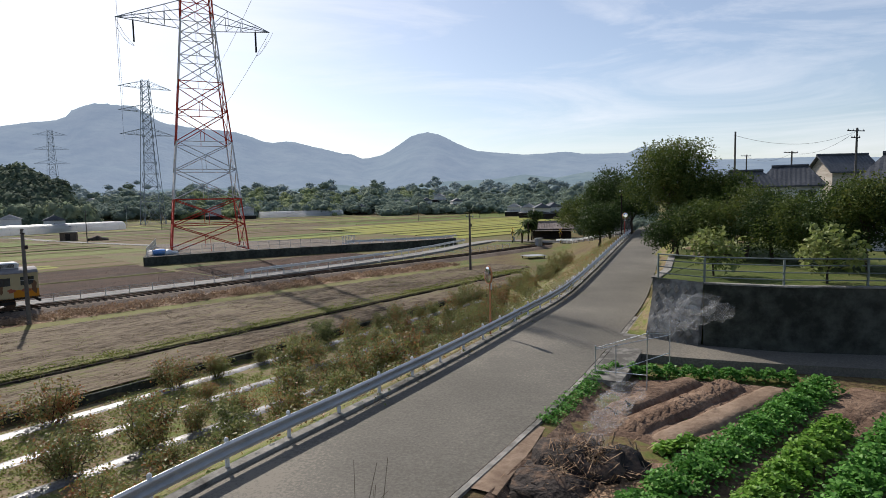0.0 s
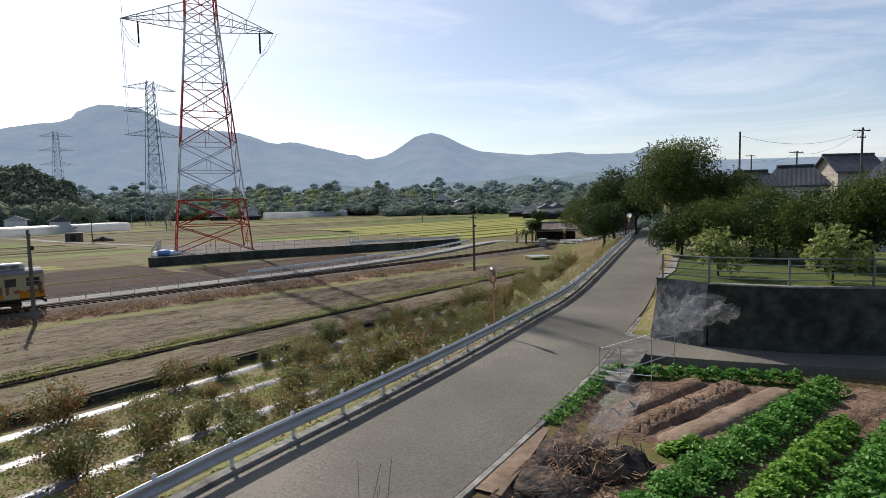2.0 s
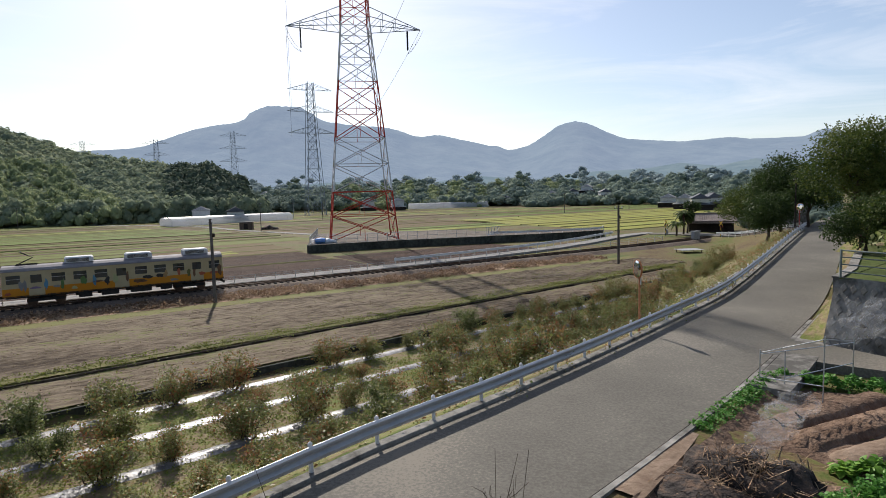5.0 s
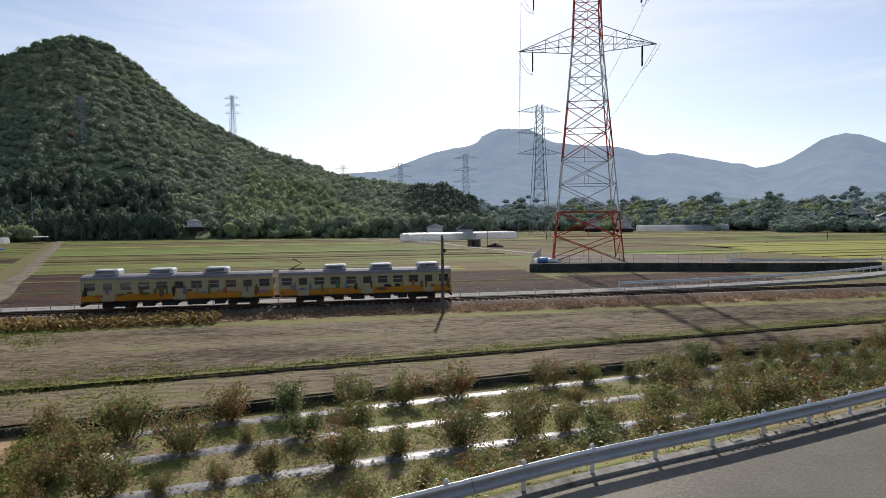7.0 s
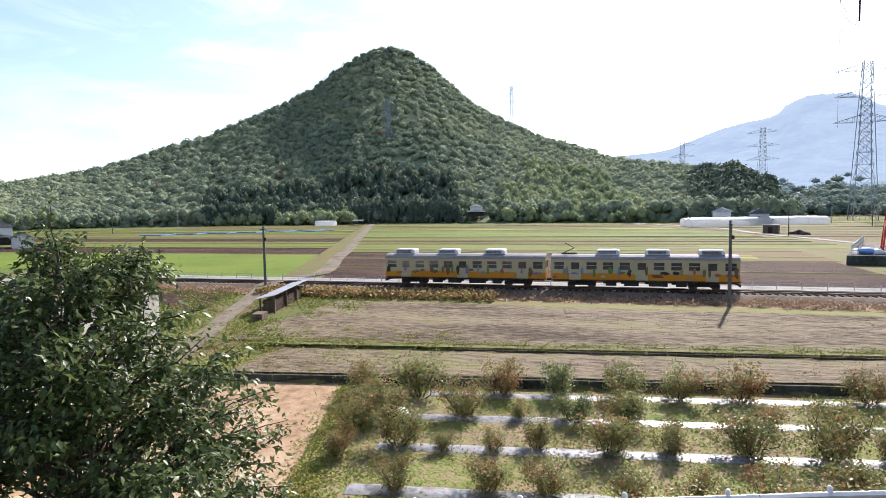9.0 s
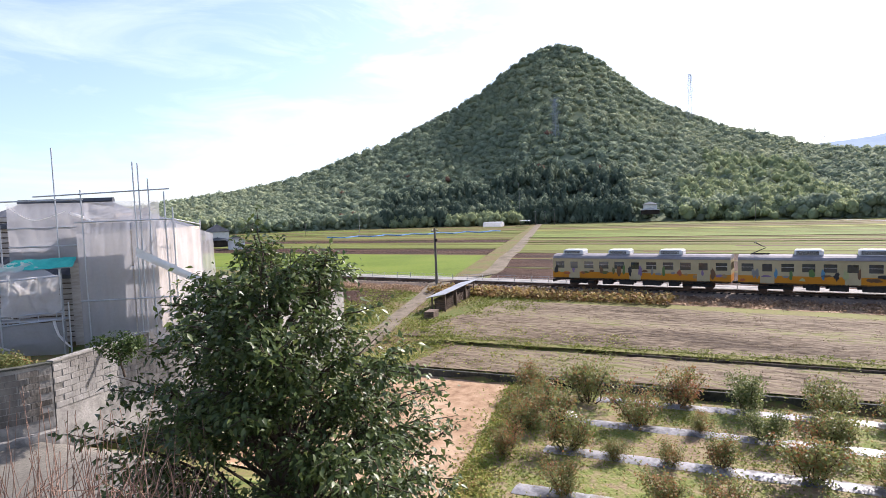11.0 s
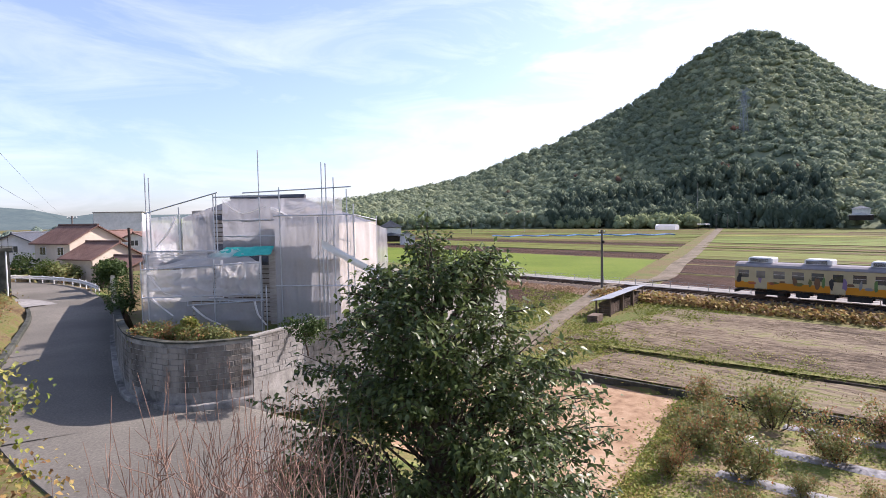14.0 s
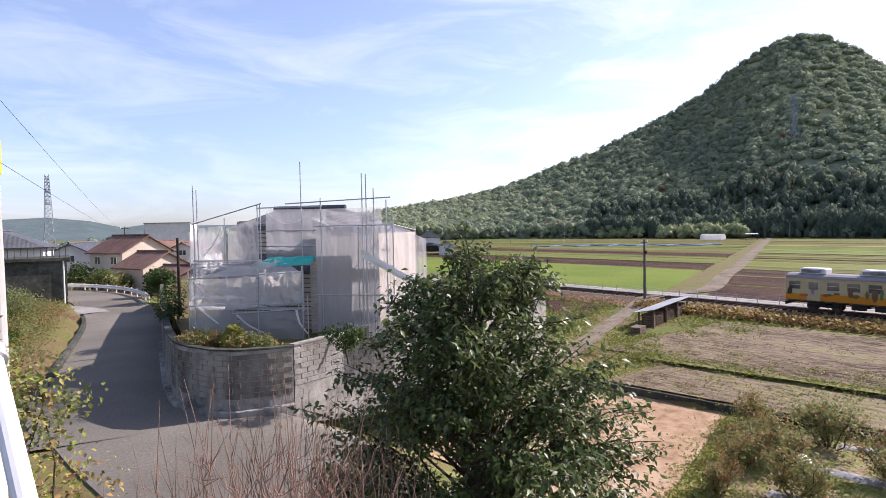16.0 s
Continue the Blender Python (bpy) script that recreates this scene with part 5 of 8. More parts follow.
# ---- guardrails ----
def guardrail(name, label, path, side, step=2.0, reach=None, height=0.78, material=None):
    """A W-beam on round posts, along the edge of a road; side: -1 left, 1 right."""
    pts = []
    for i, (x, y, z, w) in enumerate(path):
        a, b = path[max(i - 1, 0)], path[min(i + 1, len(path) - 1)]
        way = Vector((b[0] - a[0], b[1] - a[1])).normalized()
        o = side * (w / 2 + 0.12)
        pts.append(Vector((x + way.y * o, y - way.x * o, z)))
    root = thing(name, pts[0], 0, label, "guardrail")
    base = pts[0].copy()
    pts = [p - base for p in pts]
    beam = [(-0.02, 0.36), (0.05, 0.43), (0.05, 0.48), (-0.03, 0.55), (-0.03, 0.59), (0.05, 0.66), (0.05, 0.71), (-0.02, 0.76), (-0.035, 0.76), (0.035, 0.70), (0.035, 0.665), (-0.045, 0.6), (-0.045, 0.54), (0.035, 0.475), (0.035, 0.435), (-0.035, 0.36)]
    Geo().sweep(pts, [(-side * a, h) for a, h in beam]).make("beam", material or M_GALV, root, "galvanised corrugated beam")
    d, due, post = 0.0, 0.3, None
    for a, b in zip(pts, pts[1:]):
        seg = (b - a).length
        while due <= d + seg:
            p = a.lerp(b, (due - d) / seg) + Vector((0, 0, 0))
            way = (b - a).normalized()
            q = p + Vector((way.y, -way.x, 0)) * side * 0.11
            if post is None:
                post = Geo().tube([(0, 0, -0.25), (0, 0, 0.80)], 0.057, 10).make("post", M_WHITE, root, "white round post")
                cap = Geo().tube([(0, 0, 0.80), (0, 0, 0.835), (0, 0, 0.85)], 0.06, 10, 0.02).make("cap", M_WHITE, post)
                post.location = q
            else:
                c = copy_thing(post, Matrix.Translation(q))
            due += step
        d += seg
    return root


sec = ROADS[0]
keep = [p for p in sec if p[1] > 3.0 and p[1] < 79]
guardrail("guardrail", "galvanised roadside guardrail on white posts", keep, -1, 2.1)
keep = [p for p in ROADS[2] if 82 <= p[1] < 116]
guardrail("guardrail", "white roadside guardrail down to the crossing", keep, -1, 2.2, material=M_WHITE)
keep = [p for p in ROADS[1] if p[0] < -49 and p[1] > -72]
guardrail("guardrail", "white guardrail round the bend before houses", keep, 1, 2.2, material=M_WHITE)


# kerb below the guardrail
def edge_line(path, side, off):
    out = []
    for i, (x, y, z, w) in enumerate(path):
        a, b = path[max(i - 1, 0)], path[min(i + 1, len(path) - 1)]
        way = Vector((b[0] - a[0], b[1] - a[1])).normalized()
        o = side * (w / 2 + off)
        out.append((x + way.y * o, y - way.x * o, z))
    return out


kl = edge_line([p for p in sec if 2 < p[1] < 79], -1, 0.12)
tagged(Geo().sweep(kl, [(-0.22, -0.4), (0.12, -0.4), (0.12, 0.07), (0.10, 0.10), (-0.20, 0.10), (-0.22, 0.08)]).make("kerb_1", M_CONC), "weathered concrete kerb along the lane", "kerb", kind="structure")


# ---- retaining walls ----
def block_wall(name, label, line, thick=0.25, core_material=M_CONC, coping=M_CONC):
    """A wall of block courses; line: rows of x, y, foot height, top height."""
    root = thing(name, (line[0][0], line[0][1], line[0][2]), 0, label, "wall", kind="structure")
    o = Vector((line[0][0], line[0][1], line[0][2]))
    core = Geo()
    n = len(line)
    for i, (x, y, z0, z1) in enumerate(line):
        a, b = line[max(i - 1, 0)], line[min(i + 1, n - 1)]
        way = Vector((b[0] - a[0], b[1] - a[1])).normalized()
        rt = Vector((way.y, -way.x))
        for q, z in ((-1, z0 - 0.5), (1, z0 - 0.5), (1, z1 - 0.05), (-1, z1 - 0.05)):
            core.v.append((x + rt.x * q * thick / 2 * 0.8 - o.x, y + rt.y * q * thick / 2 * 0.8 - o.y, z - o.z))
    for i in range(n - 1):
        for j in range(4):
            core.f.append((i * 4 + j, i * 4 + (j + 1) % 4, i * 4 + 4 + (j + 1) % 4, i * 4 + 4 + j))
    core.f += [(3, 2, 1, 0), tuple((n - 1) * 4 + j for j in range(4))]
    core.make("core", core_material, root)
    # coping
    g = Geo()
    for i, (x, y, z0, z1) in enumerate(line):
        a, b = line[max(i - 1, 0)], line[min(i + 1, n - 1)]
        way = Vector((b[0] - a[0], b[1] - a[1])).normalized()
        rt = Vector((way.y, -way.x))
        for q, z in ((-1, z1 - 0.06), (1, z1 - 0.06), (1, z1), (-1, z1)):
            g.v.append((x + rt.x * q * (thick / 2 + 0.02) - o.x, y + rt.y * q * (thick / 2 + 0.02) - o.y, z - o.z))
    for i in range(n - 1):
        for j in range(4):
            g.f.append((i * 4 + j, i * 4 + (j + 1) % 4, i * 4 + 4 + (j + 1) % 4, i * 4 + 4 + j))
    g.f += [(3, 2, 1, 0), tuple((n - 1) * 4 + j for j in range(4))]
    g.make("coping", coping, root)
    return root, o


def dense(line, step):
    return [tuple(r) for r in smooth_path(line, step)]


house_wall = dense([(-46.5, -31.0, 2.0, 4.4), (-33.9, -22.6, 2.1, 4.6), (-22.5, -14.7, 2.2, 4.65), (-20.0, -12.2, 2.2, 4.62), (-19.5, -10.2, 2.2, 4.6), (-20.6, -8.6, 2.1, 4.55)], 0.8)
block_wall("wall_3", "curved grey block retaining wall below the house", house_wall, coping=M_CONC_DK)
block_wall("wall_4", "long pale retaining wall beside the sandy lot", [(-20.6, -8.6, 2.1, 4.58), (-26, -5.6, 1.0, 4.75), (-32, -2.6, 0.2, 4.6), (-36, -0.9, -0.3, 4.2), (-41.0, 1.3, -0.7, 3.8)], core_material=M_CONC)
block_wall("wall_5", "pale end of the retaining wall", [(-41.0, 1.3, -0.7, 3.8), (-48, -1.0, -0.7, 3.8), (-56, -5, -0.7, 3.8)], core_material=M_CONC_L)
# shade on the terrace wall's face is put in by the darker concrete
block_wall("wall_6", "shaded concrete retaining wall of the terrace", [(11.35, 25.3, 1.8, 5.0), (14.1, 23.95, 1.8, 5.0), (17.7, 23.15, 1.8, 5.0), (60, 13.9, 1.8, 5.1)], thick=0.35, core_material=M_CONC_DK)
block_wall("wall_7", "concrete retaining wall of the terrace along the lane", [(9.95, 27.25, 1.8, 5.0), (11.55, 30.05, 2.0, 5.0), (14.55, 37.05, 2.1, 5.0)], thick=0.35)
# ---- plants ----
def limb(g, a, b, r0, r1, r, wob=0.12, k=4):
    a, b = Vector(a), Vector(b)
    pts = [a.lerp(b, i / k) + Vector((r.uniform(-1, 1), r.uniform(-1, 1), r.uniform(-0.4, 0.4))) * (b - a).length * wob * (0 if i in (0, k) else 1) for i in range(k + 1)]
    g.tube(pts, r0, 5, r1, cap=False)
    return pts


def orchard_bush(at, seed, green):
    """A blueberry bush: many stems from the ground and small leaves, some turning red."""
    root = thing("orchard_bush", at, 0, "leafy green orchard bush on mulch film" if green else "orchard bush with sparse russet and olive autumn leaves", "bush", "orchard bushes")
    r = random.Random(seed)
    g = Geo()
    tips = []
    for i in range(11):
        a = r.uniform(0, 6.28)
        b = (math.cos(a) * r.uniform(0.3, 1.1), math.sin(a) * r.uniform(0.3, 1.1), r.uniform(0.7, 1.6))
        pts = limb(g, (math.cos(a) * 0.08, math.sin(a) * 0.08, -0.1), b, 0.022, 0.006, r, 0.08)
        tips.append(pts)
        for q in (2, 3):
            e = pts[q] + Vector((r.uniform(-0.4, 0.4), r.uniform(-0.4, 0.4), r.uniform(0.15, 0.5)))
            tips.append(limb(g, pts[q], e, 0.009, 0.004, r, 0.08, 3))
    g.make("wood", M_BARK, root)
    rr = np.random.RandomState(seed)
    n = 3000 if green else 2500
    base = np.array([tuple(t[rr.randint(1, len(t))].lerp(t[rr.randint(1, len(t))], rr.uniform(0, 1))) for t in [tips[rr.randint(0, len(tips))] for _ in range(n)]])
    p = base + rr.normal(0, 0.17 if green else 0.15, (n, 3))
    p[:, 2] = np.maximum(p[:, 2], 0.15)
    m = turns(rr, n, 1.2) * (rr.uniform(0.06, 0.12, n))[:, None, None]
    v, f = scatter(CARD_V, CARD_F, m, p)
    from_np("foliage", v, f, M_LEAF_BUSHG if green else M_LEAF_BUSH, root)
    return root


protos = [orchard_bush((0, 0, 0), 40 + i, i == 5) for i in range(6)]
used = [False] * 6
r_b = random.Random(12)
ROWS_N = [1.6, 5.1, 8.7, 12.6]
CORNER = [(-25.2, 8.7, 1, 1.15), (-27.6, 10.0, 3, 0.9), (-27.6, 13.2, 0, 1.55), (-22.6, 7.0, 2, 0.8)]
spots = [(x, y, i, pose(x, y, ground_z(x, y) + 0.02, 0, 0, 40 * i) @ Matrix.Scale(sc, 4)) for x, y, i, sc in CORNER]
for row, off in enumerate(ROWS_N):
    s = -13.4 + r_b.uniform(0, 1)
    while s < 66:
        n = berm_2(s) + off + r_b.uniform(-0.35, 0.35)
        x, y = sn(s, n)
        z = ground_z(x, y)
        if r_b.random() > 0.10 and z < 0.2:
            i = r_b.choice((0, 1, 2, 3, 4, 0, 1, 2, 3, 4, 5))
            sc = r_b.choice((r_b.uniform(0.6, 0.85), r_b.uniform(0.85, 1.1), r_b.uniform(1.0, 1.3)))
            m = pose(x, y, z + 0.02, 0, 0, r_b.uniform(0, 360)) @ Matrix.Scale(sc * (1.0 if s < -4 else 1.15), 4)
            spots.append((x, y, i, m))
        s += r_b.uniform(1.7, 3.2)
for k, (x, y, i, m) in enumerate(spots):
    if k >= len(CORNER) and (lot_edge(x, y) < 1.2 or min(math.hypot(x - c[0], y - c[1]) for c in CORNER) < 1.6):
        continue
    if not used[i]:
        protos[i].matrix_basis = m
        used[i] = True
    else:
        c = copy_thing(protos[i], pose(0, 0, 0))
        c.matrix_basis = m


def mulch(s0, s1, off, w):
    g = Geo()
    while lot_edge(*sn(s0, berm_2(s0) + off)) < 2.2:
        s0 += 0.4
    k = int((s1 - s0) / 0.4)
    for i in range(k + 1):
        s = s0 + (s1 - s0) * i / k
        n = berm_2(s) + off
        for j in range(7):
            q = (j / 6 - 0.5) * w
            x, y = sn(s, n + q + 0.08 * noise.noise((s * 0.8, off, 0)))
            z = ground_z(x, y) + 0.03 + 0.10 * (1 - (2 * j / 6 - 1) ** 2) + 0.025 * noise.noise((x * 1.6, y * 1.6, off))
            g.v.append((x, y, z))
    for i in range(k):
        for j in range(6):
            p = i * 7 + j
            g.f.append((p, p + 7, p + 8, p + 1))
    return tagged(g.make("mulch_strip", M_MULCH, smooth=True), "crumpled silver-black mulch film along an orchard row", "mulch film", "mulch strips")


for off in ROWS_N:
    mulch(-9.5, 44, off, 0.85)


def tree(at, h, crown_r, leaf_n, leaf, material, seed, label, name="tree", trunk_r=0.22, lumps=9):
    root = thing(name, at, 0, label, "tree")
    r = random.Random(seed)
    g = Geo()
    top = Vector((r.uniform(-0.3, 0.3), r.uniform(-0.3, 0.3), h * 0.55))
    limb(g, (0, 0, -0.3), top, trunk_r, trunk_r * 0.6, r, 0.04)
    blobs = []
    for i in range(lumps):
        a = 2 * math.pi * i / lumps + r.uniform(-0.4, 0.4)
        q = r.uniform(0.25, 0.72) * crown_r
        c = Vector((math.cos(a) * q, math.sin(a) * q, h * r.uniform(0.42, 0.80)))
        limb(g, top * r.uniform(0.5, 1.0), c, trunk_r * 0.45, min(0.03, trunk_r * 0.25), r)
        blobs.append((c, crown_r * r.uniform(0.40, 0.60)))
    blobs.append((Vector((0, 0, h * 0.82)), crown_r * 0.5))
    g.make("trunk", M_BARK, root)
    rr = np.random.RandomState(seed)
    vs, fs, k = [], [], 0
    per = leaf_n // len(blobs)
    for c, q in blobs:
        d = rr.normal(0, 1, (per, 3))
        d /= np.linalg.norm(d, axis=1)[:, None]
        rad = (0.55 + 0.5 * rr.uniform(0, 1, per) ** 0.7) * q
        rad *= 1 + 0.30 * np.sin(d[:, 0] * 5 + seed) * np.sin(d[:, 1] * 6) + 0.18 * np.sin(d[:, 2] * 11 + d[:, 0] * 9)
        p = np.array(tuple(c)) + d * rad[:, None] * np.array((1, 1, 0.85))
        v, f = scatter(CARD_V, CARD_F, turns(rr, per, 1.2) * (leaf * rr.uniform(0.6, 1.3, per))[:, None, None], p)
        vs.append(v)
        fs.append(f + k)
        k += len(v)
    from_np("crown", np.concatenate(vs), np.concatenate(fs), material, root)
    return root


def at_az(az, d, z):
    x, y = polar(az, d)
    return (x, y, z)


tree(at_az(-21.7, 47, 4.9), 7.9, 3.4, 32000, 0.16, M_LEAF_TREE, 1, "broad round evergreen tree beside the lane")
tree(at_az(-25.0, 45, 4.9), 5.6, 2.5, 17000, 0.15, M_LEAF_TREE, 2, "rounded tree with yellowing leaves")
tree(at_az(-16.0, 92, 2.6), 10.5, 4.6, 18000, 0.27, M_LEAF_DARK, 3, "dark evergreen tree behind the lane")
tree(at_az(-15.0, 84, 2.2), 5.4, 3.4, 11000, 0.24, M_LEAF_DARK, 5, "low dark evergreen thicket behind the lane")
tree(at_az(-17.9, 86, 3.0), 8.2, 3.0, 11000, 0.24, M_LEAF_DARK, 6, "dark evergreen tree at the top of the lane")
tree(at_az(-13.6, 118, 0), 9.0, 4.6, 13000, 0.29, M_LEAF_TREE, 4, "bushy tree beside the level crossing")
for i, (az, d, h, w) in enumerate([(-27.5, 40, 4.3, 2.5), (-29.5, 38, 3.7, 2.4), (-31.6, 37, 3.6, 2.5), (-33.8, 36, 3.6, 2.4), (-36.0, 35, 4.4, 2.6), (-38.5, 35, 4.4, 2.6), (-24.2, 40, 3.4, 2.2), (-21.8, 41, 3.0, 2.0)]):
    tree(at_az(az, d, 4.9), h, w, 11000, 0.13, M_LEAF_DARK if i % 2 else M_LEAF_TREE, 20 + i, "dense evergreen shrub on the terrace", "tall_shrub", 0.12, 7)
for i, (az, d, h, w) in enumerate([(-24.9, 30.5, 2.3, 1.25), (-33.4, 29.5, 2.4, 1.45)]):
    tree(at_az(az, d, 4.9), h, w, 700, 0.26, M_LEAF_YOUNG, 40 + i, "young leafy tree on the terrace", "young_tree", 0.06, 6)

# near tree on the bank
def near_tree():
    """A dense bell-shaped crown of drooping, folded leaves on thin shoots."""
    x0, y0 = polar(94.6, 6.0)
    root = thing("bank_tree", (x0, y0, ground_z(x0, y0)), 0, "dense dark glossy-leaved tree on the bank", "tree")
    r = random.Random(5)
    g = Geo()
    z0 = root.matrix_basis.translation.z
    H = 8.55 - z0
    limb(g, (0, 0, -0.3), (0.05, 0, H * 0.55), 0.12, 0.07, r, 0.03)
    limb(g, (0.05, 0, H * 0.55), (0, 0, H * 0.97), 0.07, 0.012, r, 0.03)
    shoots = []

    def reach(d, a):
        return 1.13 * math.sqrt(max(0.02, d)) * (1 + 0.16 * noise.noise((math.cos(a) * 1.6, math.sin(a) * 1.6, d * 1.1)))
    for i in range(360):
        a = r.uniform(0, 6.28)
        d = (H - 0.7) * r.random() ** 0.75
        q = reach(d, a) * r.uniform(0.5, 1.04)
        end = Vector((math.cos(a) * q, math.sin(a) * q, H - d - 0.05))
        st = Vector((0, 0, max(0.4, H - d - 0.35 - q * r.uniform(0.35, 0.75))))
        mid = st.lerp(end, 0.6) + Vector((0, 0, 0.10 * q))
        pts = [st, st.lerp(mid, 0.5), mid, mid.lerp(end, 0.55) + Vector((0, 0, 0.03)), end]
        g.tube(pts, 0.020, 4, 0.004, cap=False)
        shoots.append((pts, 1))
        for j in (2, 3, 4):
            for _ in range(2):
                way = Vector((math.cos(a) + r.uniform(-0.9, 0.9), math.sin(a) + r.uniform(-0.9, 0.9), r.uniform(-0.25, 0.75))).normalized()
                e = pts[j] + way * r.uniform(0.18, 0.42)
                shoots.append((limb(g, pts[j], e, 0.007, 0.003, r, 0.05, 3), 0))
    for i in range(22):
        a, d = r.uniform(0, 6.28), r.uniform(0.0, 1.1)
        q = reach(d, a) * r.uniform(0.3, 0.9)
        b = Vector((math.cos(a) * q, math.sin(a) * q, H - d + r.uniform(0.18, 0.42)))
        shoots.append((limb(g, (b.x * 0.7, b.y * 0.7, b.z - 0.6), b, 0.009, 0.003, r, 0.04, 5), 2))
    g.make("wood", M_BARK, root)
    rr = np.random.RandomState(9)
    P, A = [], []
    for pts, kind in shoots:
        way = (pts[-1] - pts[0]).normalized()
        for _ in range((27, 20, 24)[kind]):
            f = rr.uniform(0.2 if kind != 1 else 0.5, 1.0) * (len(pts) - 1)
            i = min(int(f), len(pts) - 2)
            P.append(tuple(pts[i].lerp(pts[i + 1], f - i) + Vector(rr.normal(0, 0.06 if kind != 2 else 0.02, 3))))
            A.append(tuple(way * 0.5 + Vector((*rr.normal(0, 0.7, 2), rr.normal(-0.40, 0.45)))))
    P, A = np.array(P), np.array(A)
    A /= np.linalg.norm(A, axis=1)[:, None]
    up = np.array((0, 0, 1.0)) + rr.normal(0, 0.45, A.shape)
    side = np.cross(A, up)
    side /= np.linalg.norm(side, axis=1)[:, None]
    m = np.stack([side, A, np.cross(side, A)], 2) * rr.uniform(0.055, 0.095, len(P))[:, None, None]
    v, f = scatter(FOLD_V, FOLD_F, m, P)
    from_np("foliage", v, f, M_LEAF_T, root)


near_tree()


# bare reddish shrub below the camera
def twig_shrub(at, n, h, spread, seed, label, material, leaf=0):
    root = thing("twig_shrub", at, 0, label, "shrub", "bare shrubs")
    r = random.Random(seed)
    g = Geo()
    for i in range(n):
        a = r.uniform(0, 6.28)
        q = r.uniform(0, spread)
        b = (math.cos(a) * q * 1.5, math.sin(a) * q * 1.5, h * r.uniform(0.6, 1.05))
        pts = limb(g, (math.cos(a) * q * 0.6, math.sin(a) * q * 0.6, -0.1), b, 0.0075, 0.002, r, 0.05, 5)
        for j in (2, 2, 3, 3, 4, 4):
            e = pts[j] + Vector((r.uniform(-0.26, 0.26), r.uniform(-0.26, 0.26), r.uniform(0.08, 0.36)))
            limb(g, pts[j], e, 0.004, 0.0015, r, 0.08, 3)
    g.make("wood", material, root)
    return root


for i, (az, d, h, n) in enumerate([(107.5, 4.6, 2.7, 18), (111, 4.0, 2.6, 20), (114, 4.5, 3.0, 22), (117.5, 4.1, 2.7, 20), (121, 4.6, 2.7, 18), (124.5, 4.2, 2.2, 14), (109, 3.4, 2.0, 14), (116, 3.4, 2.1, 14), (128, 4.6, 2.0, 12), (126, 3.5, 2.0, 13), (131, 4.3, 2.1, 14), (134.5, 4.7, 2.0, 12), (138, 4.4, 1.8, 10)]):
    x, y = polar(az, d)
    twig_shrub((x, y, ground_z(x, y)), int(n * 2.2), h + 0.28, 0.55, 60 + i, "leafless shrub with thin reddish twigs", M_TWIG)
for i, (az, d, h, n) in enumerate([(9.5, 4.6, 2.5, 10), (14, 4.8, 2.2, 6), (6.0, 4.5, 2.3, 6), (29, 4.6, 2.5, 3), (22, 5.0, 2.0, 4)]):
    x, y = polar(az, d)
    twig_shrub((x, y, ground_z(x, y)), n, h, 0.35, 80 + i, "sparse dark twigs with few leaves", M_BARK)

# ---- house under scaffolding ----
def cloth(parent, name, corners, material, label, sag=0.10, bulge=0.0, seed=0, nu=44, nv=26):
    """A hanging sheet between four corners (low left, low right, high right, high left), creased and sagging."""
    a, b, c, d = (Vector(q) for q in corners)
    out = (b - a).cross(d - a).normalized()
    g = Geo()
    for j in range(nv + 1):
        v = j / nv
        for i in range(nu + 1):
            u = i / nu
            p = a.lerp(b, u).lerp(d.lerp(c, u), v)
            k = 2.2 if name in ("film", "roof_film") else 1.0
            fold = k * (0.07 * (0.5 - abs(noise.noise((u * 5 + seed, v * 0.9, seed)))) + 0.07 * (0.4 - abs(noise.noise((u * 2.2 + v * 1.6, v * 1.8 - u * 1.2 + seed, 1.0)))) + 0.03 * (0.4 - abs(noise.noise((u * 9 - v * 6, v * 5 + u * 3, seed)))))
            p += out * (fold + bulge * math.sin(math.pi * u) * math.sin(math.pi * v))
            if v == 0:
                p.z -= sag * math.sin(math.pi * u) * (0.5 + 0.5 * noise.noise((u * 4, seed, 2)))
            g.v.append(tuple(p))
    for j in range(nv):
        for i in range(nu):
            q = j * (nu + 1) + i
            g.f.append((q, q + 1, q + nu + 2, q + nu + 1))
    return g.make(name, material, parent, label, smooth=True)


def tile_slope(parent, name, eave, top, material, label="", pitch=0.42, amp=0.03, thick=0.14):
    """A slope of tile rows from eave to top lines; both are functions of u in 0..1. One rippled slab."""
    k = max(4, int((Vector(eave(1)) - Vector(eave(0))).length / pitch) * 2)
    g = Geo()
    for i in range(k + 1):
        u = i / k
        a, b = Vector(eave(u)), Vector(top(u))
        up = Vector((0, 0, amp if i % 2 else 0.0))
        g.v += [tuple(a + up), tuple(b + up), tuple(b - Vector((0, 0, thick))), tuple(a - Vector((0, 0, thick)))]
    for i in range(k):
        p, q = i * 4, i * 4 + 4
        for j in range(4):
            g.f.append((p + j, q + j, q + (j + 1) % 4, p + (j + 1) % 4))
    g.f += [(0, 1, 2, 3), (k * 4 + 3, k * 4 + 2, k * 4 + 1, k * 4)]
    return g.make(name, material, parent, label)


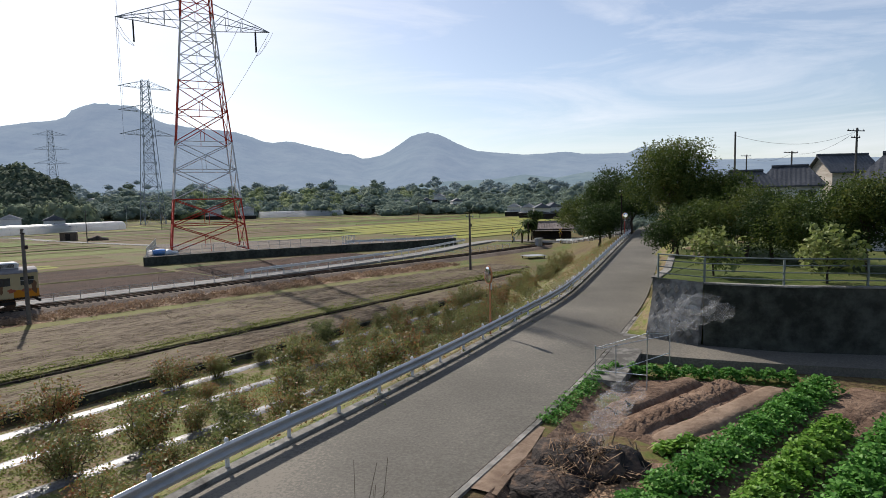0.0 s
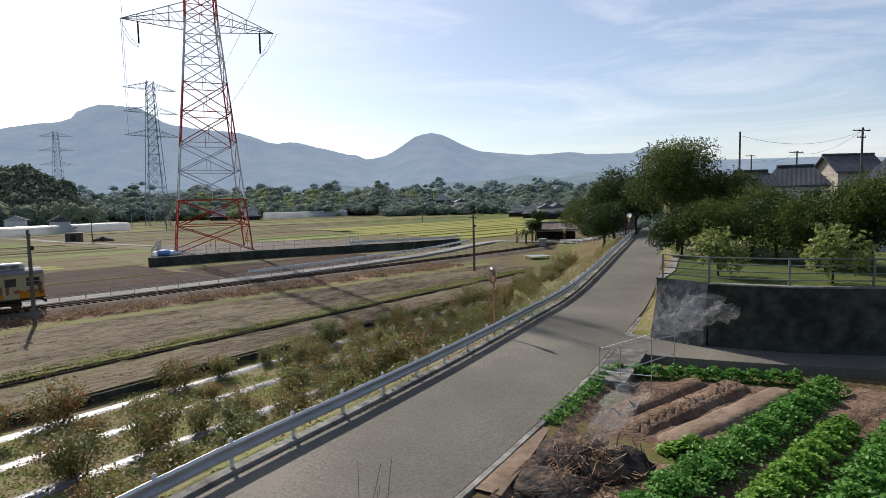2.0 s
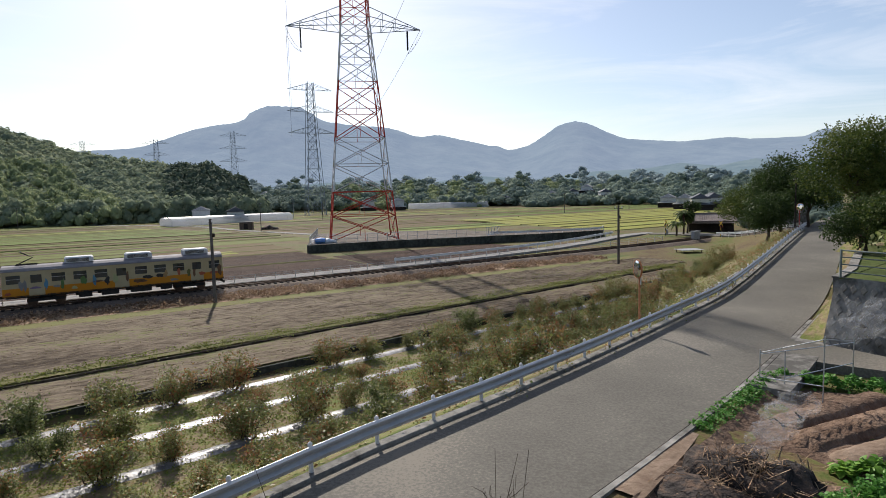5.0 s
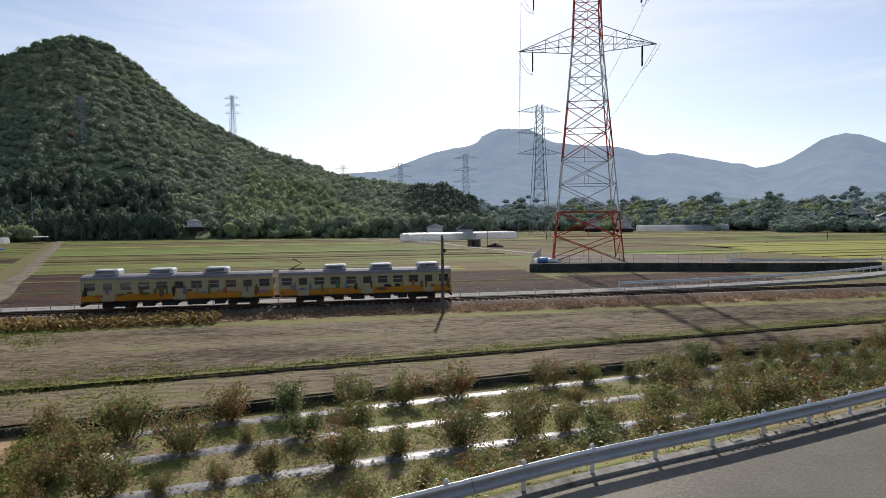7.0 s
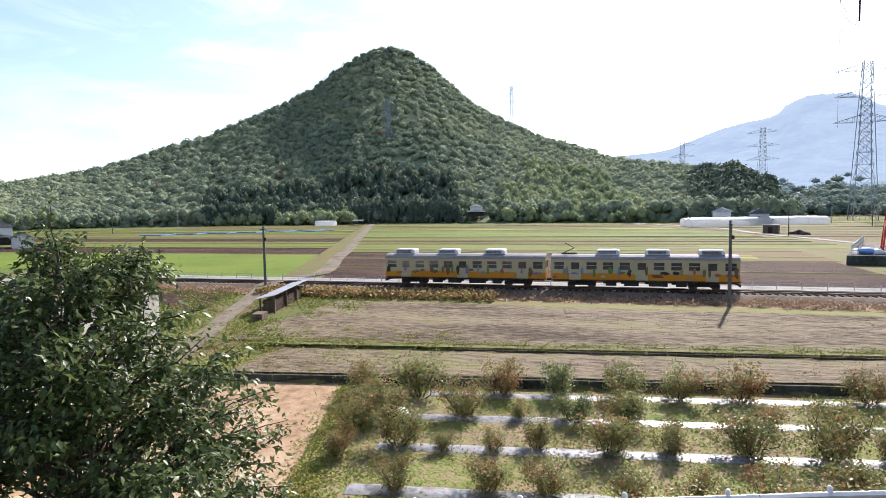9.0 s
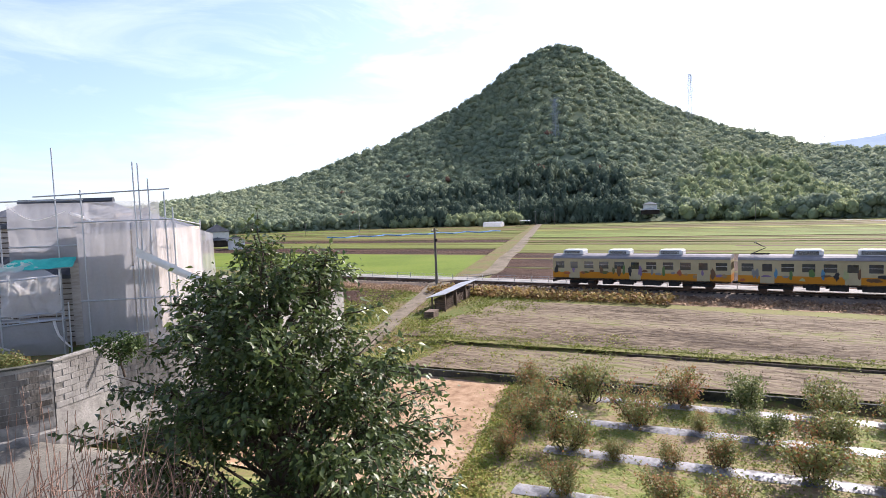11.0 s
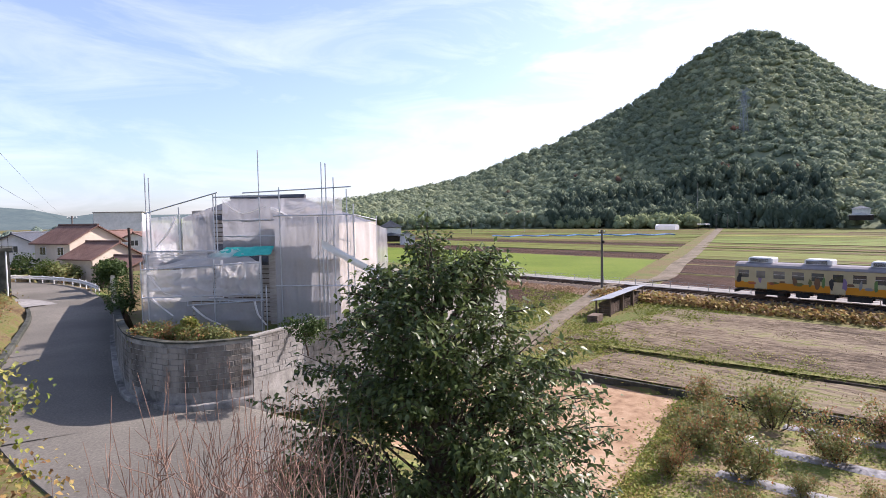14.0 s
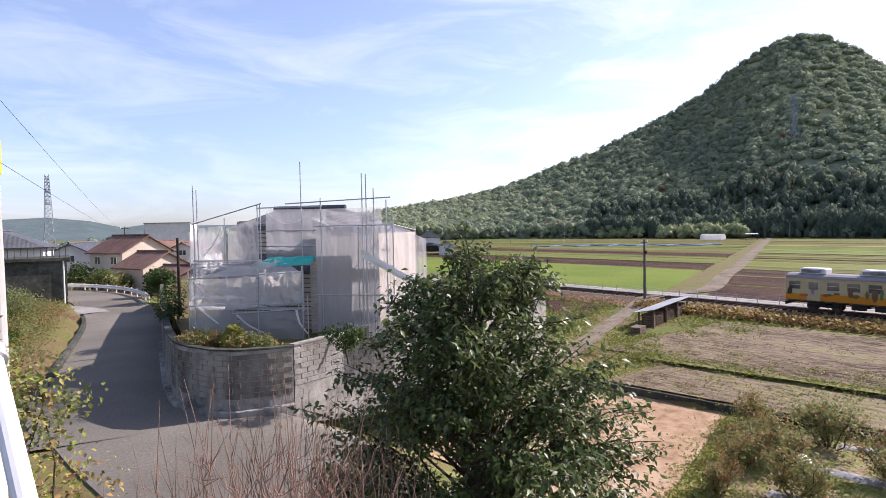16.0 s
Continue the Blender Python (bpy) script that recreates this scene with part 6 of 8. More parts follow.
def hip_roof(parent, x0, x1, y0, y1, z, h, material, ridge=0.35, name="roof", over=0.5):
    """A hipped roof of four tile slopes with a ridge."""
    x0, x1, y0, y1 = x0 - over, x1 + over, y0 - over, y1 + over
    yc = (y0 + y1) / 2
    inset = min((y1 - y0) / 2 * (1 - ridge), (x1 - x0) * 0.45)
    roof = None
    for ye in (y0, y1):
        def eave(u, ye=ye):
            return (x0 + (x1 - x0) * u, ye, z)

        def top(u, ye=ye):
            x = x0 + (x1 - x0) * u
            t = min(1.0, (x - x0) / inset, (x1 - x) / inset)
            return (x, ye + (yc - ye) * t, z + h * t)
        ob = tile_slope(parent if roof is None else roof, name if roof is None else "slope", eave, top, material, "tiled roof slope" if roof is None else "")
        roof = roof or ob
    for xe, sgn in ((x0, 1), (x1, -1)):
        def eave(u, xe=xe):
            return (xe, y0 + (y1 - y0) * u, z)

        def top(u, xe=xe, sgn=sgn):
            t = 1 - abs(2 * u - 1)
            return (xe + sgn * inset * t, y0 + (y1 - y0) * u, z + h * t)
        tile_slope(roof, "slope", eave, top, material)
    Geo().tube([(x0 + inset - 0.1, yc, z + h + 0.08), (x1 - inset + 0.1, yc, z + h + 0.08)], 0.16, 6).make("ridge", material, roof)
    return roof


def scaffold_house():
    ax, ay = polar(120.5, 29.2)
    bx, by = polar(102.9, 25.0)
    rz = math.atan2(by - ay, bx - ax)
    L = math.hypot(bx - ax, by - ay)
    # local: x along the front from its far end, y away from the lane is positive after the turn below
    root = thing("house", (ax, ay, 4.2), rz, "two-storey house wrapped in grey scaffold netting and film", "house")
    D = 7.5
    Geo().box((L * 0.29, 3.3, 1.35), (L * 0.52, 4.6, 2.7)).make("lower_wall", M_TIMBER, root, "dark boarding behind the siding")
    Geo().box((L * 0.75, 3.3, 2.2), (L * 0.35, 6.0, 4.4)).make("tall_wall", M_SIDING, root, "pale plastered wall")
    Geo().box((L * 0.36, 4.6, 3.9), (L * 0.62, 4.0, 2.4)).make("upper_wall", M_TIMBER, root, "dark boarding behind the siding")
    hip_roof(root, L * 0.06, L * 0.66, 2.8, 6.4, 4.75, 0.9, M_TILE, 0.4, "upper_roof")
    hip_roof(root, L * 0.60, L * 0.88, 1.6, 6.0, 4.4, 0.7, M_TILE, 0.4, "side_roof", 0.25)
    hip_roof(root, L * 0.07, L * 0.54, 1.2, 5.2, 2.72, 1.0, M_TILE, 0.5, "lower_roof")
    for i in range(11):
        Geo().box((L * 0.35, 2.55, 2.85 + i * 0.215), (L * 0.62, 0.06, 0.165)).make("siding_board", M_SIDING, root)
    for i in range(12):
        Geo().box((L * 0.29, 0.95, 0.12 + i * 0.215), (L * 0.52, 0.06, 0.165)).make("siding_board", M_SIDING, root)
    # bunched folds of the slack film
    folds = [([(4.0, -1.26, 2.95), (3.96, -1.3, 2.2), (4.03, -1.26, 1.36)], 0.05), ([(0.45, -1.26, 2.6), (1.0, -1.32, 1.95), (1.7, -1.3, 1.5), (4.0, -1.26, 1.38)], 0.045), ([(0.65, -1.26, 1.35), (1.7, -1.28, 0.6)], 0.05),
             ([(2.6, -1.26, 1.0), (3.2, -1.3, 0.55), (3.85, -1.26, 0.25)], 0.05), ([(5.4, -1.26, 1.25), (5.55, -1.3, 0.7), (5.9, -1.26, 0.25)], 0.05), ([(1.45, -0.46, 4.75), (1.1, -0.5, 4.1), (0.5, -0.46, 3.5)], 0.05),
             ([(5.6, 0.1, 5.1), (6.1, -0.1, 4.95), (6.7, -0.16, 4.65)], 0.06), ([(0.4, -1.27, 2.45), (1.2, -1.3, 2.3), (2.2, -1.27, 2.5)], 0.03), ([(4.2, -1.26, 2.7), (4.6, -1.3, 2.35), (5.2, -1.28, 2.3), (5.6, -1.26, 2.7)], 0.03), ([(3.4, 0.12, 5.4), (4.3, 0.1, 4.9), (5.4, 0.12, 5.2)], 0.025)]
    for line_, q in folds:
        Geo().tube(smooth_path(line_, 0.15), q, 6, q * 0.6).make("film_fold", M_FILM_FOLD, root, "bunched fold of white film")
    # film laid over the lower roof, a teal sheet at its top
    cloth(root, "roof_film", [(0.7, -0.9, 2.55), (5.6, -0.75, 2.62), (4.2, -0.2, 3.3), (3.0, -0.2, 3.22)], M_NET_L, "white film over the lower roof", 0.05, 0.08, 3)
    cloth(root, "teal_sheet", [(3.1, -0.55, 3.02), (5.85, -0.55, 3.08), (5.8, -0.1, 3.42), (3.6, -0.1, 3.40)], M_TEAL, "teal plastic sheet", 0.04, 0.05, 4, 10, 4)
    cloth(root, "eave_film", [(8.15, -0.62, 3.40), (10.5, -0.5, 2.15), (10.5, -0.5, 2.42), (8.15, -0.62, 3.75)], M_WHITE, "white film along the sloping eave", 0.05, 0.05, 6, 14, 3)
    nets = [
        ("net", [(0.0, -0.4, 3.25), (1.55, -0.4, 3.25), (1.55, -0.4, 4.85), (0.0, -0.4, 4.75)], M_NET, 0.2, 11),
        ("net", [(1.75, -0.4, 3.15), (3.2, -0.4, 3.15), (3.2, -0.4, 5.15), (1.75, -0.4, 4.75)], M_NET, 0.15, 12),
        ("net", [(3.3, 0.2, 3.25), (6.2, 0.2, 3.25), (6.2, 0.2, 5.5), (3.3, 0.2, 5.55)], M_NET, 0.1, 13),
        ("net", [(6.2, -0.1, 4.7), (8.9, -0.1, 4.7), (8.9, -0.1, 5.5), (6.2, -0.1, 5.5)], M_NET, 0.05, 14),
        ("net", [(6.0, -0.4, 0.0), (7.9, -0.4, 0.0), (7.9, -0.4, 4.75), (6.0, -0.4, 4.75)], M_NET, 0.02, 15),
        ("net", [(7.95, -0.4, 0.0), (9.45, -0.4, 0.0), (9.45, -0.4, 4.75), (7.95, -0.4, 4.75)], M_NET, 0.02, 16),
        ("net", [(9.5, -0.4, 0.0), (10.35, 1.6, 0.0), (10.35, 1.6, 4.1), (9.5, -0.4, 4.6)], M_NET, 0.02, 17),
        ("net", [(9.5, -0.42, 0.0), (11.0, 2.6, 0.0), (11.0, 2.6, 2.2), (9.5, -0.42, 2.6)], M_NET, 0.02, 18),
        ("film", [(0.35, -1.2, 1.45), (3.6, -1.2, 1.35), (3.6, -1.2, 2.65), (0.35, -1.2, 2.5)], M_NET_L, 0.35, 19),
        ("film", [(3.7, -1.2, 1.5), (5.7, -1.2, 1.6), (5.7, -1.2, 2.9), (3.7, -1.2, 2.8)], M_NET_L, 0.3, 20),
        ("net", [(0.3, -1.2, -0.1), (2.6, -1.2, -0.1), (2.6, -1.2, 1.3), (0.3, -1.2, 1.4)], M_NET, 0.1, 21),
        ("net", [(2.7, -1.2, -0.1), (5.8, -1.2, -0.1), (5.8, -1.2, 1.2), (2.7, -1.2, 1.1)], M_NET, 0.1, 22),
        ("net", [(0.0, -0.6, 2.6), (3.0, -0.6, 2.6), (3.0, -0.6, 3.2), (0.0, -0.6, 3.2)], M_NET, 0.05, 23),
        ("net", [(-0.05, 5.0, 0.0), (-0.05, -0.6, 0.0), (-0.05, -0.6, 4.6), (-0.05, 5.0, 4.4)], M_NET, 0.05, 24),
    ]
    for nm, cs, mm, sag, seed in nets:
        cloth(root, nm, cs, mm, "grey see-through scaffold net" if nm == "net" else "slack translucent white film", sag, 0.12 if nm == "film" else 0.03, seed)
    # tubes
    uprights = [(0.1, -0.5, 6.7), (0.28, -0.5, 6.5), (1.65, -0.5, 5.2), (3.25, -0.45, 5.75), (3.38, -0.45, 5.75), (5.08, 0.1, 7.6), (6.25, -0.45, 5.95), (8.14, -0.45, 6.95), (8.32, -0.45, 6.9), (8.65, -0.45, 6.3), (9.2, -0.45, 5.8), (9.48, -0.45, 5.2),
                (0.3, -1.3, 2.9), (0.6, -1.3, 3.2), (3.65, -1.3, 3.0), (5.72, -1.3, 3.1), (5.95, -1.3, 1.9), (10.35, 1.6, 2.9), (9.6, 2.6, 4.7), (-0.05, 5.0, 4.8), (-0.05, 2.2, 4.8)]
    for x, y, h in uprights:
        Geo().tube([(x, y, -0.05), (x, y, h)], 0.027, 8).make("upright", M_GALV, root, "galvanised scaffold tube")
    ledgers = [((0.0, -0.5, 4.95), (3.5, -0.5, 5.8)), ((4.6, -0.45, 5.75), (9.4, -0.45, 5.9)), ((3.25, -0.45, 5.6), (6.3, -0.45, 5.6)), ((0, -0.5, 3.3), (3.3, -0.5, 3.3)), ((6.0, -0.5, 4.75), (9.5, -0.5, 4.75)),
               ((0.3, -1.3, 2.55), (5.75, -1.3, 2.85)), ((0.3, -1.3, 1.35), (5.8, -1.3, 1.55)), ((2.4, -1.3, 1.05), (5.8, -1.3, 1.3)), ((6.0, -0.5, 1.8), (9.5, -0.5, 1.8)), ((0.0, -0.5, 3.0), (5.7, -0.5, 3.1)), ((9.5, -0.45, 4.75), (9.6, 2.6, 4.5)), ((3.3, 0.15, 3.9), (6.2, 0.15, 3.9)), ((3.3, 0.15, 4.6), (6.2, 0.15, 4.6))]
    for a, b in ledgers:
        Geo().tube([a, b], 0.026, 8).make("ledger", M_GALV, root, "galvanised scaffold tube")
    for x0, x1, y, z in ((0, 3.2, -0.2, 3.25), (3.3, 6.2, 0.45, 3.8), (6.1, 9.4, -0.15, 3.0), (6.1, 9.4, -0.15, 1.2), (0.4, 5.7, -0.95, 1.25), (0, 3.2, -0.2, 1.6)):
        Geo().box(((x0 + x1) / 2, y, z), (x1 - x0, 0.42, 0.05)).make("deck_board", M_GALV, root, "steel scaffold deck")
    for i in range(6):
        x = 2.4 + i * 0.62
        Geo().tube([(x, -1.28, 1.05 + i * 0.04), (x + 0.03, -1.28, 1.42 + i * 0.04)], 0.018, 6).make("rung", M_GALV, root)
    return root


scaffold_house()

# blocks of the curved wall below the house: courses proud of the core
def lay_blocks(root_name, line, course, block, z_base, rows, depth, material, reach):
    root = bpy.data.objects[root_name]
    o = root.matrix_basis.translation
    pts = [Vector((p[0], p[1])) for p in line]
    size = {}
    for row in range(rows):
        z = z_base + row * course
        d, due = 0.0, 0.0 if row % 2 else block / 2
        for a, b in zip(pts, pts[1:]):
            seg = (b - a).length
            while due <= d + seg:
                p = a.lerp(b, (due - d) / seg)
                way = (b - a).normalized()
                rt = Vector((-way.y, way.x))
                if reach[0] <= due <= reach[1]:
                    if "m" not in size:
                        size["m"] = Geo().box((0, 0, 0), (block - 0.02, 0.07, course - 0.025), bevel=0.008).make("block", material, root)
                        ob = size["m"]
                    else:
                        ob = size["m"].copy()
                        scene.collection.objects.link(ob)
                    ob.location = (p.x + rt.x * depth - o.x, p.y + rt.y * depth - o.y, z - o.z + 0.12)
                    ob.rotation_euler = (0, 0, math.atan2(way.y, way.x))
                due += block
            d += seg


def length_of(line):
    return sum((Vector(b[:2]) - Vector(a[:2])).length for a, b in zip(line, line[1:]))


tot = length_of(house_wall)
lay_blocks("wall_3", house_wall, 0.2, 0.6, 2.78, 8, -0.085, M_BLOCK, (tot - 19, tot - 0.1))


side_wall = [(-20.6, -8.6), (-26, -5.6), (-32, -2.6), (-36, -0.9)]
lay_blocks("wall_4", side_wall, 0.2, 0.6, 3.0, 8, -0.085, M_BLOCK_L, (0.2, 13.0))
plinth = [(p[0] + 0.0, p[1] + 0.0) for p in house_wall if p[0] > -32]
low_wall("wall_20", "stained concrete footing below the block wall", plinth, 1.6, 2.42, 0.62, M_CONC)

# ---- dwellings ----
def window(parent, x, y, z, w, h, face):
    """A window on a wall; face: 'x-', 'x+', 'y-' or 'y+'."""
    sx, sy = (0.08, w) if face[0] == "x" else (w, 0.08)
    ob = Geo().box((x, y, z), (sx, sy, h)).make("window", M_WHITE, parent, "window with pale frame")
    k = 1 if face[1] == "+" else -1
    ox, oy = (k * 0.035, 0) if face[0] == "x" else (0, k * 0.035)
    for q in (-0.25, 0.25):
        c = (x + ox, y + oy + q * w, z) if face[0] == "x" else (x + ox + q * w, y + oy, z)
        s = (0.03, w * 0.44, h * 0.88) if face[0] == "x" else (w * 0.44, 0.03, h * 0.88)
        Geo().box(c, s).make("pane", M_GLASS, ob)
    return ob


def gable_house(at, rz, w, d, h, rise, wall, roof, label, name="house", wins=2, storeys=2):
    """Ridge along x; gables at both ends."""
    root = thing(name, at, rz, label, "house")
    g = Geo()
    g.v = [(-w / 2, -d / 2, 0), (w / 2, -d / 2, 0), (w / 2, d / 2, 0), (-w / 2, d / 2, 0), (-w / 2, -d / 2, h), (w / 2, -d / 2, h), (w / 2, d / 2, h), (-w / 2, d / 2, h), (-w / 2, 0, h + rise), (w / 2, 0, h + rise)]
    g.f = [(3, 2, 1, 0), (0, 1, 5, 4), (2, 3, 7, 6), (1, 2, 6, 9, 5), (3, 0, 4, 8, 7), (4, 5, 9, 8), (6, 7, 8, 9)]
    g.make("wall", wall, root)
    for sgn in (-1, 1):
        o = 0.5
        y1, z1 = sgn * (d / 2 + o), h - rise * o / (d / 2)

        def eave(u, y1=y1, z1=z1):
            return (-w / 2 - o + (w + 2 * o) * u, y1, z1 + 0.10)

        def top(u):
            return (-w / 2 - o + (w + 2 * o) * u, 0, h + rise + 0.10)
        tile_slope(root, "roof", eave, top, roof, "tiled roof slope")
    Geo().tube([(-w / 2 - 0.5, 0, h + rise + 0.16), (w / 2 + 0.5, 0, h + rise + 0.16)], 0.15, 6).make("ridge", roof, root)
    for st in range(storeys):
        z = 1.5 + st * 2.7
        if z > h:
            break
        for i in range(wins):
            x = -w / 2 + w * (i + 0.5) / wins
            window(root, x, -d / 2 - 0.02, z, 1.3, 1.1, "y-")
            window(root, x, d / 2 + 0.02, z, 1.3, 1.1, "y+")
        window(root, -w / 2 - 0.02, 0, z, 1.2, 1.0, "x-")
        window(root, w / 2 + 0.02, 0, z, 1.2, 1.0, "x+")
    return root


def farmhouse(at, rz, w, d, h, rise, label, wall=M_PLASTER_W, roof=M_TILE, lean=True):
    """A farmhouse with a hipped tile roof and a lower lean-to roof around."""
    root = thing("farmhouse", at, rz, label, "house", "farmhouses")
    Geo().box((0, 0, h / 2), (w, d, h)).make("wall", wall, root)
    hip_roof(root, -w / 2, w / 2, -d / 2, d / 2, h, rise, roof, 0.5)
    if lean:
        Geo().box((0, 0, 1.2), (w + 2.4, d + 2.4, 2.4)).make("ground_floor", M_DARK, root, "dark timber ground floor")
        hip_roof(root, -w / 2 - 1.2, w / 2 + 1.2, -d / 2 - 1.2, d / 2 + 1.2, 2.4, 1.0, roof, 0.7, "lower_roof")
    for x in (-w * 0.28, w * 0.28):
        window(root, x, -d / 2 - 0.02, h - 0.9, 1.6, 1.0, "y-")
    return root


# tan houses past the bend
gable_house(at_az(126.0, 93, 1.0), radians(246), 8.0, 7.0, 5.4, 2.0, M_PLASTER, M_TILE_BR, "cream two-storey house with a brown tile roof")
gable_house(at_az(124.3, 85, 1.0), radians(246), 6.0, 6.4, 3.6, 1.7, M_PLASTER, M_TILE_BR, "lower cream house wing with a brown tile roof", wins=1, storeys=1)
gable_house(at_az(122.2, 78, 1.2), radians(246), 5.5, 4.6, 2.6, 0.9, M_TIMBER, M_TILE_BR, "low brown shed beside cream houses", wins=1, storeys=1)
gable_house(at_az(129.6, 108, 1.0), radians(200), 9.0, 6.5, 4.8, 1.6, M_PLASTER_W, M_TILE, "white house with a grey roof", storeys=2)
farmhouse(at_az(134.6, 84, 2.2), radians(215), 8.5, 8, 5.2, 1.9, "house with a dark tiled hip roof", lean=False)
gable_house(at_az(123.2, 130, 1.0), radians(180), 9.0, 6.5, 4.6, 1.5, M_PLASTER, M_TILE_BR, "cream house among other roofs")
gable_house(at_az(121.0, 118, 1.0), radians(190), 10.0, 7, 4.4, 1.5, M_PLASTER_W, M_TILE_BR, "house with a brown roof behind the scaffold")
gable_house(at_az(127.6, 150, 1.0), radians(190), 12.0, 7, 4.4, 1.5, M_PLASTER_W, M_TILE, "grey-roofed house far down the lane")
# warehouse
wh = thing("warehouse", at_az(122.7, 260, -0.6), radians(205), "large white and blue warehouse", "building")
Geo().box((0, 0, 6.5), (24, 16, 13.0)).make("wall", M_PLASTER_W, wh)
Geo().box((-8, 8.1, 9.0), (7, 0.3, 4.0)).make("blue_panel", M_BLUE_DK, wh, "dark blue panel")
Geo().box((5, 8.1, 10.8), (9, 0.3, 1.0)).make("louvre", M_GLASS, wh)
Geo().box((0, 0, 13.15), (24.6, 16.6, 0.3)).make("roof", M_LANE, wh)

# concrete garage with a railed roof; its shade is put into the dark colour
gx, gy = polar(130.7, 63)
garage = thing("garage", (gx, gy, 2.2), radians(-49.2), "dark weathered concrete garage with a railed flat roof, shade in its colour", "garage")
Geo().box((5.2, -3.0, 2.1), (10.4, 6.0, 4.4)).make("wall", M_CONC_DK, garage)
Geo().box((5.2, -3.0, 4.42), (10.9, 6.5, 0.26)).make("roof_slab", M_CONC_DK, garage)
for i in range(22):
    Geo().box((0.05 + i * 0.47, -0.1, 5.0), (0.04, 0.04, 0.95)).make("baluster", M_DARK, garage)
for y in (-0.1,):
    Geo().box((5.2, y, 5.5), (10.4, 0.07, 0.06)).make("handrail", M_DARK, garage)
Geo().tube([(0.25, 0.09, -0.1), (0.25, 0.09, 4.25)], 0.06, 8).make("downpipe", M_WHITE, garage)

# farmhouses to the side of the hill and across the fields
farmhouse(at_az(99.2, 235, -0.6), radians(190), 11, 8, 5.6, 2.6, "large old farmhouse with a dark tiled roof")
farmhouse(at_az(101.9, 220, -0.6), radians(190), 9, 7, 4.2, 2.0, "old farmhouse with a dark tiled roof")
gable_house(at_az(97.6, 205, -0.6), radians(190), 8, 5, 3.0, 1.3, M_PLASTER_W, M_TILE, "white storehouse with a tiled roof", wins=1, storeys=1)
farmhouse(at_az(36.4, 280, -0.6), radians(125), 9, 7, 5.6, 1.8, "farmhouse with a pale metal roof", roof=M_CONC_L)
farmhouse(at_az(33.5, 275, -0.6), radians(125), 8, 7, 4.8, 2.0, "farmhouse with a dark tiled roof")
farmhouse(at_az(58.6, 341, 3.6), radians(150), 8, 7, 5.4, 1.4, "white house above hedges at the hill foot", roof=M_CONC_L)
farmhouse(at_az(21.2, 410, -0.6), radians(110), 11, 8, 6.4, 1.8, "farm buildings with pale roofs", roof=M_CONC_L)
farmhouse(at_az(18.4, 400, -0.6), radians(110), 14, 8, 6.6, 1.8, "farm buildings with pale roofs", roof=M_CONC_L)
for az, d, w, z, rz, rf in ((1.5, 430, 11, 4, 95, M_TILE), (0.2, 450, 10, 7, 80, M_CONC_L), (-1.4, 420, 9, 3, 100, M_TILE), (-8.4, 300, 12, -0.6, 80, M_CONC_L), (-9.6, 280, 14, -0.6, 85, M_TILE), (-10.6, 300, 9, -0.6, 100, M_TILE), (3.4, 460, 12, 3, 80, M_CONC_L), (7.8, 440, 12, 0, 90, M_TILE), (27.6, 560, 12, 8, 90, M_CONC_L), (30.6, 600, 12, 10, 90, M_CONC_L), (-7.0, 330, 12, -0.6, 80, M_CONC_L)):
    farmhouse(at_az(az, d, z), radians(rz), w, 7, 5.0, 2.0, "village house with a pale roof" if rf is M_CONC_L else "village house with a grey tiled roof", roof=rf)
# tile-roofed houses behind the terrace
gable_house(at_az(-34.2, 85, 4.9), radians(-2), 5.0, 4.6, 6.5, 1.7, M_SIDING, M_TILE, "two-storey house with a high dark tiled roof")
farmhouse(at_az(-30.6, 75, 4.9), radians(-30), 5.6, 5.5, 4.7, 2.1, "house with a low grey tiled roof", lean=False)
farmhouse(at_az(-27.3, 66, 4.9), radians(-10), 4.5, 4.0, 4.6, 1.5, "small house with a grey tiled gable", lean=False)
farmhouse(at_az(-39.2, 50, 4.9), radians(-40), 6.5, 6.0, 4.2, 2.2, "house with a grey tiled roof", lean=False)

# ---- pylon plot ----
PAD = [(33.2, -34.3), (49.7, -32.0), (66, -26.5), (80, -22.3), (91, -20.8), (95, -25.5), (78, -31.5), (73, -52), (46, -66)]
prism("pylon_plot", "raised gravel plot round the pylon", [sn(s, n) for s, n in PAD], -1.0, 0.72, M_GRAVEL)
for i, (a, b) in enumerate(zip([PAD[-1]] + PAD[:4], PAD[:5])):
    low_wall(f"wall_{8 + i}", "dark concrete wall of the pylon plot", [sn(*a), sn(*b)], -1.0, 0.78, 0.3, M_CONC_DK)


def mesh_fence(name, label, line, h, step, category="fence"):
    """Posts and thin rails along a line of x, y, z."""
    root = thing(name, line[0], 0, label, category)
    o = Vector(line[0])
    post, d, due = None, 0.0, 0.0
    for a, b in zip(line, line[1:]):
        a, b = Vector(a), Vector(b)
        seg = (b - a).length
        while due <= d + seg:
            p = a.lerp(b, (due - d) / seg) - o
            if post is None:
                post = Geo().box((0, 0, h / 2), (0.06, 0.06, h)).make("post", M_GALV, root)
                ob = post
            else:
                ob = post.copy()
                scene.collection.objects.link(ob)
            ob.location = p
            due += step
        d += seg
    for z in (0.12, h * 0.5, h - 0.05):
        Geo().tube([Vector(p) - o + Vector((0, 0, z)) for p in line], 0.022, 5).make("rail", M_GALV, root)
    return root


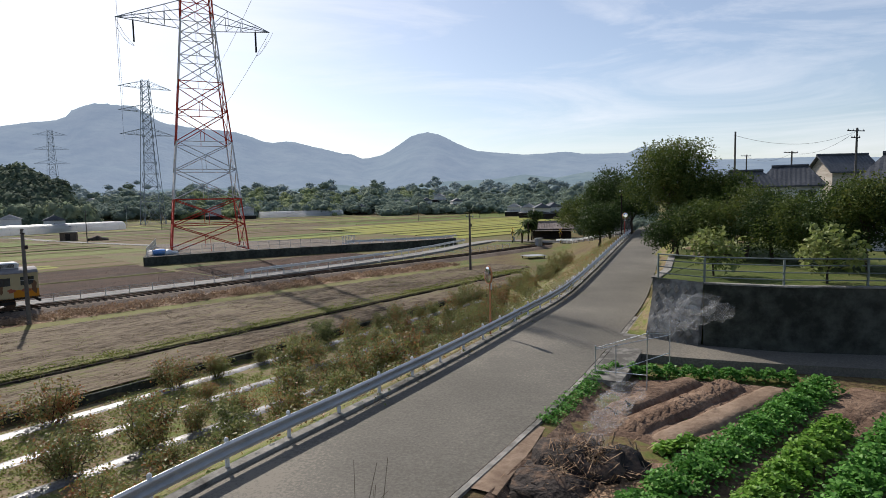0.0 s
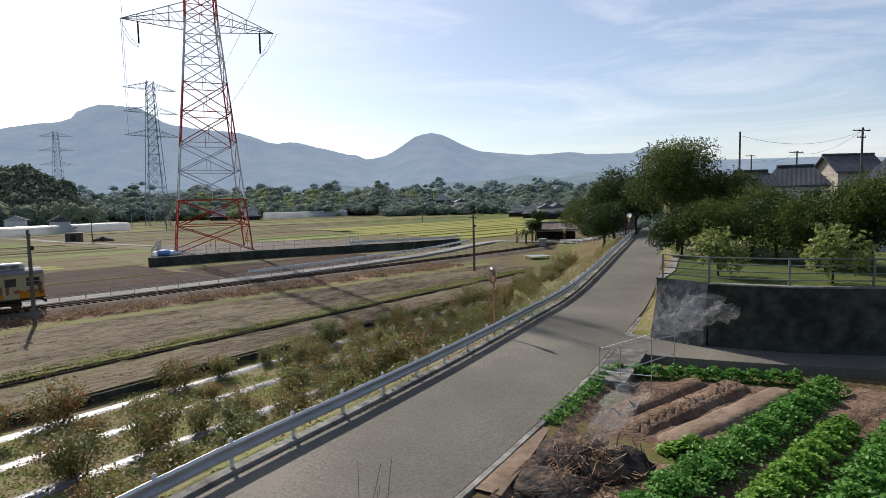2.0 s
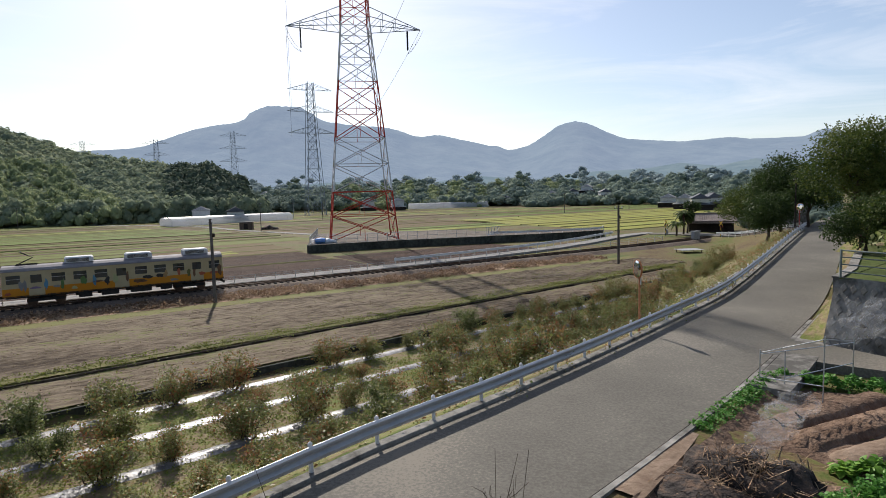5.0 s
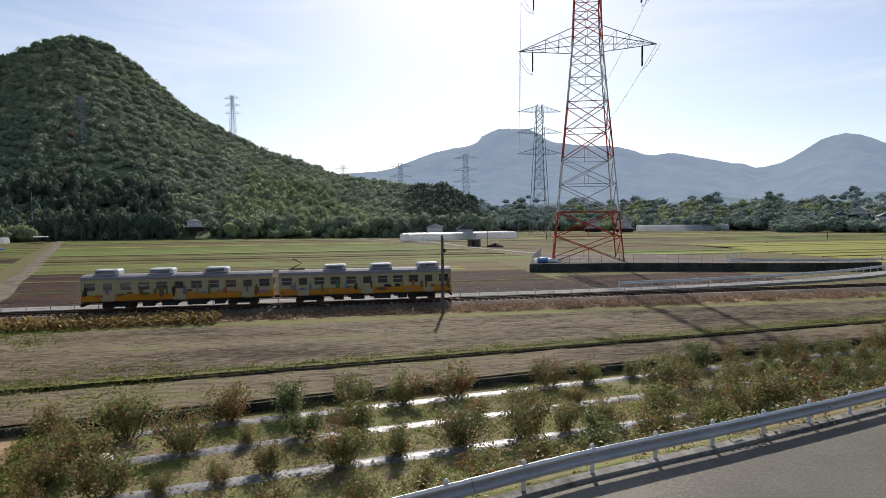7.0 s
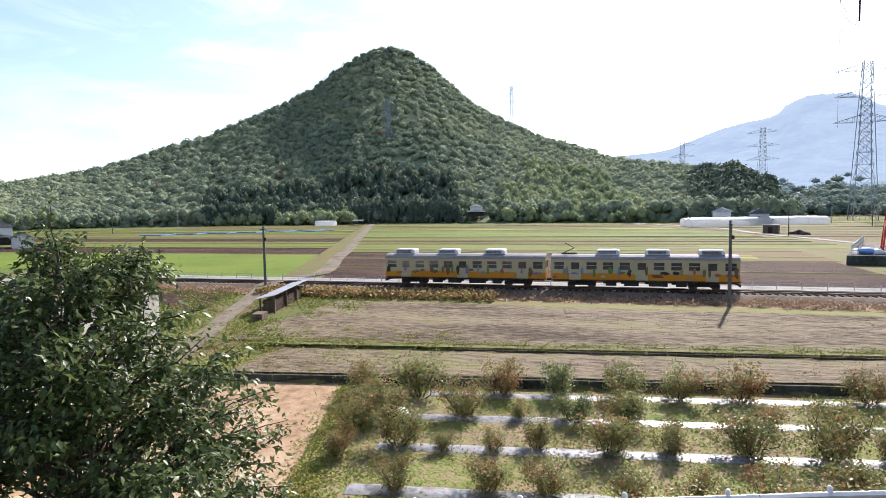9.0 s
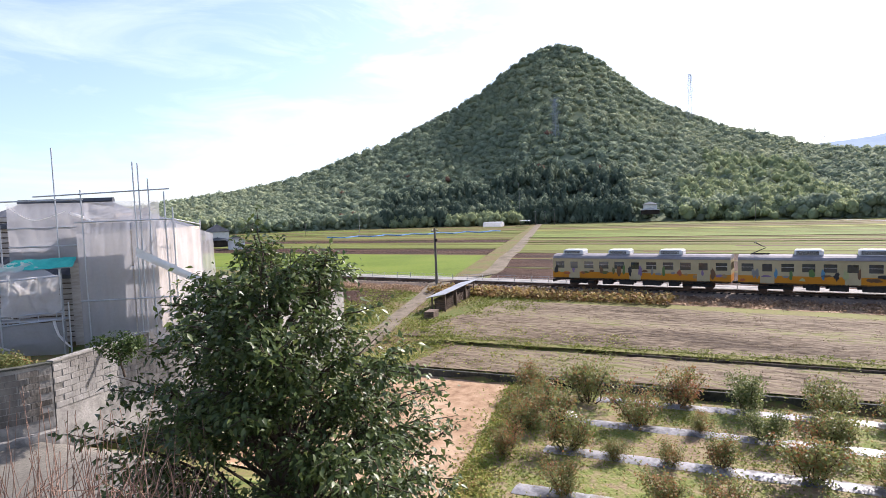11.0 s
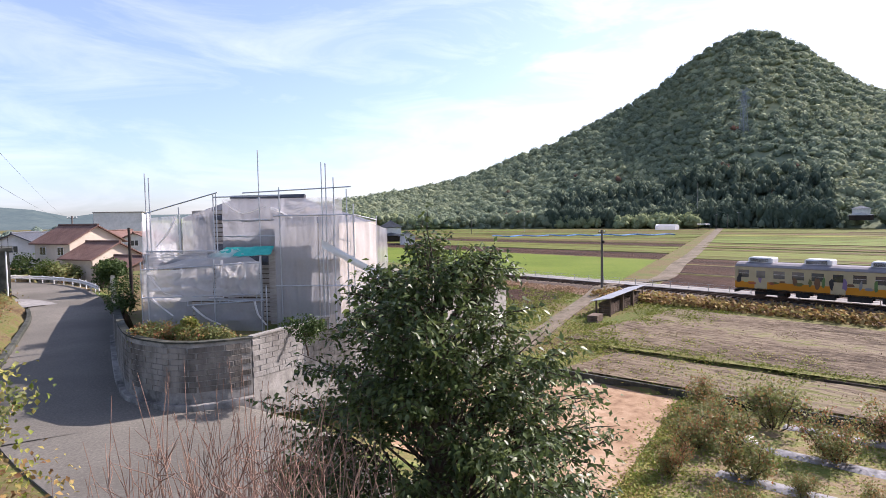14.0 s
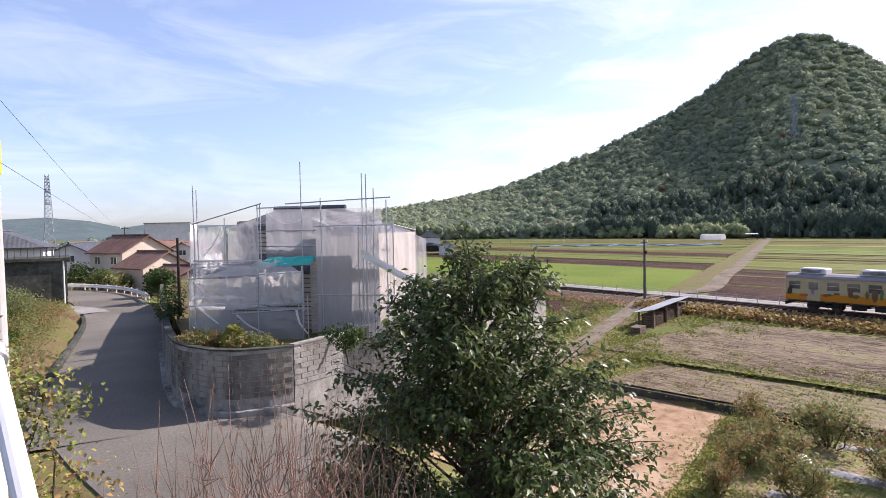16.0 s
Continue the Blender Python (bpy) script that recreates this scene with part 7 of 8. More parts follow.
mesh_fence("plot_fence", "thin steel fence on the edge of the pylon plot", [(*sn(s, n), 0.74) for s, n in ((45, -62), (33.7, -34.8), (49.7, -32.5), (65, -27.6))], 1.5, 1.9)
gate = thing("plot_gate", (*sn(66.5, -27.5), 0.74), RAIL_RZ + 0.2, "white steel gate of the pylon plot", "gate")
for i in range(9):
    Geo().box((i * 0.45, 0, 0.85), (0.06, 0.06, 1.7)).make("bar", M_WHITE, gate)
for z in (0.2, 1.65):
    Geo().box((1.8, 0, z), (3.7, 0.07, 0.08)).make("rail", M_WHITE, gate)
heap = thing("tarp_heap", (*sn(36.5, -37.0), 0.72), 0.6, "heap under blue and white plastic sheets", "heap")
for x, y, r, mm, nm in ((0, 0, 1.3, M_BLUE, "blue_sheet"), (-0.9, 0.3, 1.0, M_NET_L, "white_sheet"), (1.3, -0.1, 1.0, M_BLUE_PALE, "pale_sheet"), (2.3, 0.2, 0.7, M_WHITE, "white_bag")):
    v, f = blob(r * 3, 2, 0.2)
    ob = from_np(nm, v * np.array((r, r * 0.8, r * 0.55)) + np.array((x, y, r * 0.3)), f, mm, heap)
# ramp rails beside the plot and along the lane
ramp = [(*sn(s, n), 0.68, 0.0) for s, n in ((68, -28.5), (80, -23.2), (90.5, -21.6), (94, -24))]
guardrail("guardrail", "white guardrail above the dark wall", dense(ramp, 2.0), 1, 2.4, material=M_WHITE)
lane_edge = [(*sn(s, float(np.interp(s, [35, 45, 55, 65, 78, 88, 95], [-6.9, -7.8, -9.2, -10.6, -14.2, -18.2, -20.4]))), -0.33, 0.0) for s in range(36, 96, 3)]
guardrail("guardrail", "pale guardrail along the service lane", lane_edge, -1, 2.4, material=M_WHITE)

# ---- level crossing and what stands round it ----
cab = thing("relay_cabinet", (18.2, 111.0, -0.3), RAIL_RZ, "grey steel relay cabinet at the level crossing", "cabinet")
Geo().box((0, 0, 0.75), (1.5, 0.7, 1.5), bevel=0.03).make("body", M_TOWERG_L, cab)
Geo().box((0, 0, 1.54), (1.7, 0.9, 0.08)).make("lid", M_TOWERG_L, cab)
for x in (-0.36, 0.36):
    Geo().box((x, -0.36, 0.75), (0.66, 0.03, 1.3)).make("door", M_TOWERG_L, cab)
Geo().box((0, 0, -0.2), (1.6, 0.8, 0.45)).make("plinth", M_CONC, cab)


def crossing_signal(x, y):
    root = thing("crossing_signal", (x, y, -0.3), RAIL_RZ, "level crossing signal post with yellow and black bands", "signal", "crossing signals")
    for i in range(6):
        Geo().tube([(0, 0, i * 0.5), (0, 0, i * 0.5 + 0.5)], 0.07, 8).make("post_band", M_YELLOWP if i % 2 else M_BLACK, root)
    for a in (-0.7, 0.7):
        Geo().tube([(-0.6 * math.cos(a), -0.05, 2.75 - 0.6 * math.sin(a)), (0.6 * math.cos(a), -0.05, 2.75 + 0.6 * math.sin(a))], 0.06, 6).make("cross_board", M_YELLOWP, root)
    for x0 in (-0.35, 0.35):
        lamp = Geo().tube([(x0, -0.05, 2.1), (x0, -0.16, 2.1)], 0.17, 12).make("lamp_hood", M_BLACK, root)
        Geo().tube([(x0, -0.16, 2.1), (x0, -0.18, 2.1)], 0.11, 12).make("lens", M_RED, lamp)
    Geo().box((0.35, 0, 0.75), (0.4, 0.35, 0.9), bevel=0.03).make("gate_motor", M_TOWERG_L, root)
    return root


crossing_signal(22.8, 113.5)
crossing_signal(14.5, 121.5)
panel = thing("leaning_sheet", (14.3, 92.5, -0.64), 0.4, "grey corrugated sheet lying on the field edge", "sheet")
Geo().box((0, 0, 0.45), (3.4, 2.6, 0.05)).make("sheet", M_TOWERG_L, panel)
Geo().box((-1.4, -1.0, 0.2), (0.1, 0.1, 0.45)).box((1.4, -1.0, 0.2), (0.1, 0.1, 0.45)).box((-1.4, 1.0, 0.2), (0.1, 0.1, 0.45)).box((1.4, 1.0, 0.2), (0.1, 0.1, 0.45)).make("support", M_TIMBER, panel)

shed = thing("old_shed", (25.6, 136.5, -0.5), -0.2, "old dark timber shed with a worn tile roof", "shed")
Geo().box((0, 0, 1.3), (8.6, 5.0, 2.6)).make("wall", M_DARK, shed)
for sgn in (-1, 1):
    tile_slope(shed, "roof", lambda u, q=sgn: (-4.9 + 9.8 * u, q * 3.3, 2.35), lambda u: (-4.9 + 9.8 * u, 0, 3.7), M_TILE_OLD, "worn grey-brown tiles", 0.36, 0.06)
Geo().tube([(-5, 0, 3.82), (5, 0, 3.82)], 0.18, 6).make("ridge", M_TILE_OLD, shed)
Geo().box((0, -3.6, 1.95), (9.0, 1.8, 0.08)).make("canopy", M_TILE_OLD, shed)
for x in (-4.2, 0, 4.2):
    Geo().box((x, -4.3, 0.95), (0.12, 0.12, 1.95)).make("post", M_DARK, shed)


def palm(at, h, n, length, label, name="palm"):
    root = thing(name, at, 0, label, "palm", "palms")
    r = random.Random(int(h * 100))
    Geo().tube([(0, 0, -0.2), (0.1, 0, h * 0.5), (0, 0.1, h)], 0.22, 8, 0.16).make("trunk", M_BARK, root)
    for i in range(n):
        a, up = 2 * math.pi * i / n + r.uniform(-0.2, 0.2), r.uniform(0.1, 1.0)
        g = Geo()
        k = 7
        for j in range(k + 1):
            t = j / k
            d = length * t * (0.95 - 0.15 * up)
            z = h + length * (up * t - 0.9 * t * t)
            w = 0.32 * math.sin(math.pi * min(0.98, t + 0.08)) + 0.02
            c, s = math.cos(a), math.sin(a)
            g.v += [(c * d - s * w, s * d + c * w, z - 0.12), (c * d, s * d, z), (c * d + s * w, s * d - c * w, z - 0.12)]
        for j in range(k):
            for q in (0, 1):
                p = j * 3 + q
                g.f.append((p, p + 1, p + 4, p + 3))
        g.make("frond", M_LEAF_TREE, root)
    return root


palm(at_az(-8.3, 124, -0.6), 4.6, 16, 2.4, "shaggy palm beside the old shed")
palm(at_az(-7.7, 122, -0.6), 2.6, 14, 2.2, "low palm beside the old shed")
palm(at_az(-10.6, 146, -0.6), 3.4, 14, 3.4, "banana plants behind the old shed", "banana_plant")
palm(at_az(-11.6, 144, -0.6), 3.0, 14, 3.4, "banana plants behind the old shed", "banana_plant")
tree(at_az(-8.7, 126, -0.6), 7.4, 1.9, 2200, 0.4, M_LEAF_DARK, 81, "narrow dark evergreen by the shed", lumps=6)

pier = thing("bridge_abutment", at_az(-16.75, 104, 2.4), radians(-17), "tall concrete abutment with a white parapet", "abutment")
g = Geo()
g.v = [(-2.1, -1.2, 0), (2.4, -1.2, 0), (2.4, 1.2, 0), (-2.1, 1.2, 0), (-1.35, -0.9, 4.0), (2.0, -0.9, 4.0), (2.0, 0.9, 4.0), (-1.35, 0.9, 4.0)]
g.f = [(3, 2, 1, 0), (4, 5, 6, 7), (0, 1, 5, 4), (1, 2, 6, 5), (2, 3, 7, 6), (3, 0, 4, 7)]
g.make("wall", M_CONC, pier)
Geo().box((0.4, 0, 4.65), (3.6, 2.0, 1.3), bevel=0.05).make("parapet", M_WHITE, pier)


def curve_mirror(at, rz, h, label, pole_mat):
    root = thing("road_mirror", at, rz, label, "mirror", "road mirrors")
    Geo().tube([(0, 0, -0.2), (0, 0, h)], 0.045, 10).make("post", pole_mat, root, "faded orange post")
    Geo().tube([(0, -0.05, h - 0.2), (0, -0.12, h - 0.2)], 0.44, 24).make("hood", M_ORANGE_FADED, root, "round faded rim")
    Geo().tube([(0, -0.12, h - 0.2), (0, -0.15, h - 0.2), (0, -0.17, h - 0.2)], 0.40, 24, 0.2).make("mirror_face", M_MIRROR, root, "convex mirror face")
    Geo().box((0, 0.02, h - 0.75), (0.25, 0.02, 0.35)).make("plate", M_WHITE, root)
    return root


curve_mirror((2.25, 28.3, 2.1), radians(-70), 3.25, "round roadside mirror on a faded orange post", M_ORANGE_FADED)
curve_mirror(at_az(-17.3, 80, 3.5), radians(20), 3.0, "round roadside mirror on a red and white post", M_RED)

# ---- utility poles and wires ----
def utility_pole(at, h, arms, rz, label, material=M_POLE, r0=0.15):
    root = thing("utility_pole", at, rz, label, "pole", "utility poles")
    Geo().tube([(0, 0, -0.3), (0, 0, h)], r0, 10, r0 * 0.65).make("shaft", material, root)
    for z, w in arms:
        Geo().box((0, 0.12, h - z), (w, 0.09, 0.09)).make("crossarm", M_DARK, root)
        for x in (-w * 0.45, -w * 0.15, w * 0.15, w * 0.45):
            Geo().tube([(x, 0.12, h - z + 0.04), (x, 0.12, h - z + 0.2)], 0.05, 6, 0.03).make("insulator", M_WHITE, root)
    return root


utility_pole(at_az(-26.45, 52, 4.9), 8.8, [], 0.3, "thin dark utility pole behind shrubs", M_POLE, 0.10)
utility_pole(at_az(-27.35, 110, 4.9), 10.4, [(0.2, 2.0)], 0.3, "far utility pole with a crossarm")
utility_pole(at_az(-30.7, 95, 4.9), 9.7, [(0.2, 2.4)], 0.3, "far utility pole with a crossarm")
utility_pole(at_az(-35.1, 76, 4.9), 10.6, [(0.3, 2.4), (1.0, 1.2)], 0.3, "utility pole behind the tiled roof")
utility_pole(at_az(-17.0, 79, 3.5), 6.2, [(0.3, 0.5)], 0.3, "thin black pole at the top of the lane", M_DARK, 0.09)
utility_pole(at_az(122.3, 35.5, 4.1), 4.4, [], 0.3, "thin black pole beside the scaffold", M_DARK, 0.10)
for az, d, h in ((91.3, 300, 7), (86.2, 330, 11), (69.1, 335, 8), (68.2, 340, 8), (67.3, 338, 9), (50.0, 300, 9), (31.3, 190, 8.6), (28.3, 300, 10), (2.3, 270, 9), (-3.6, 300, 9), (25.6, 260, 9), (70.6, 372, 26)):
    utility_pole(at_az(az, d, -0.64), h, [(0.3, 1.4)], radians(az), "far wooden utility pole in the fields", M_POLE_L if h > 9 else M_POLE, 0.14)

np_at = at_az(137.0, 6.2, ground_z(*polar(137.0, 6.2)))
near_pole = utility_pole(np_at, 9.4, [], 0, "pale concrete utility pole beside the camera with an advert band", M_POLE_L, 0.17)
Geo().tube([(0, 0, 8.95 - np_at[2] - 0.1), (0, 0, 9.32 - np_at[2])], 0.150, 18, 0.149, cap=False).make("advert", M_YELLOWP, near_pole, "yellow advert band")
Geo().tube([(0, 0, 8.78 - np_at[2]), (0, 0, 8.85 - np_at[2])], 0.152, 18, cap=False).make("tag", M_TEAL, near_pole, "teal number tag")
for i in range(5):
    a = radians(-47 + 137 - 90) + 0.5
    g = Geo().box((0.150 * math.cos(0.9), 0.150 * math.sin(0.9), 9.27 - i * 0.075 - np_at[2]), (0.02, 0.07, 0.05), 0.9)
    g.make("mark", M_BLACK, near_pole)


def cable(name, label, a, b, sag, r=0.012):
    a, b = Vector(a), Vector(b)
    root = thing(name, a, 0, label, "cable", "overhead wires")
    Geo().tube([(b - a) * (i / 16) + Vector((0, 0, -sag * 4 * (i / 16) * (1 - i / 16))) for i in range(17)], r, 5).make("wire", M_BLACK, root)


npx, npy = np_at[0], np_at[1]
utility_pole(at_az(126.4, 96, 1.2), 8.6, [(0.3, 1.2)], radians(126), "utility pole among the cream houses")
cable("overhead_wire", "thin black overhead wire from the near pole", (npx, npy, 10.3), at_az(126.4, 96, 9.5), 0.5, 0.003)
cable("overhead_wire", "thin black overhead wire from the near pole", (npx, npy, 9.6), at_az(126.4, 96, 9.2), 0.35, 0.003)
tp = Vector((-43.6, 108.6, 0.72))
c26, s26 = math.cos(radians(26)), math.sin(radians(26))
fx, fy = polar(26.25, 340)
c40, s40 = math.cos(radians(40)), math.sin(radians(40))
for sgn in (-1, 1):
    for z, half, zf, hf in ((40.5, 12.8, 45.9, 11.1), (52.2, 12.6, 57.7, 10.4)):
        cable("power_line", "long high-voltage cable between pylons", (tp.x + sgn * half * c26, tp.y + sgn * half * s26, tp.z + z), (fx + sgn * hf * c40, fy + sgn * hf * s40, zf - 0.7), 9, 0.035)
cable("overhead_wire", "thin overhead wire between poles", at_az(-35.1, 76, 15.2), at_az(-30.7, 95, 14.3), 0.9, 0.015)
cable("overhead_wire", "thin overhead wire between poles", at_az(-30.7, 95, 14.3), at_az(-27.35, 110, 15.0), 0.9, 0.015)
cable("overhead_wire", "thin overhead wire between poles", at_az(-35.1, 76, 15.2), at_az(-26.45, 52, 13.4), 1.0, 0.012)

# ---- terrace railing ----
rail = thing("terrace_railing", (10.2, 27.0, 5.0), 0, "weathered grey-green four-bar railing along the terrace wall", "railing")
o = Vector((10.2, 27.0, 5.0))
rl = [(10.05, 27.2, 5.0), (11.4, 25.38, 5.0), (14.1, 24.05, 5.0), (17.7, 23.25, 5.0), (27, 21.2, 5.0), (45, 17.3, 5.05)]
for z in (0.22, 0.52, 0.82, 1.1):
    Geo().tube([Vector(p) - o + Vector((0, 0, z)) for p in rl], 0.024 if z < 1 else 0.03, 8).make("bar", M_RAILING, rail)
for x, y in ((10.05, 27.2), (11.4, 25.38), (14.1, 24.05), (17.1, 23.38), (20.1, 22.72), (23.1, 22.06), (27, 21.2)):
    Geo().box((x - o.x, y - o.y, 0.55), (0.07, 0.07, 1.16)).make("post", M_RAILING, rail)
# patterned sloping panel at the wall's end
pan = thing("patterned_panel", (9.75, 26.9, 1.9), 0, "sloping concrete panel with a raised diamond pattern", "panel")
P0, P1, Q0, Q1 = Vector((9.35, 27.0, 1.9)), Vector((10.95, 25.0, 1.9)), Vector((9.95, 27.3, 5.0)), Vector((11.35, 25.35, 5.0))
o = Vector((9.75, 26.9, 1.9))
nrm = (P1 - P0).cross(Q0 - P0).normalized()
if nrm.dot(Vector((-1, -1, 0))) < 0:
    nrm = -nrm
g = Geo()
vs = [P0 - o, P1 - o, Q1 - o, Q0 - o]
g.add(vs + [v - nrm * 0.3 for v in vs], [(0, 1, 2, 3), (7, 6, 5, 4), (0, 4, 5, 1), (1, 5, 6, 2), (2, 6, 7, 3), (3, 7, 4, 0)])
g.make("slab", M_CONC, pan)
for i in range(5):
    for j in range(6):
        u, v = (i + 0.6 + 0.4 * (j % 2)) / 6, (j + 0.7) / 6.6
        c = P0.lerp(P1, u).lerp(Q0.lerp(Q1, u), v) - o
        ex, ey = (P1 - P0).normalized() * 0.16, (Q0 - P0).normalized() * 0.23
        ring = [c - ex, c - ey, c + ex, c + ey]
        g = Geo()
        g.add([p + nrm * 0.002 for p in ring] + [c + (p - c) * 0.72 + nrm * 0.06 for p in ring], [(4, 5, 6, 7), (0, 1, 5, 4), (1, 2, 6, 5), (2, 3, 7, 6), (3, 0, 4, 7)])
        g.make("stud", M_CONC, pan)

# ---- vegetable garden ----
YZ = 1.9
lot("garden", "brown tilled soil of a vegetable garden", (0.6, 12.2), (9.5, 3.0), (17.0, 19.0), (6.4, 22.0), M_SOIL, 40, 40, 0.03, 0.10, "garden")


def bed(name, label, a, b, w, h, material, seed=0):
    """A raised ridge of soil from a to b."""
    a, b = Vector(a), Vector(b)
    way = (b - a).normalized()
    rt = Vector((way.y, -way.x))
    root = Geo()
    k = int((b - a).length / 0.22)
    for i in range(k + 1):
        p = a.lerp(b, i / k)
        end = min(1.0, i / 2, (k - i) / 2)
        for j in range(9):
            q = j / 8 * 2 - 1
            z = h * max(0.0, 1 - q ** 4) * end + 0.05 * noise.noise((p.x * 3 + j * 0.7, p.y * 3, seed))
            if seed == 2:
                z -= 0.16 * (i % 2) * (1 if j in (2, 3, 5, 6) else 0)
            root.v.append((p.x + rt.x * q * w / 2, p.y + rt.y * q * w / 2, YZ - 0.04 + z))
    for i in range(k):
        for j in range(8):
            q = i * 9 + j
            root.f.append((q, q + 9, q + 10, q + 1))
    return tagged(root.make(name, material, smooth=True), label, "garden bed", "garden beds")


bed("soil_bed", "bare raised soil bed with hoed furrows", (5.3, 18.2), (9.3, 21.3), 1.0, 0.26, M_SOIL, 1)
bed("soil_bed", "bare raised soil bed with hoed furrows", (5.2, 16.7), (10.5, 20.8), 1.1, 0.30, M_SOIL, 2)
bed("soil_bed", "smooth pale soil bed", (6.0, 15.9), (11.9, 20.2), 1.0, 0.2, M_SOIL_L, 3)
bed("soil_bed", "bare raised soil bed", (11.3, 16.9), (15.0, 19.8), 1.5, 0.16, M_SOIL, 4)


def crop_row(name, label, a, b, w, h, n, leaf, material, seed):
    root = thing(name, (a[0], a[1], YZ), 0, label, "crop row", "vegetable rows")
    r = np.random.RandomState(seed)
    t = r.uniform(0, 1, n)
    a_, b_ = np.array(a), np.array(b)
    way = (b_ - a_) / np.linalg.norm(b_ - a_)
    rt = np.array((way[1], -way[0]))
    q = r.normal(0, 0.36, n).clip(-1, 1)
    z = h * (0.35 + 0.65 * r.uniform(0, 1, n)) * np.sqrt(np.maximum(0.05, 1 - q ** 2)) * (0.8 + 0.25 * np.sin(t * 60))
    p = np.stack([(b_ - a_)[0] * t + rt[0] * q * w / 2, (b_ - a_)[1] * t + rt[1] * q * w / 2, z], 1)
    m = turns(r, n, 0.75) * (leaf * r.uniform(0.6, 1.3, n))[:, None, None]
    broad = LEAF_V * np.array((1.9, 1, 1))
    v, f = scatter(broad, LEAF_F, m, p)
    from_np("foliage", v, f, material, root)
    g = Geo()
    rr = random.Random(seed)
    for i in range(int(np.linalg.norm(b_ - a_) / 0.35)):
        c = (b_ - a_) * (i + 0.5) / max(1, int(np.linalg.norm(b_ - a_) / 0.35))
        for _ in range(3):
            g.tube([(c[0], c[1], 0), (c[0] + rr.uniform(-0.15, 0.15), c[1] + rr.uniform(-0.15, 0.15), h * 0.7)], 0.012, 4, 0.006, cap=False)
    g.make("stalk", M_LEAF_VEG, root)
    return root


crop_row("vegetable_row", "lush green row of leafy vegetables", (3.75, 11.75), (13.2, 19.9), 1.55, 0.62, 12500, 0.105, M_LEAF_VEG, 1)
crop_row("vegetable_row", "broad yellow-green vegetable row", (5.5, 11.1), (11.3, 16.4), 1.3, 0.55, 6500, 0.12, M_LEAF_VEG_Y, 2)
crop_row("vegetable_row", "green row of leafy vegetables", (7.2, 10.8), (13.8, 16.9), 1.5, 0.6, 7000, 0.12, M_LEAF_VEG, 3)
crop_row("vegetable_row", "green bean row at the end of the garden", (6.4, 22.4), (12.8, 20.9), 1.0, 0.5, 3000, 0.12, M_LEAF_VEG, 4)
crop_row("vegetable_row", "weedy green edge beside the lane", (2.9, 16.9), (6.2, 22.2), 1.2, 0.45, 5200, 0.075, M_LEAF_VEG, 5)
crop_row("vegetable_row", "pile of pulled pale leaves", (5.7, 15.2), (6.9, 15.8), 0.8, 0.25, 260, 0.2, M_LEAF_VEG_Y, 6)

# fire heap
fire = thing("ash_heap", (3.4, 14.0, YZ - 0.05), 0, "smouldering heap of charred garden waste and straw", "heap")
for i, (x, y, r, h, mm, nm) in enumerate(((0, 0.3, 1.15, 0.75, M_ASH, "char"), (0.9, 0.2, 0.9, 0.5, M_ASH, "char"), (-1.0, -0.6, 1.2, 0.38, M_ASH, "ash_spread"), (0.2, -0.9, 1.3, 0.30, M_DEAD, "straw"), (-1.9, 0.0, 0.7, 0.22, M_DEAD, "straw"))):
    v, f = blob(i + 7, 3, 0.32)
    from_np(nm, v * np.array((r, r, h)), f, mm, fire).location = (x, y, 0.05)
rr = np.random.RandomState(4)
pp = np.stack([rr.normal(0, 0.9, 900), rr.normal(-0.2, 0.7, 900), np.zeros(900)], 1)
pp[:, 2] = 0.72 * np.exp(-(pp[:, 0] ** 2 + pp[:, 1] ** 2) / 0.9) + 0.1
straw = np.array([(-0.01, 0, 0), (0.01, 0, 0), (0.012, 0.5, 0.05), (-0.012, 0.5, 0.05)], float)
m = turns(rr, 900, 0.7) * rr.uniform(0.4, 1.3, 900)[:, None, None]
v, f = scatter(straw, np.array([(0, 1, 2), (0, 2, 3)]), m, pp)
from_np("stalks_loose", v, f, M_DEAD, fire)

# thin smoke that drifts off the heap
M_SMOKE = sheer("smoke", (0.85, 0.87, 0.90), 0.955, 1.0, 0.5, 0.0)
smoke = thing("smoke", (3.7, 14.2, YZ + 0.55), 0, "thin pale smoke rising from the heap", "smoke", kind="stuff")
puffs = [(0.05, 0.1, 0.15, 0.22), (0.2, 0.35, 0.45, 0.30), (0.45, 0.6, 0.62, 0.36), (0.35, 0.2, 0.75, 0.28), (0.8, 1.0, 0.85, 0.42), (1.15, 1.2, 1.05, 0.40), (0.7, 0.55, 1.05, 0.34),
         (5.3, 9.2, 1.1, 0.6), (5.9, 9.4, 1.5, 0.7), (6.6, 9.2, 1.9, 0.6), (6.3, 9.6, 1.2, 0.55), (7.3, 9.0, 1.6, 0.5)]
for i, (x, y, z, q) in enumerate(puffs):
    v, f = blob(i + 31, 3, 0.42)
    from_np("puff", v * np.array((q * 1.15, q, q * 0.85)) + np.array((x, y, z)), f, M_SMOKE, smoke, smooth=True)

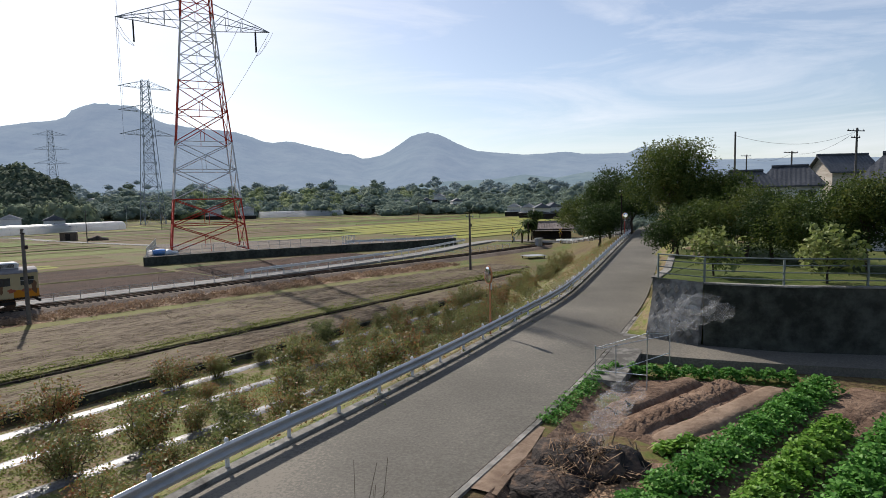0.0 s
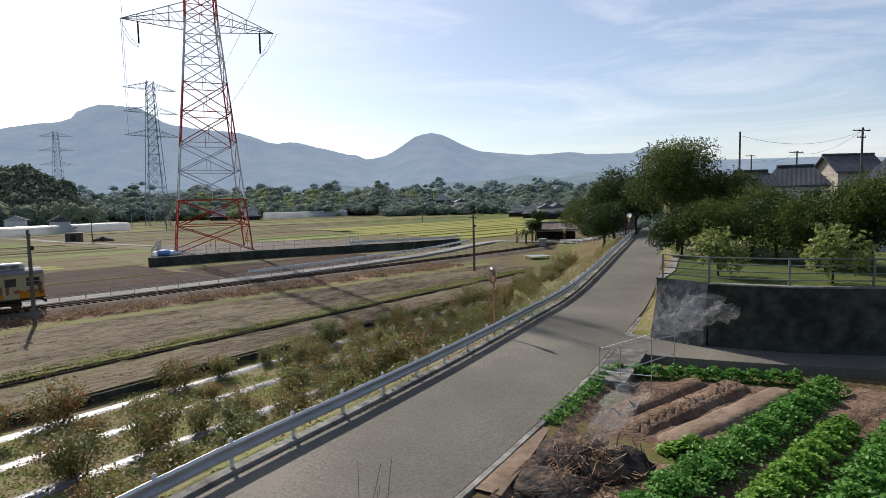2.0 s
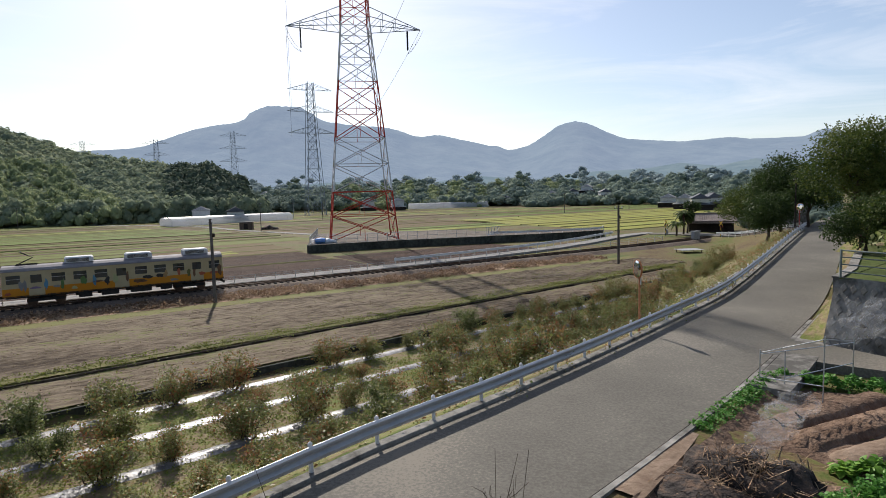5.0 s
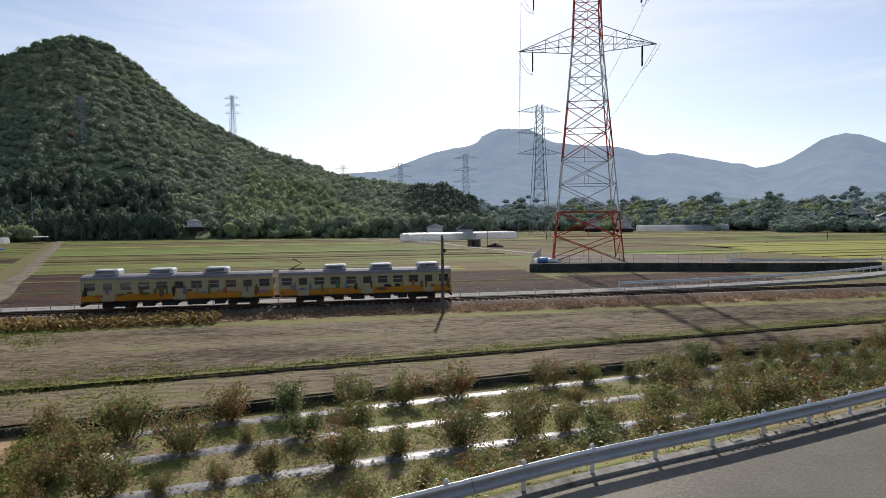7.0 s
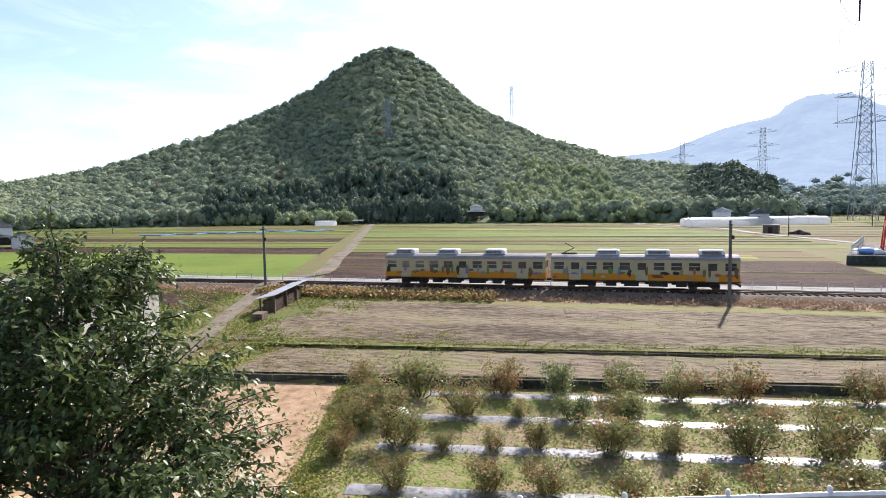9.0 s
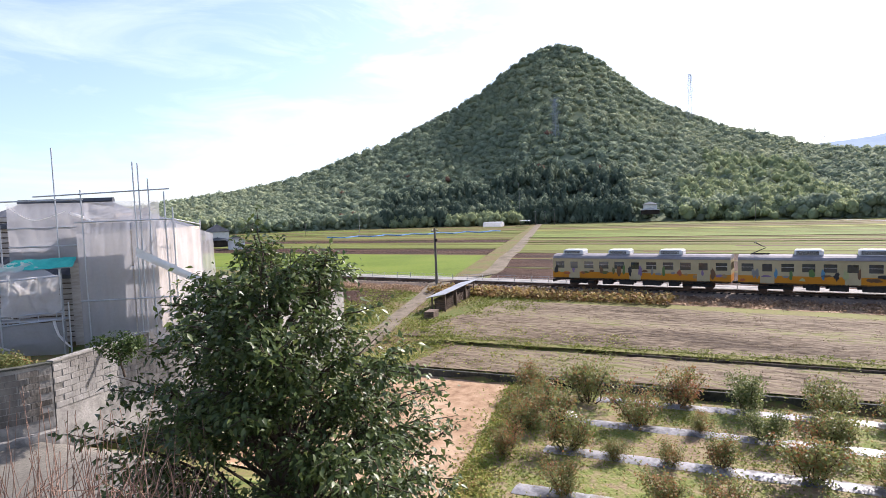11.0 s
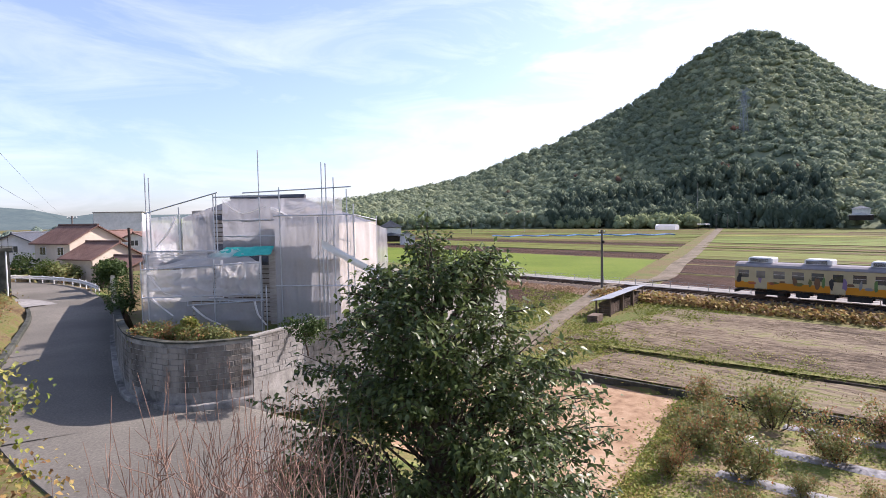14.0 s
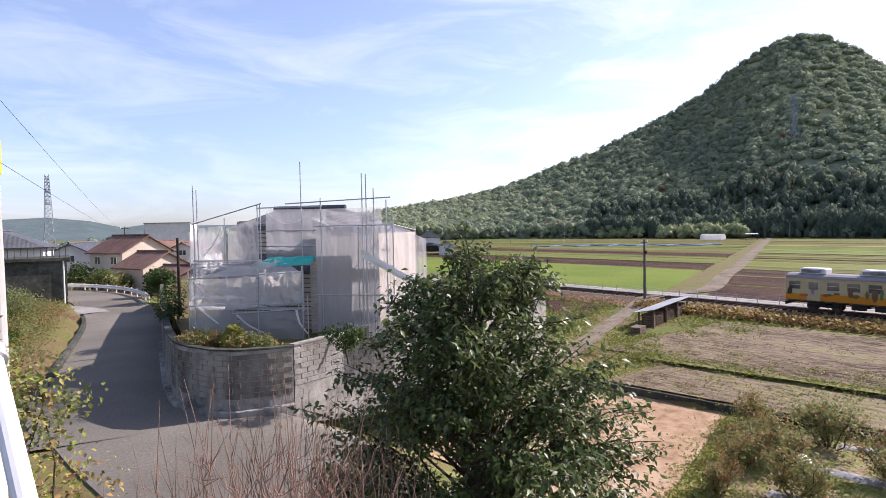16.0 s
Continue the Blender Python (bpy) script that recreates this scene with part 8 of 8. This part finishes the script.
# pipe frame at the garden corner
fr = thing("pipe_frame", (7.0, 21.5, YZ), 0, "thin steel pipe frame with net at the garden corner", "frame")
o = Vector((7.0, 21.5, YZ))
posts = [(5.65, 21.6), (6.3, 21.2), (7.1, 20.2), (8.6, 22.0)]
tops = [1.35, 1.45, 2.2, 1.75]
for (x, y), h in zip(posts, tops):
    Geo().tube([(x - o.x, y - o.y, -0.1), (x - o.x, y - o.y, h)], 0.02, 8).make("upright", M_GALV, fr)
for a, b, za, zb in ((0, 2, 1.25, 2.1), (2, 3, 2.1, 1.65), (0, 3, 1.2, 1.6), (1, 3, 0.5, 0.9), (0, 2, 0.4, 0.6)):
    Geo().tube([(posts[a][0] - o.x, posts[a][1] - o.y, za), (posts[b][0] - o.x, posts[b][1] - o.y, zb)], 0.016, 8).make("bar", M_GALV, fr)
# edge slab between lane and garden
el = edge_line([p for p in sec if 11.5 < p[1] < 34], 1, 0.10)
tagged(Geo().sweep(el, [(-0.06, -0.6), (0.10, -0.6), (0.10, 0.02), (-0.06, 0.02)]).make("kerb_2", M_CONC), "concrete edge of the lane above a ditch", "kerb", kind="structure")

apron = edge_line([p for p in sec if 21.5 < p[1] < 36], 1, 0.85)
tagged(Geo().sweep(apron, [(-0.62, -0.5), (0.62, -0.5), (0.62, 0.03), (-0.62, 0.03)]).make("gutter_1", M_CONC), "weathered concrete gutter cover beside the lane", "gutter", kind="structure")

# ---- greenhouses and field sheds ----
def tunnel(at, rz, length, w, h, label):
    root = thing("greenhouse", at, rz, label, "greenhouse", "greenhouses")
    arc = [(-w / 2, 0), (-w / 2, h * 0.45)] + [(-w / 2 * math.cos(a), h * 0.45 + h * 0.55 * math.sin(a)) for a in np.linspace(0.25, math.pi - 0.25, 8)] + [(w / 2, h * 0.45), (w / 2, 0)]
    g = Geo()
    k = int(length / 3)
    for i in range(k + 1):
        x = length * i / k
        for y, z in arc:
            g.v.append((x, y, z + (0.05 * noise.noise((x, y, 1.0)) if z > 0.2 else 0)))
    m = len(arc)
    for i in range(k):
        for j in range(m - 1):
            g.f.append((i * m + j, i * m + j + 1, (i + 1) * m + j + 1, (i + 1) * m + j))
    g.f += [tuple(range(m - 1, -1, -1)), tuple(k * m + j for j in range(m))]
    g.make("film", M_FILM, root, "white plastic film", smooth=False)
    for i in range(0, k + 1, 2):
        x = length * i / k
        Geo().tube([(x, y * 1.01, z * 1.01) for y, z in arc], 0.03, 4, cap=False).make("hoop", M_GALV, root)
    return root


def tunnel_between(p, q, w, h, label):
    p, q = Vector(p), Vector(q)
    return tunnel((p.x, p.y, -0.64), math.atan2(q.y - p.y, q.x - p.x), (q - p).length, w, h, label)


tunnel_between((-161, 198), (-137, 250), 5.5, 3.4, "long white plastic tunnel greenhouse in the fields")
tunnel_between((-167, 202), (-143, 254), 5.5, 3.4, "long white plastic tunnel greenhouse in the fields")
tunnel_between(polar(17.3, 420), polar(9.7, 435), 6, 4.2, "long pale tunnel greenhouse far off")
tunnel_between(polar(11.5, 470), polar(6.5, 470), 6, 4.5, "long pale tunnel greenhouse far off")
tunnel_between(polar(74.0, 345), polar(72.3, 340), 5, 3.0, "small white tunnel by the hill foot")
booth = thing("field_booth", (-108, 169, -0.64), 0.4, "small brown field shed beside the farm track", "shed")
Geo().box((0, 0, 1.2), (4.0, 3.0, 2.4)).make("wall", M_TIMBER, booth)
Geo().box((0, 0, 2.5), (4.6, 3.6, 0.18)).make("roof", M_LANE, booth)
Geo().box((0, -1.53, 1.0), (1.2, 0.06, 2.0)).make("door", M_DARK, booth)
ws = thing("field_shed", at_az(70.1, 335, -0.64), radians(160), "open shed with a white roof at the hill foot", "shed")
Geo().box((0, 0, 3.0), (10, 6, 0.25)).make("roof", M_WHITE, ws)
for x in (-4.6, 0, 4.6):
    for y in (-2.6, 2.6):
        Geo().box((x, y, 1.4), (0.2, 0.2, 3.0)).make("post", M_TIMBER, ws)
net = Geo()
for i in range(40):
    a = 72.5 + i * 0.42
    net.tube([at_az(a, 262 + 6 * math.sin(i), -0.4), at_az(a + 0.42, 262 + 6 * math.sin(i + 1), -0.4)], 0.26, 5, cap=False)
tagged(net.make("blue_net", M_BLUE, None), "blue crop netting laid across a far field", "netting")
v, f = blob(3, 2, 0.3)
mound = thing("brush_mound", (-99, 168, -0.7), 0, "dark mound of dry brush in the field", "mound")
from_np("brush", v * np.array((3.0, 2.0, 1.3)), f, M_ASH, mound)

# ---- shelter by the path ----
sh = thing("lean_to", (-59.0, 13.4, -0.64), math.atan2(6.3, -10.8) + math.pi, "open timber lean-to stacked with firewood under a metal roof", "shed")
for i, x in enumerate((-5.2, -1.8, 1.6, 5.2)):
    for y, h in ((-0.65, 1.45), (0.65, 1.72)):
        Geo().box((x, y, h / 2), (0.14, 0.14, h)).make("post", M_TIMBER, sh)
g = Geo()
k = 36
for i in range(k + 1):
    x = -6.0 + 12.0 * i / k
    dz = 0.03 * (i % 2)
    g.v += [(x, -1.0, 1.42 + dz), (x, 0.95, 1.80 + dz), (x, -1.0, 1.38 + dz), (x, 0.95, 1.76 + dz)]
for i in range(k):
    q = i * 4
    g.f += [(q, q + 4, q + 5, q + 1), (q + 3, q + 7, q + 6, q + 2), (q, q + 2, q + 6, q + 4), (q + 1, q + 5, q + 7, q + 3)]
g.make("roof", M_TOWERG_L, sh, "corrugated metal roof")
rr = random.Random(8)
for x0 in (-3.5, -0.1, 3.4):
    for row in range(6):
        for c in range(10):
            x = x0 - 1.45 + c * 0.31 + rr.uniform(-0.03, 0.03)
            z = 0.12 + row * 0.19
            if row < 5 or rr.random() > 0.4:
                ob = Geo().tube([(x, -0.55 + rr.uniform(-0.06, 0.06), z), (x, 0.5, z)], 0.09 + rr.uniform(0, 0.03), 6).make("log", M_TIMBER, sh)
pile = thing("timber_pile", (-51.6, 9.5, -0.64), math.atan2(5.4, -10.0), "short stack of weathered planks beside the shelter", "pile")
for i in range(4):
    Geo().box((0.05 * (i % 2), 0, 0.10 + i * 0.16), (1.6, 0.9, 0.12)).make("plank", M_TIMBER, pile)

# withered plants along the track
wp = thing("withered_crop", (*sn(-20, 8), -0.6), 0, "withered yellow-brown broad-leaved crop along the railway", "crop", kind="stuff")
r = np.random.RandomState(21)
n = 3600
ss, nn = r.uniform(-38, -11, n), r.uniform(4.2, 8.2, n)
pts = np.array([sn(a, b) for a, b in zip(ss, nn)])
bx, by = sn(-20, 8)
p = np.stack([pts[:, 0] - bx, pts[:, 1] - by, r.uniform(0.05, 0.85, n)], 1)
m = turns(r, n, 1.0) * r.uniform(0.2, 0.46, n)[:, None, None]
v, f = scatter(LEAF_V * np.array((1.8, 1, 1)), LEAF_F, m, p)
from_np("foliage", v, f, M_LEAF_WITHER, wp)


# ---- weeds and small shrubs ----
def weed_field(name, label, points, leaf, material, seed, h=0.45, per=26, spread=0.35):
    """Tufts of weeds at points of x, y, z, joined."""
    r = np.random.RandomState(seed)
    pts = np.repeat(np.array(points), per, 0)
    n = len(pts)
    q = r.normal(0, spread, (n, 2))
    z = h * r.uniform(0.05, 1, n) * np.exp(-(q ** 2).sum(1) / (2 * spread ** 2) * 0.5)
    p = pts + np.stack([q[:, 0], q[:, 1], z], 1)
    m = turns(r, n, 0.9) * (leaf * r.uniform(0.5, 1.4, n))[:, None, None]
    v, f = scatter(CARD_V, CARD_F, m, p)
    o = np.array(points).mean(0)
    ob = from_np(name, v, f, material)
    return tagged(ob, label, "weeds", kind="stuff")


rw = random.Random(31)
pts = []
for i in range(900):
    row = sec[rw.randrange(len(sec))]
    if not 9 < row[1] < 74:
        continue
    j = min(len(sec) - 2, max(1, int(np.argmin(np.abs(sec[:, 1] - row[1])))))
    way = Vector((sec[j + 1][0] - sec[j - 1][0], sec[j + 1][1] - sec[j - 1][1])).normalized()
    o = -(row[3] / 2 + 0.7 + abs(rw.gauss(0, 2.2)))
    x, y = row[0] + way.y * o + rw.uniform(-0.6, 0.6), row[1] - way.x * o + rw.uniform(-0.6, 0.6)
    pts.append((x, y, ground_z(x, y)))
weed_field("verge_weeds", "tangled autumn weeds on the bank below the guardrail", pts, 0.115, M_LEAF_BUSH, 32, 0.85, 40, 0.45)
pts = []
for _ in range(1500):
    s = rw.uniform(-14, 50)
    x, y = sn(s, berm_2(s) + rw.uniform(0.4, 15))
    if ground_z(x, y) < 0.4 and lot_edge(x, y) > 0.3:
        pts.append((x, y, ground_z(x, y)))
weed_field("orchard_weeds", "short weeds and fallen leaves between the orchard rows", pts, 0.10, M_LEAF_WEED, 33, 0.16, 22, 0.45)
pts = []
for _ in range(420):
    s = rw.uniform(-36, -10)
    x, y = sn(s, rw.uniform(22, berm_2(s) - 0.3))
    pts.append((x, y, ground_z(x, y)))
weed_field("path_weeds", "patchy weeds beside the path", pts, 0.14, M_LEAF_WEED, 34, 0.22, 24, 0.5)
# tussocks on the banks of the railway
pts = [(*sn(s, n), -0.55) for s, n in ((rw.uniform(-60, 62), rw.uniform(2.8, 6.8)) for _ in range(1300))]
weed_field("bank_tussocks", "dead brown tussocks on the railway bank", pts, 0.24, M_LEAF_DEAD, 35, 0.35, 18, 0.4)
pts = [(*sn(s, berm_1(s) - rw.uniform(0.1, 1.8)), -0.6) for s in (rw.uniform(-24, 62) for _ in range(900))]
weed_field("ridge_grass", "green grass tufts on the field ridge", pts, 0.11, M_LEAF_WEED_G, 36, 0.16, 26, 0.35)
# clods and stubble tufts of the near field
pts = []
for _ in range(3800):
    s = rw.uniform(-23, 64)
    x, y = sn(s, rw.uniform(9.5, berm_1(s) - 2.2))
    pts.append((x, y, -0.60))
weed_field("stubble_tufts", "withered stubble tufts on the bare field", pts, 0.085, M_LEAF_DEAD2, 37, 0.07, 14, 0.5)
pts = []
for _ in range(1400):
    s = rw.uniform(-21, 58)
    x, y = sn(s, rw.uniform(berm_1(s) + 0.4, berm_2(s) - 0.4))
    pts.append((x, y, -0.84))
weed_field("stubble_tufts", "withered stubble tufts on the dug strip", pts, 0.08, M_LEAF_DEAD2, 38, 0.07, 14, 0.4)
# young green growth in patches on the bare field
pts = []
for _ in range(9000):
    s = rw.uniform(-25, 64)
    n = rw.uniform(8.5, berm_1(s) - 0.8)
    x, y = sn(s, n)
    if noise.noise((s * 0.06, n * 0.45, 9.0)) > 0.16 and rw.random() < 0.5:
        pts.append((x, y, -0.60))
weed_field("field_weeds", "patches of short green weeds on the bare field", pts, 0.07, M_LEAF_WEED_G, 43, 0.06, 16, 0.45)
# bank under the camera and along the left lane
pts = []
for _ in range(1500):
    a, d = radians(rw.choice((rw.uniform(95, 150), rw.uniform(122, 150)))), rw.uniform(2.6, 8.5)
    x, y = -math.sin(a) * d, math.cos(a) * d
    pts.append((x, y, ground_z(x, y)))
weed_field("bank_weeds", "mixed weeds on the bank below the camera", pts, 0.12, M_LEAF_WEED, 39, 0.6, 34, 0.3)
pts = []
for _ in range(520):
    t = rw.random()
    x, y = -19.5 - 27 * t, -19.6 - 20.5 * t
    o = rw.uniform(0.3, 4.5)
    x, y = x + 0.6 * o, y - 0.8 * o
    pts.append((x, y, ground_z(x, y)))
weed_field("lane_weeds", "green and russet shrubs beside the left lane", pts, 0.12, M_LEAF_BUSH, 40, 0.9, 60, 0.5)
for i, (x, y, h, w, mm) in enumerate([(-26.0, -26.5, 1.5, 1.0, M_LEAF_TREE), (-29.4, -29.6, 1.5, 1.1, M_LEAF_BUSH), (-22.8, -23.6, 1.2, 0.9, M_LEAF_VEG), (-35, -34.3, 2.6, 1.7, M_LEAF_BUSHG), (-20.6, -21.6, 1.0, 0.8, M_LEAF_BUSH), (-32.2, -32.4, 1.6, 1.2, M_LEAF_TREE), (-37.6, -36.4, 2.2, 1.3, M_LEAF_BUSHG), (-24.5, -26.0, 1.3, 0.9, M_LEAF_WEED)]):
    tree((x, y, ground_z(x, y)), h, w, 1500, 0.13, mm, 90 + i, "low rounded shrub beside the lane", "shrub", 0.04, 6)
for i, (az, d, z, h, w, mm) in enumerate([(107.4, 21.8, 4.1, 1.1, 0.8, M_LEAF_DARK), (118.0, 23.6, 4.1, 1.2, 0.4, M_LEAF_WEED), (119.6, 24.0, 4.1, 0.7, 0.7, M_LEAF_BUSH), (121.0, 24.6, 4.1, 0.7, 0.8, M_LEAF_BUSH), (116.6, 23.2, 4.1, 0.7, 0.8, M_LEAF_BUSH), (115.2, 22.9, 4.1, 0.6, 0.7, M_LEAF_BUSH), (122.9, 32, 3.9, 1.6, 0.9, M_LEAF_DARK), (123.0, 38, 4.0, 1.8, 1.0, M_LEAF_DARK), (123.6, 62, 2.2, 3.0, 1.6, M_LEAF_DARK), (124.0, 68, 2.0, 3.0, 1.6, M_LEAF_DARK), (128.3, 84, 1.2, 3.0, 2.0, M_LEAF_TREE), (126.9, 82, 1.2, 2.6, 1.8, M_LEAF_BUSH), (130.0, 90, 1.2, 3.6, 2.0, M_LEAF_DARK)]):
    tree(at_az(az, d, z), h, w, 1300, 0.11 if d < 40 else 0.3, mm, 110 + i, "trimmed garden shrub on the house plot" if d < 26 else "dark green shrub beside the lane", "shrub", 0.04, 5)
# crumpled sheet between the orchard rows
bag = thing("film_scrap", (-26.0, 10.9, -1.25), 0, "crumpled black and white plastic film on the ground", "litter")
for i, (x, y, r, mm) in enumerate(((0, 0, 0.5, M_BLACK), (0.4, 0.25, 0.4, M_WHITE), (0.7, -0.1, 0.35, M_BLACK), (-0.4, 0.2, 0.3, M_WHITE))):
    v, f = blob(i + 20, 2, 0.5)
    from_np("scrap", v * np.array((r, r * 0.8, r * 0.5)), f, mm, bag).location = (x, y, 0.15)

# ---- slanting white pipe and pole beside the bank ----
def gaze(az, el, d):
    """A point seen from the lookout at this azimuth, elevation and distance."""
    e = radians(el)
    x, y = polar(az, d * math.cos(e))
    return Vector((x, y, EYE + d * math.sin(e)))


A, B = gaze(135.9, -9.0, 2.5), gaze(133.1, -27, 1.9)
o = Vector((B.x, B.y, ground_z(B.x, B.y)))
hr = thing("handrail", o, 0, "white painted pipe handrail beside the steps", "railing")
way = B - A
Geo().tube([A - o, B - o, B + way * 0.5 - o], 0.030, 14).make("top_bar", M_WHITE, hr)
foot = Vector((A.x, A.y, ground_z(A.x, A.y) - 0.3))
Geo().tube([A - o, foot - o], 0.028, 12).make("post", M_WHITE, hr)
Geo().tube([A - way * 0.02 - o, A + way * 0.05 - o], 0.042, 12).make("collar", M_GALV, hr)
pb = gaze(135.55, -30, 13.0)
px_, py_ = pb.x, pb.y
lamp_pole = thing("roadside_pole", (px_, py_, ground_z(px_, py_) - 0.2), 0, "pale concrete roadside pole with a small yellow plate", "pole")
Geo().tube([(0, 0, 0), (0, 0, 11.5)], 0.17, 14, 0.13).make("shaft", M_POLE_L, lamp_pole)
for z in (4.2, 3.4):
    Geo().tube([(0, 0, z), (0, 0, z + 0.16)], 0.185, 14).make("band", M_GALV, lamp_pole)
Geo().tube([(0, 0, 8.0), (0, 0, 8.5)], 0.172, 14).make("plate", M_YELLOWP, lamp_pole, "yellow wrapped plate")

# ditch and kerb on the far side of the left lane
kl2 = edge_line([p for p in ROADS[1] if -44 < p[0] < -19.5], -1, 0.15)
tagged(Geo().sweep(kl2, [(-0.16, -0.3), (0.14, -0.3), (0.14, 0.20), (0.11, 0.23), (-0.13, 0.23), (-0.16, 0.20)]).make("kerb_3", M_CONC_DK), "weathered concrete kerb beside the left lane", "kerb", kind="structure")
strip("road_9", "pale concrete drive beside the garage", smooth_path([(-44.5, -36.2, 2.13, 3.0), (-46.5, -39.5, 2.15, 3.4), (-48.0, -44.5, 2.15, 3.6)]), M_LANE, dz=0.012)
# leafy weeds on the near bank
for i, (az, d, h, mm) in enumerate([(137.4, 2.9, 3.2, M_LEAF_WEED), (135.9, 2.9, 3.15, M_LEAF_BUSHG), (134.6, 3.0, 3.0, M_LEAF_WITHER), (133.0, 2.9, 2.6, M_LEAF_WEED), (130.2, 2.9, 2.0, M_LEAF_WITHER), (128.0, 3.0, 1.85, M_LEAF_WEED), (134.0, 2.5, 1.6, M_LEAF_WEED), (131.0, 2.5, 1.35, M_LEAF_BUSH), (125.5, 3.0, 1.7, M_LEAF_WITHER), (119.0, 4.3, 2.25, M_LEAF_DEAD), (121.5, 4.2, 2.3, M_LEAF_WITHER), (124.0, 4.3, 2.5, M_LEAF_DEAD), (126.5, 4.2, 2.45, M_LEAF_WEED), (129.0, 4.3, 2.7, M_LEAF_DEAD), (131.5, 4.2, 2.6, M_LEAF_WITHER)]):
    x, y = polar(az, d)
    tree((x, y, ground_z(x, y)), h, 0.40, 2200, 0.027, mm, 140 + i, "straggly leafy shrub on the bank", "bank_shrub", 0.012, 9)
# tufts of grass in the orchard
pts = []
for _ in range(2600):
    s = rw.uniform(-14, 44)
    k = rw.choice(ROWS_N) + rw.choice((-1, 1)) * rw.uniform(0.7, 1.7)
    x, y = sn(s, berm_2(s) + k)
    if noise.noise((x * 0.35, y * 0.35, 4.0)) > -0.1 and ground_z(x, y) < 0.3 and lot_edge(x, y) > 0.4:
        pts.append((x, y, ground_z(x, y)))
weed_field("orchard_grass", "short green grass patches between the orchard rows", pts, 0.10, M_LEAF_WEED_G, 41, 0.14, 24, 0.35)
# edge of the garden beside the lane
strip("slab", "pale trodden earth strip between lane and garden", smooth_path([(0.65, 12.9, 2.15, 1.0), (1.9, 15.4, 2.15, 0.9), (2.6, 16.7, 2.13, 0.6)]), M_SOIL_L, dz=0.01, category="slab")
# ragged edge between the sandy lot and the orchard
pts = []
for _ in range(420):
    t = rw.random()
    x, y = -33.2 + 15.8 * t + rw.gauss(0.3, 0.45), 11.0 - 8.4 * t + rw.gauss(0.5, 0.45)
    pts.append((x, y, min(ground_z(x, y), -1.2)))
weed_field("lot_weeds", "tufts of dry grass along the edge of the sandy lot", pts, 0.12, M_LEAF_WEED, 44, 0.22, 26, 0.4)
# rough grass round the farm path
pts = []
for _ in range(2200):
    s = rw.uniform(-62, -22)
    n = rw.uniform(5.5, 30)
    x, y = sn(s, n)
    off_path = min(math.hypot(x - q[0], y - q[1]) for q in ((-44, 3.2), (-46.7, 4.3), (-49.5, 5.4), (-52.5, 6.5), (-55.6, 7.6), (-58.2, 8.6), (-60.8, 9.6), (-63.4, 10.6), (-66, 11.6), (-69, 12.9), (-72, 14.2)))
    if off_path > 1.7 and noise.noise((x * 0.2, y * 0.2, 7.0)) > -0.15 and not inside(x, y, PLOT) and ground_z(x, y) < 0.2:
        pts.append((x, y, ground_z(x, y)))
weed_field("rough_grass", "rough green and straw-coloured grass beside the farm path", pts, 0.17, M_LEAF_WEED_G, 42, 0.22, 26, 0.6)
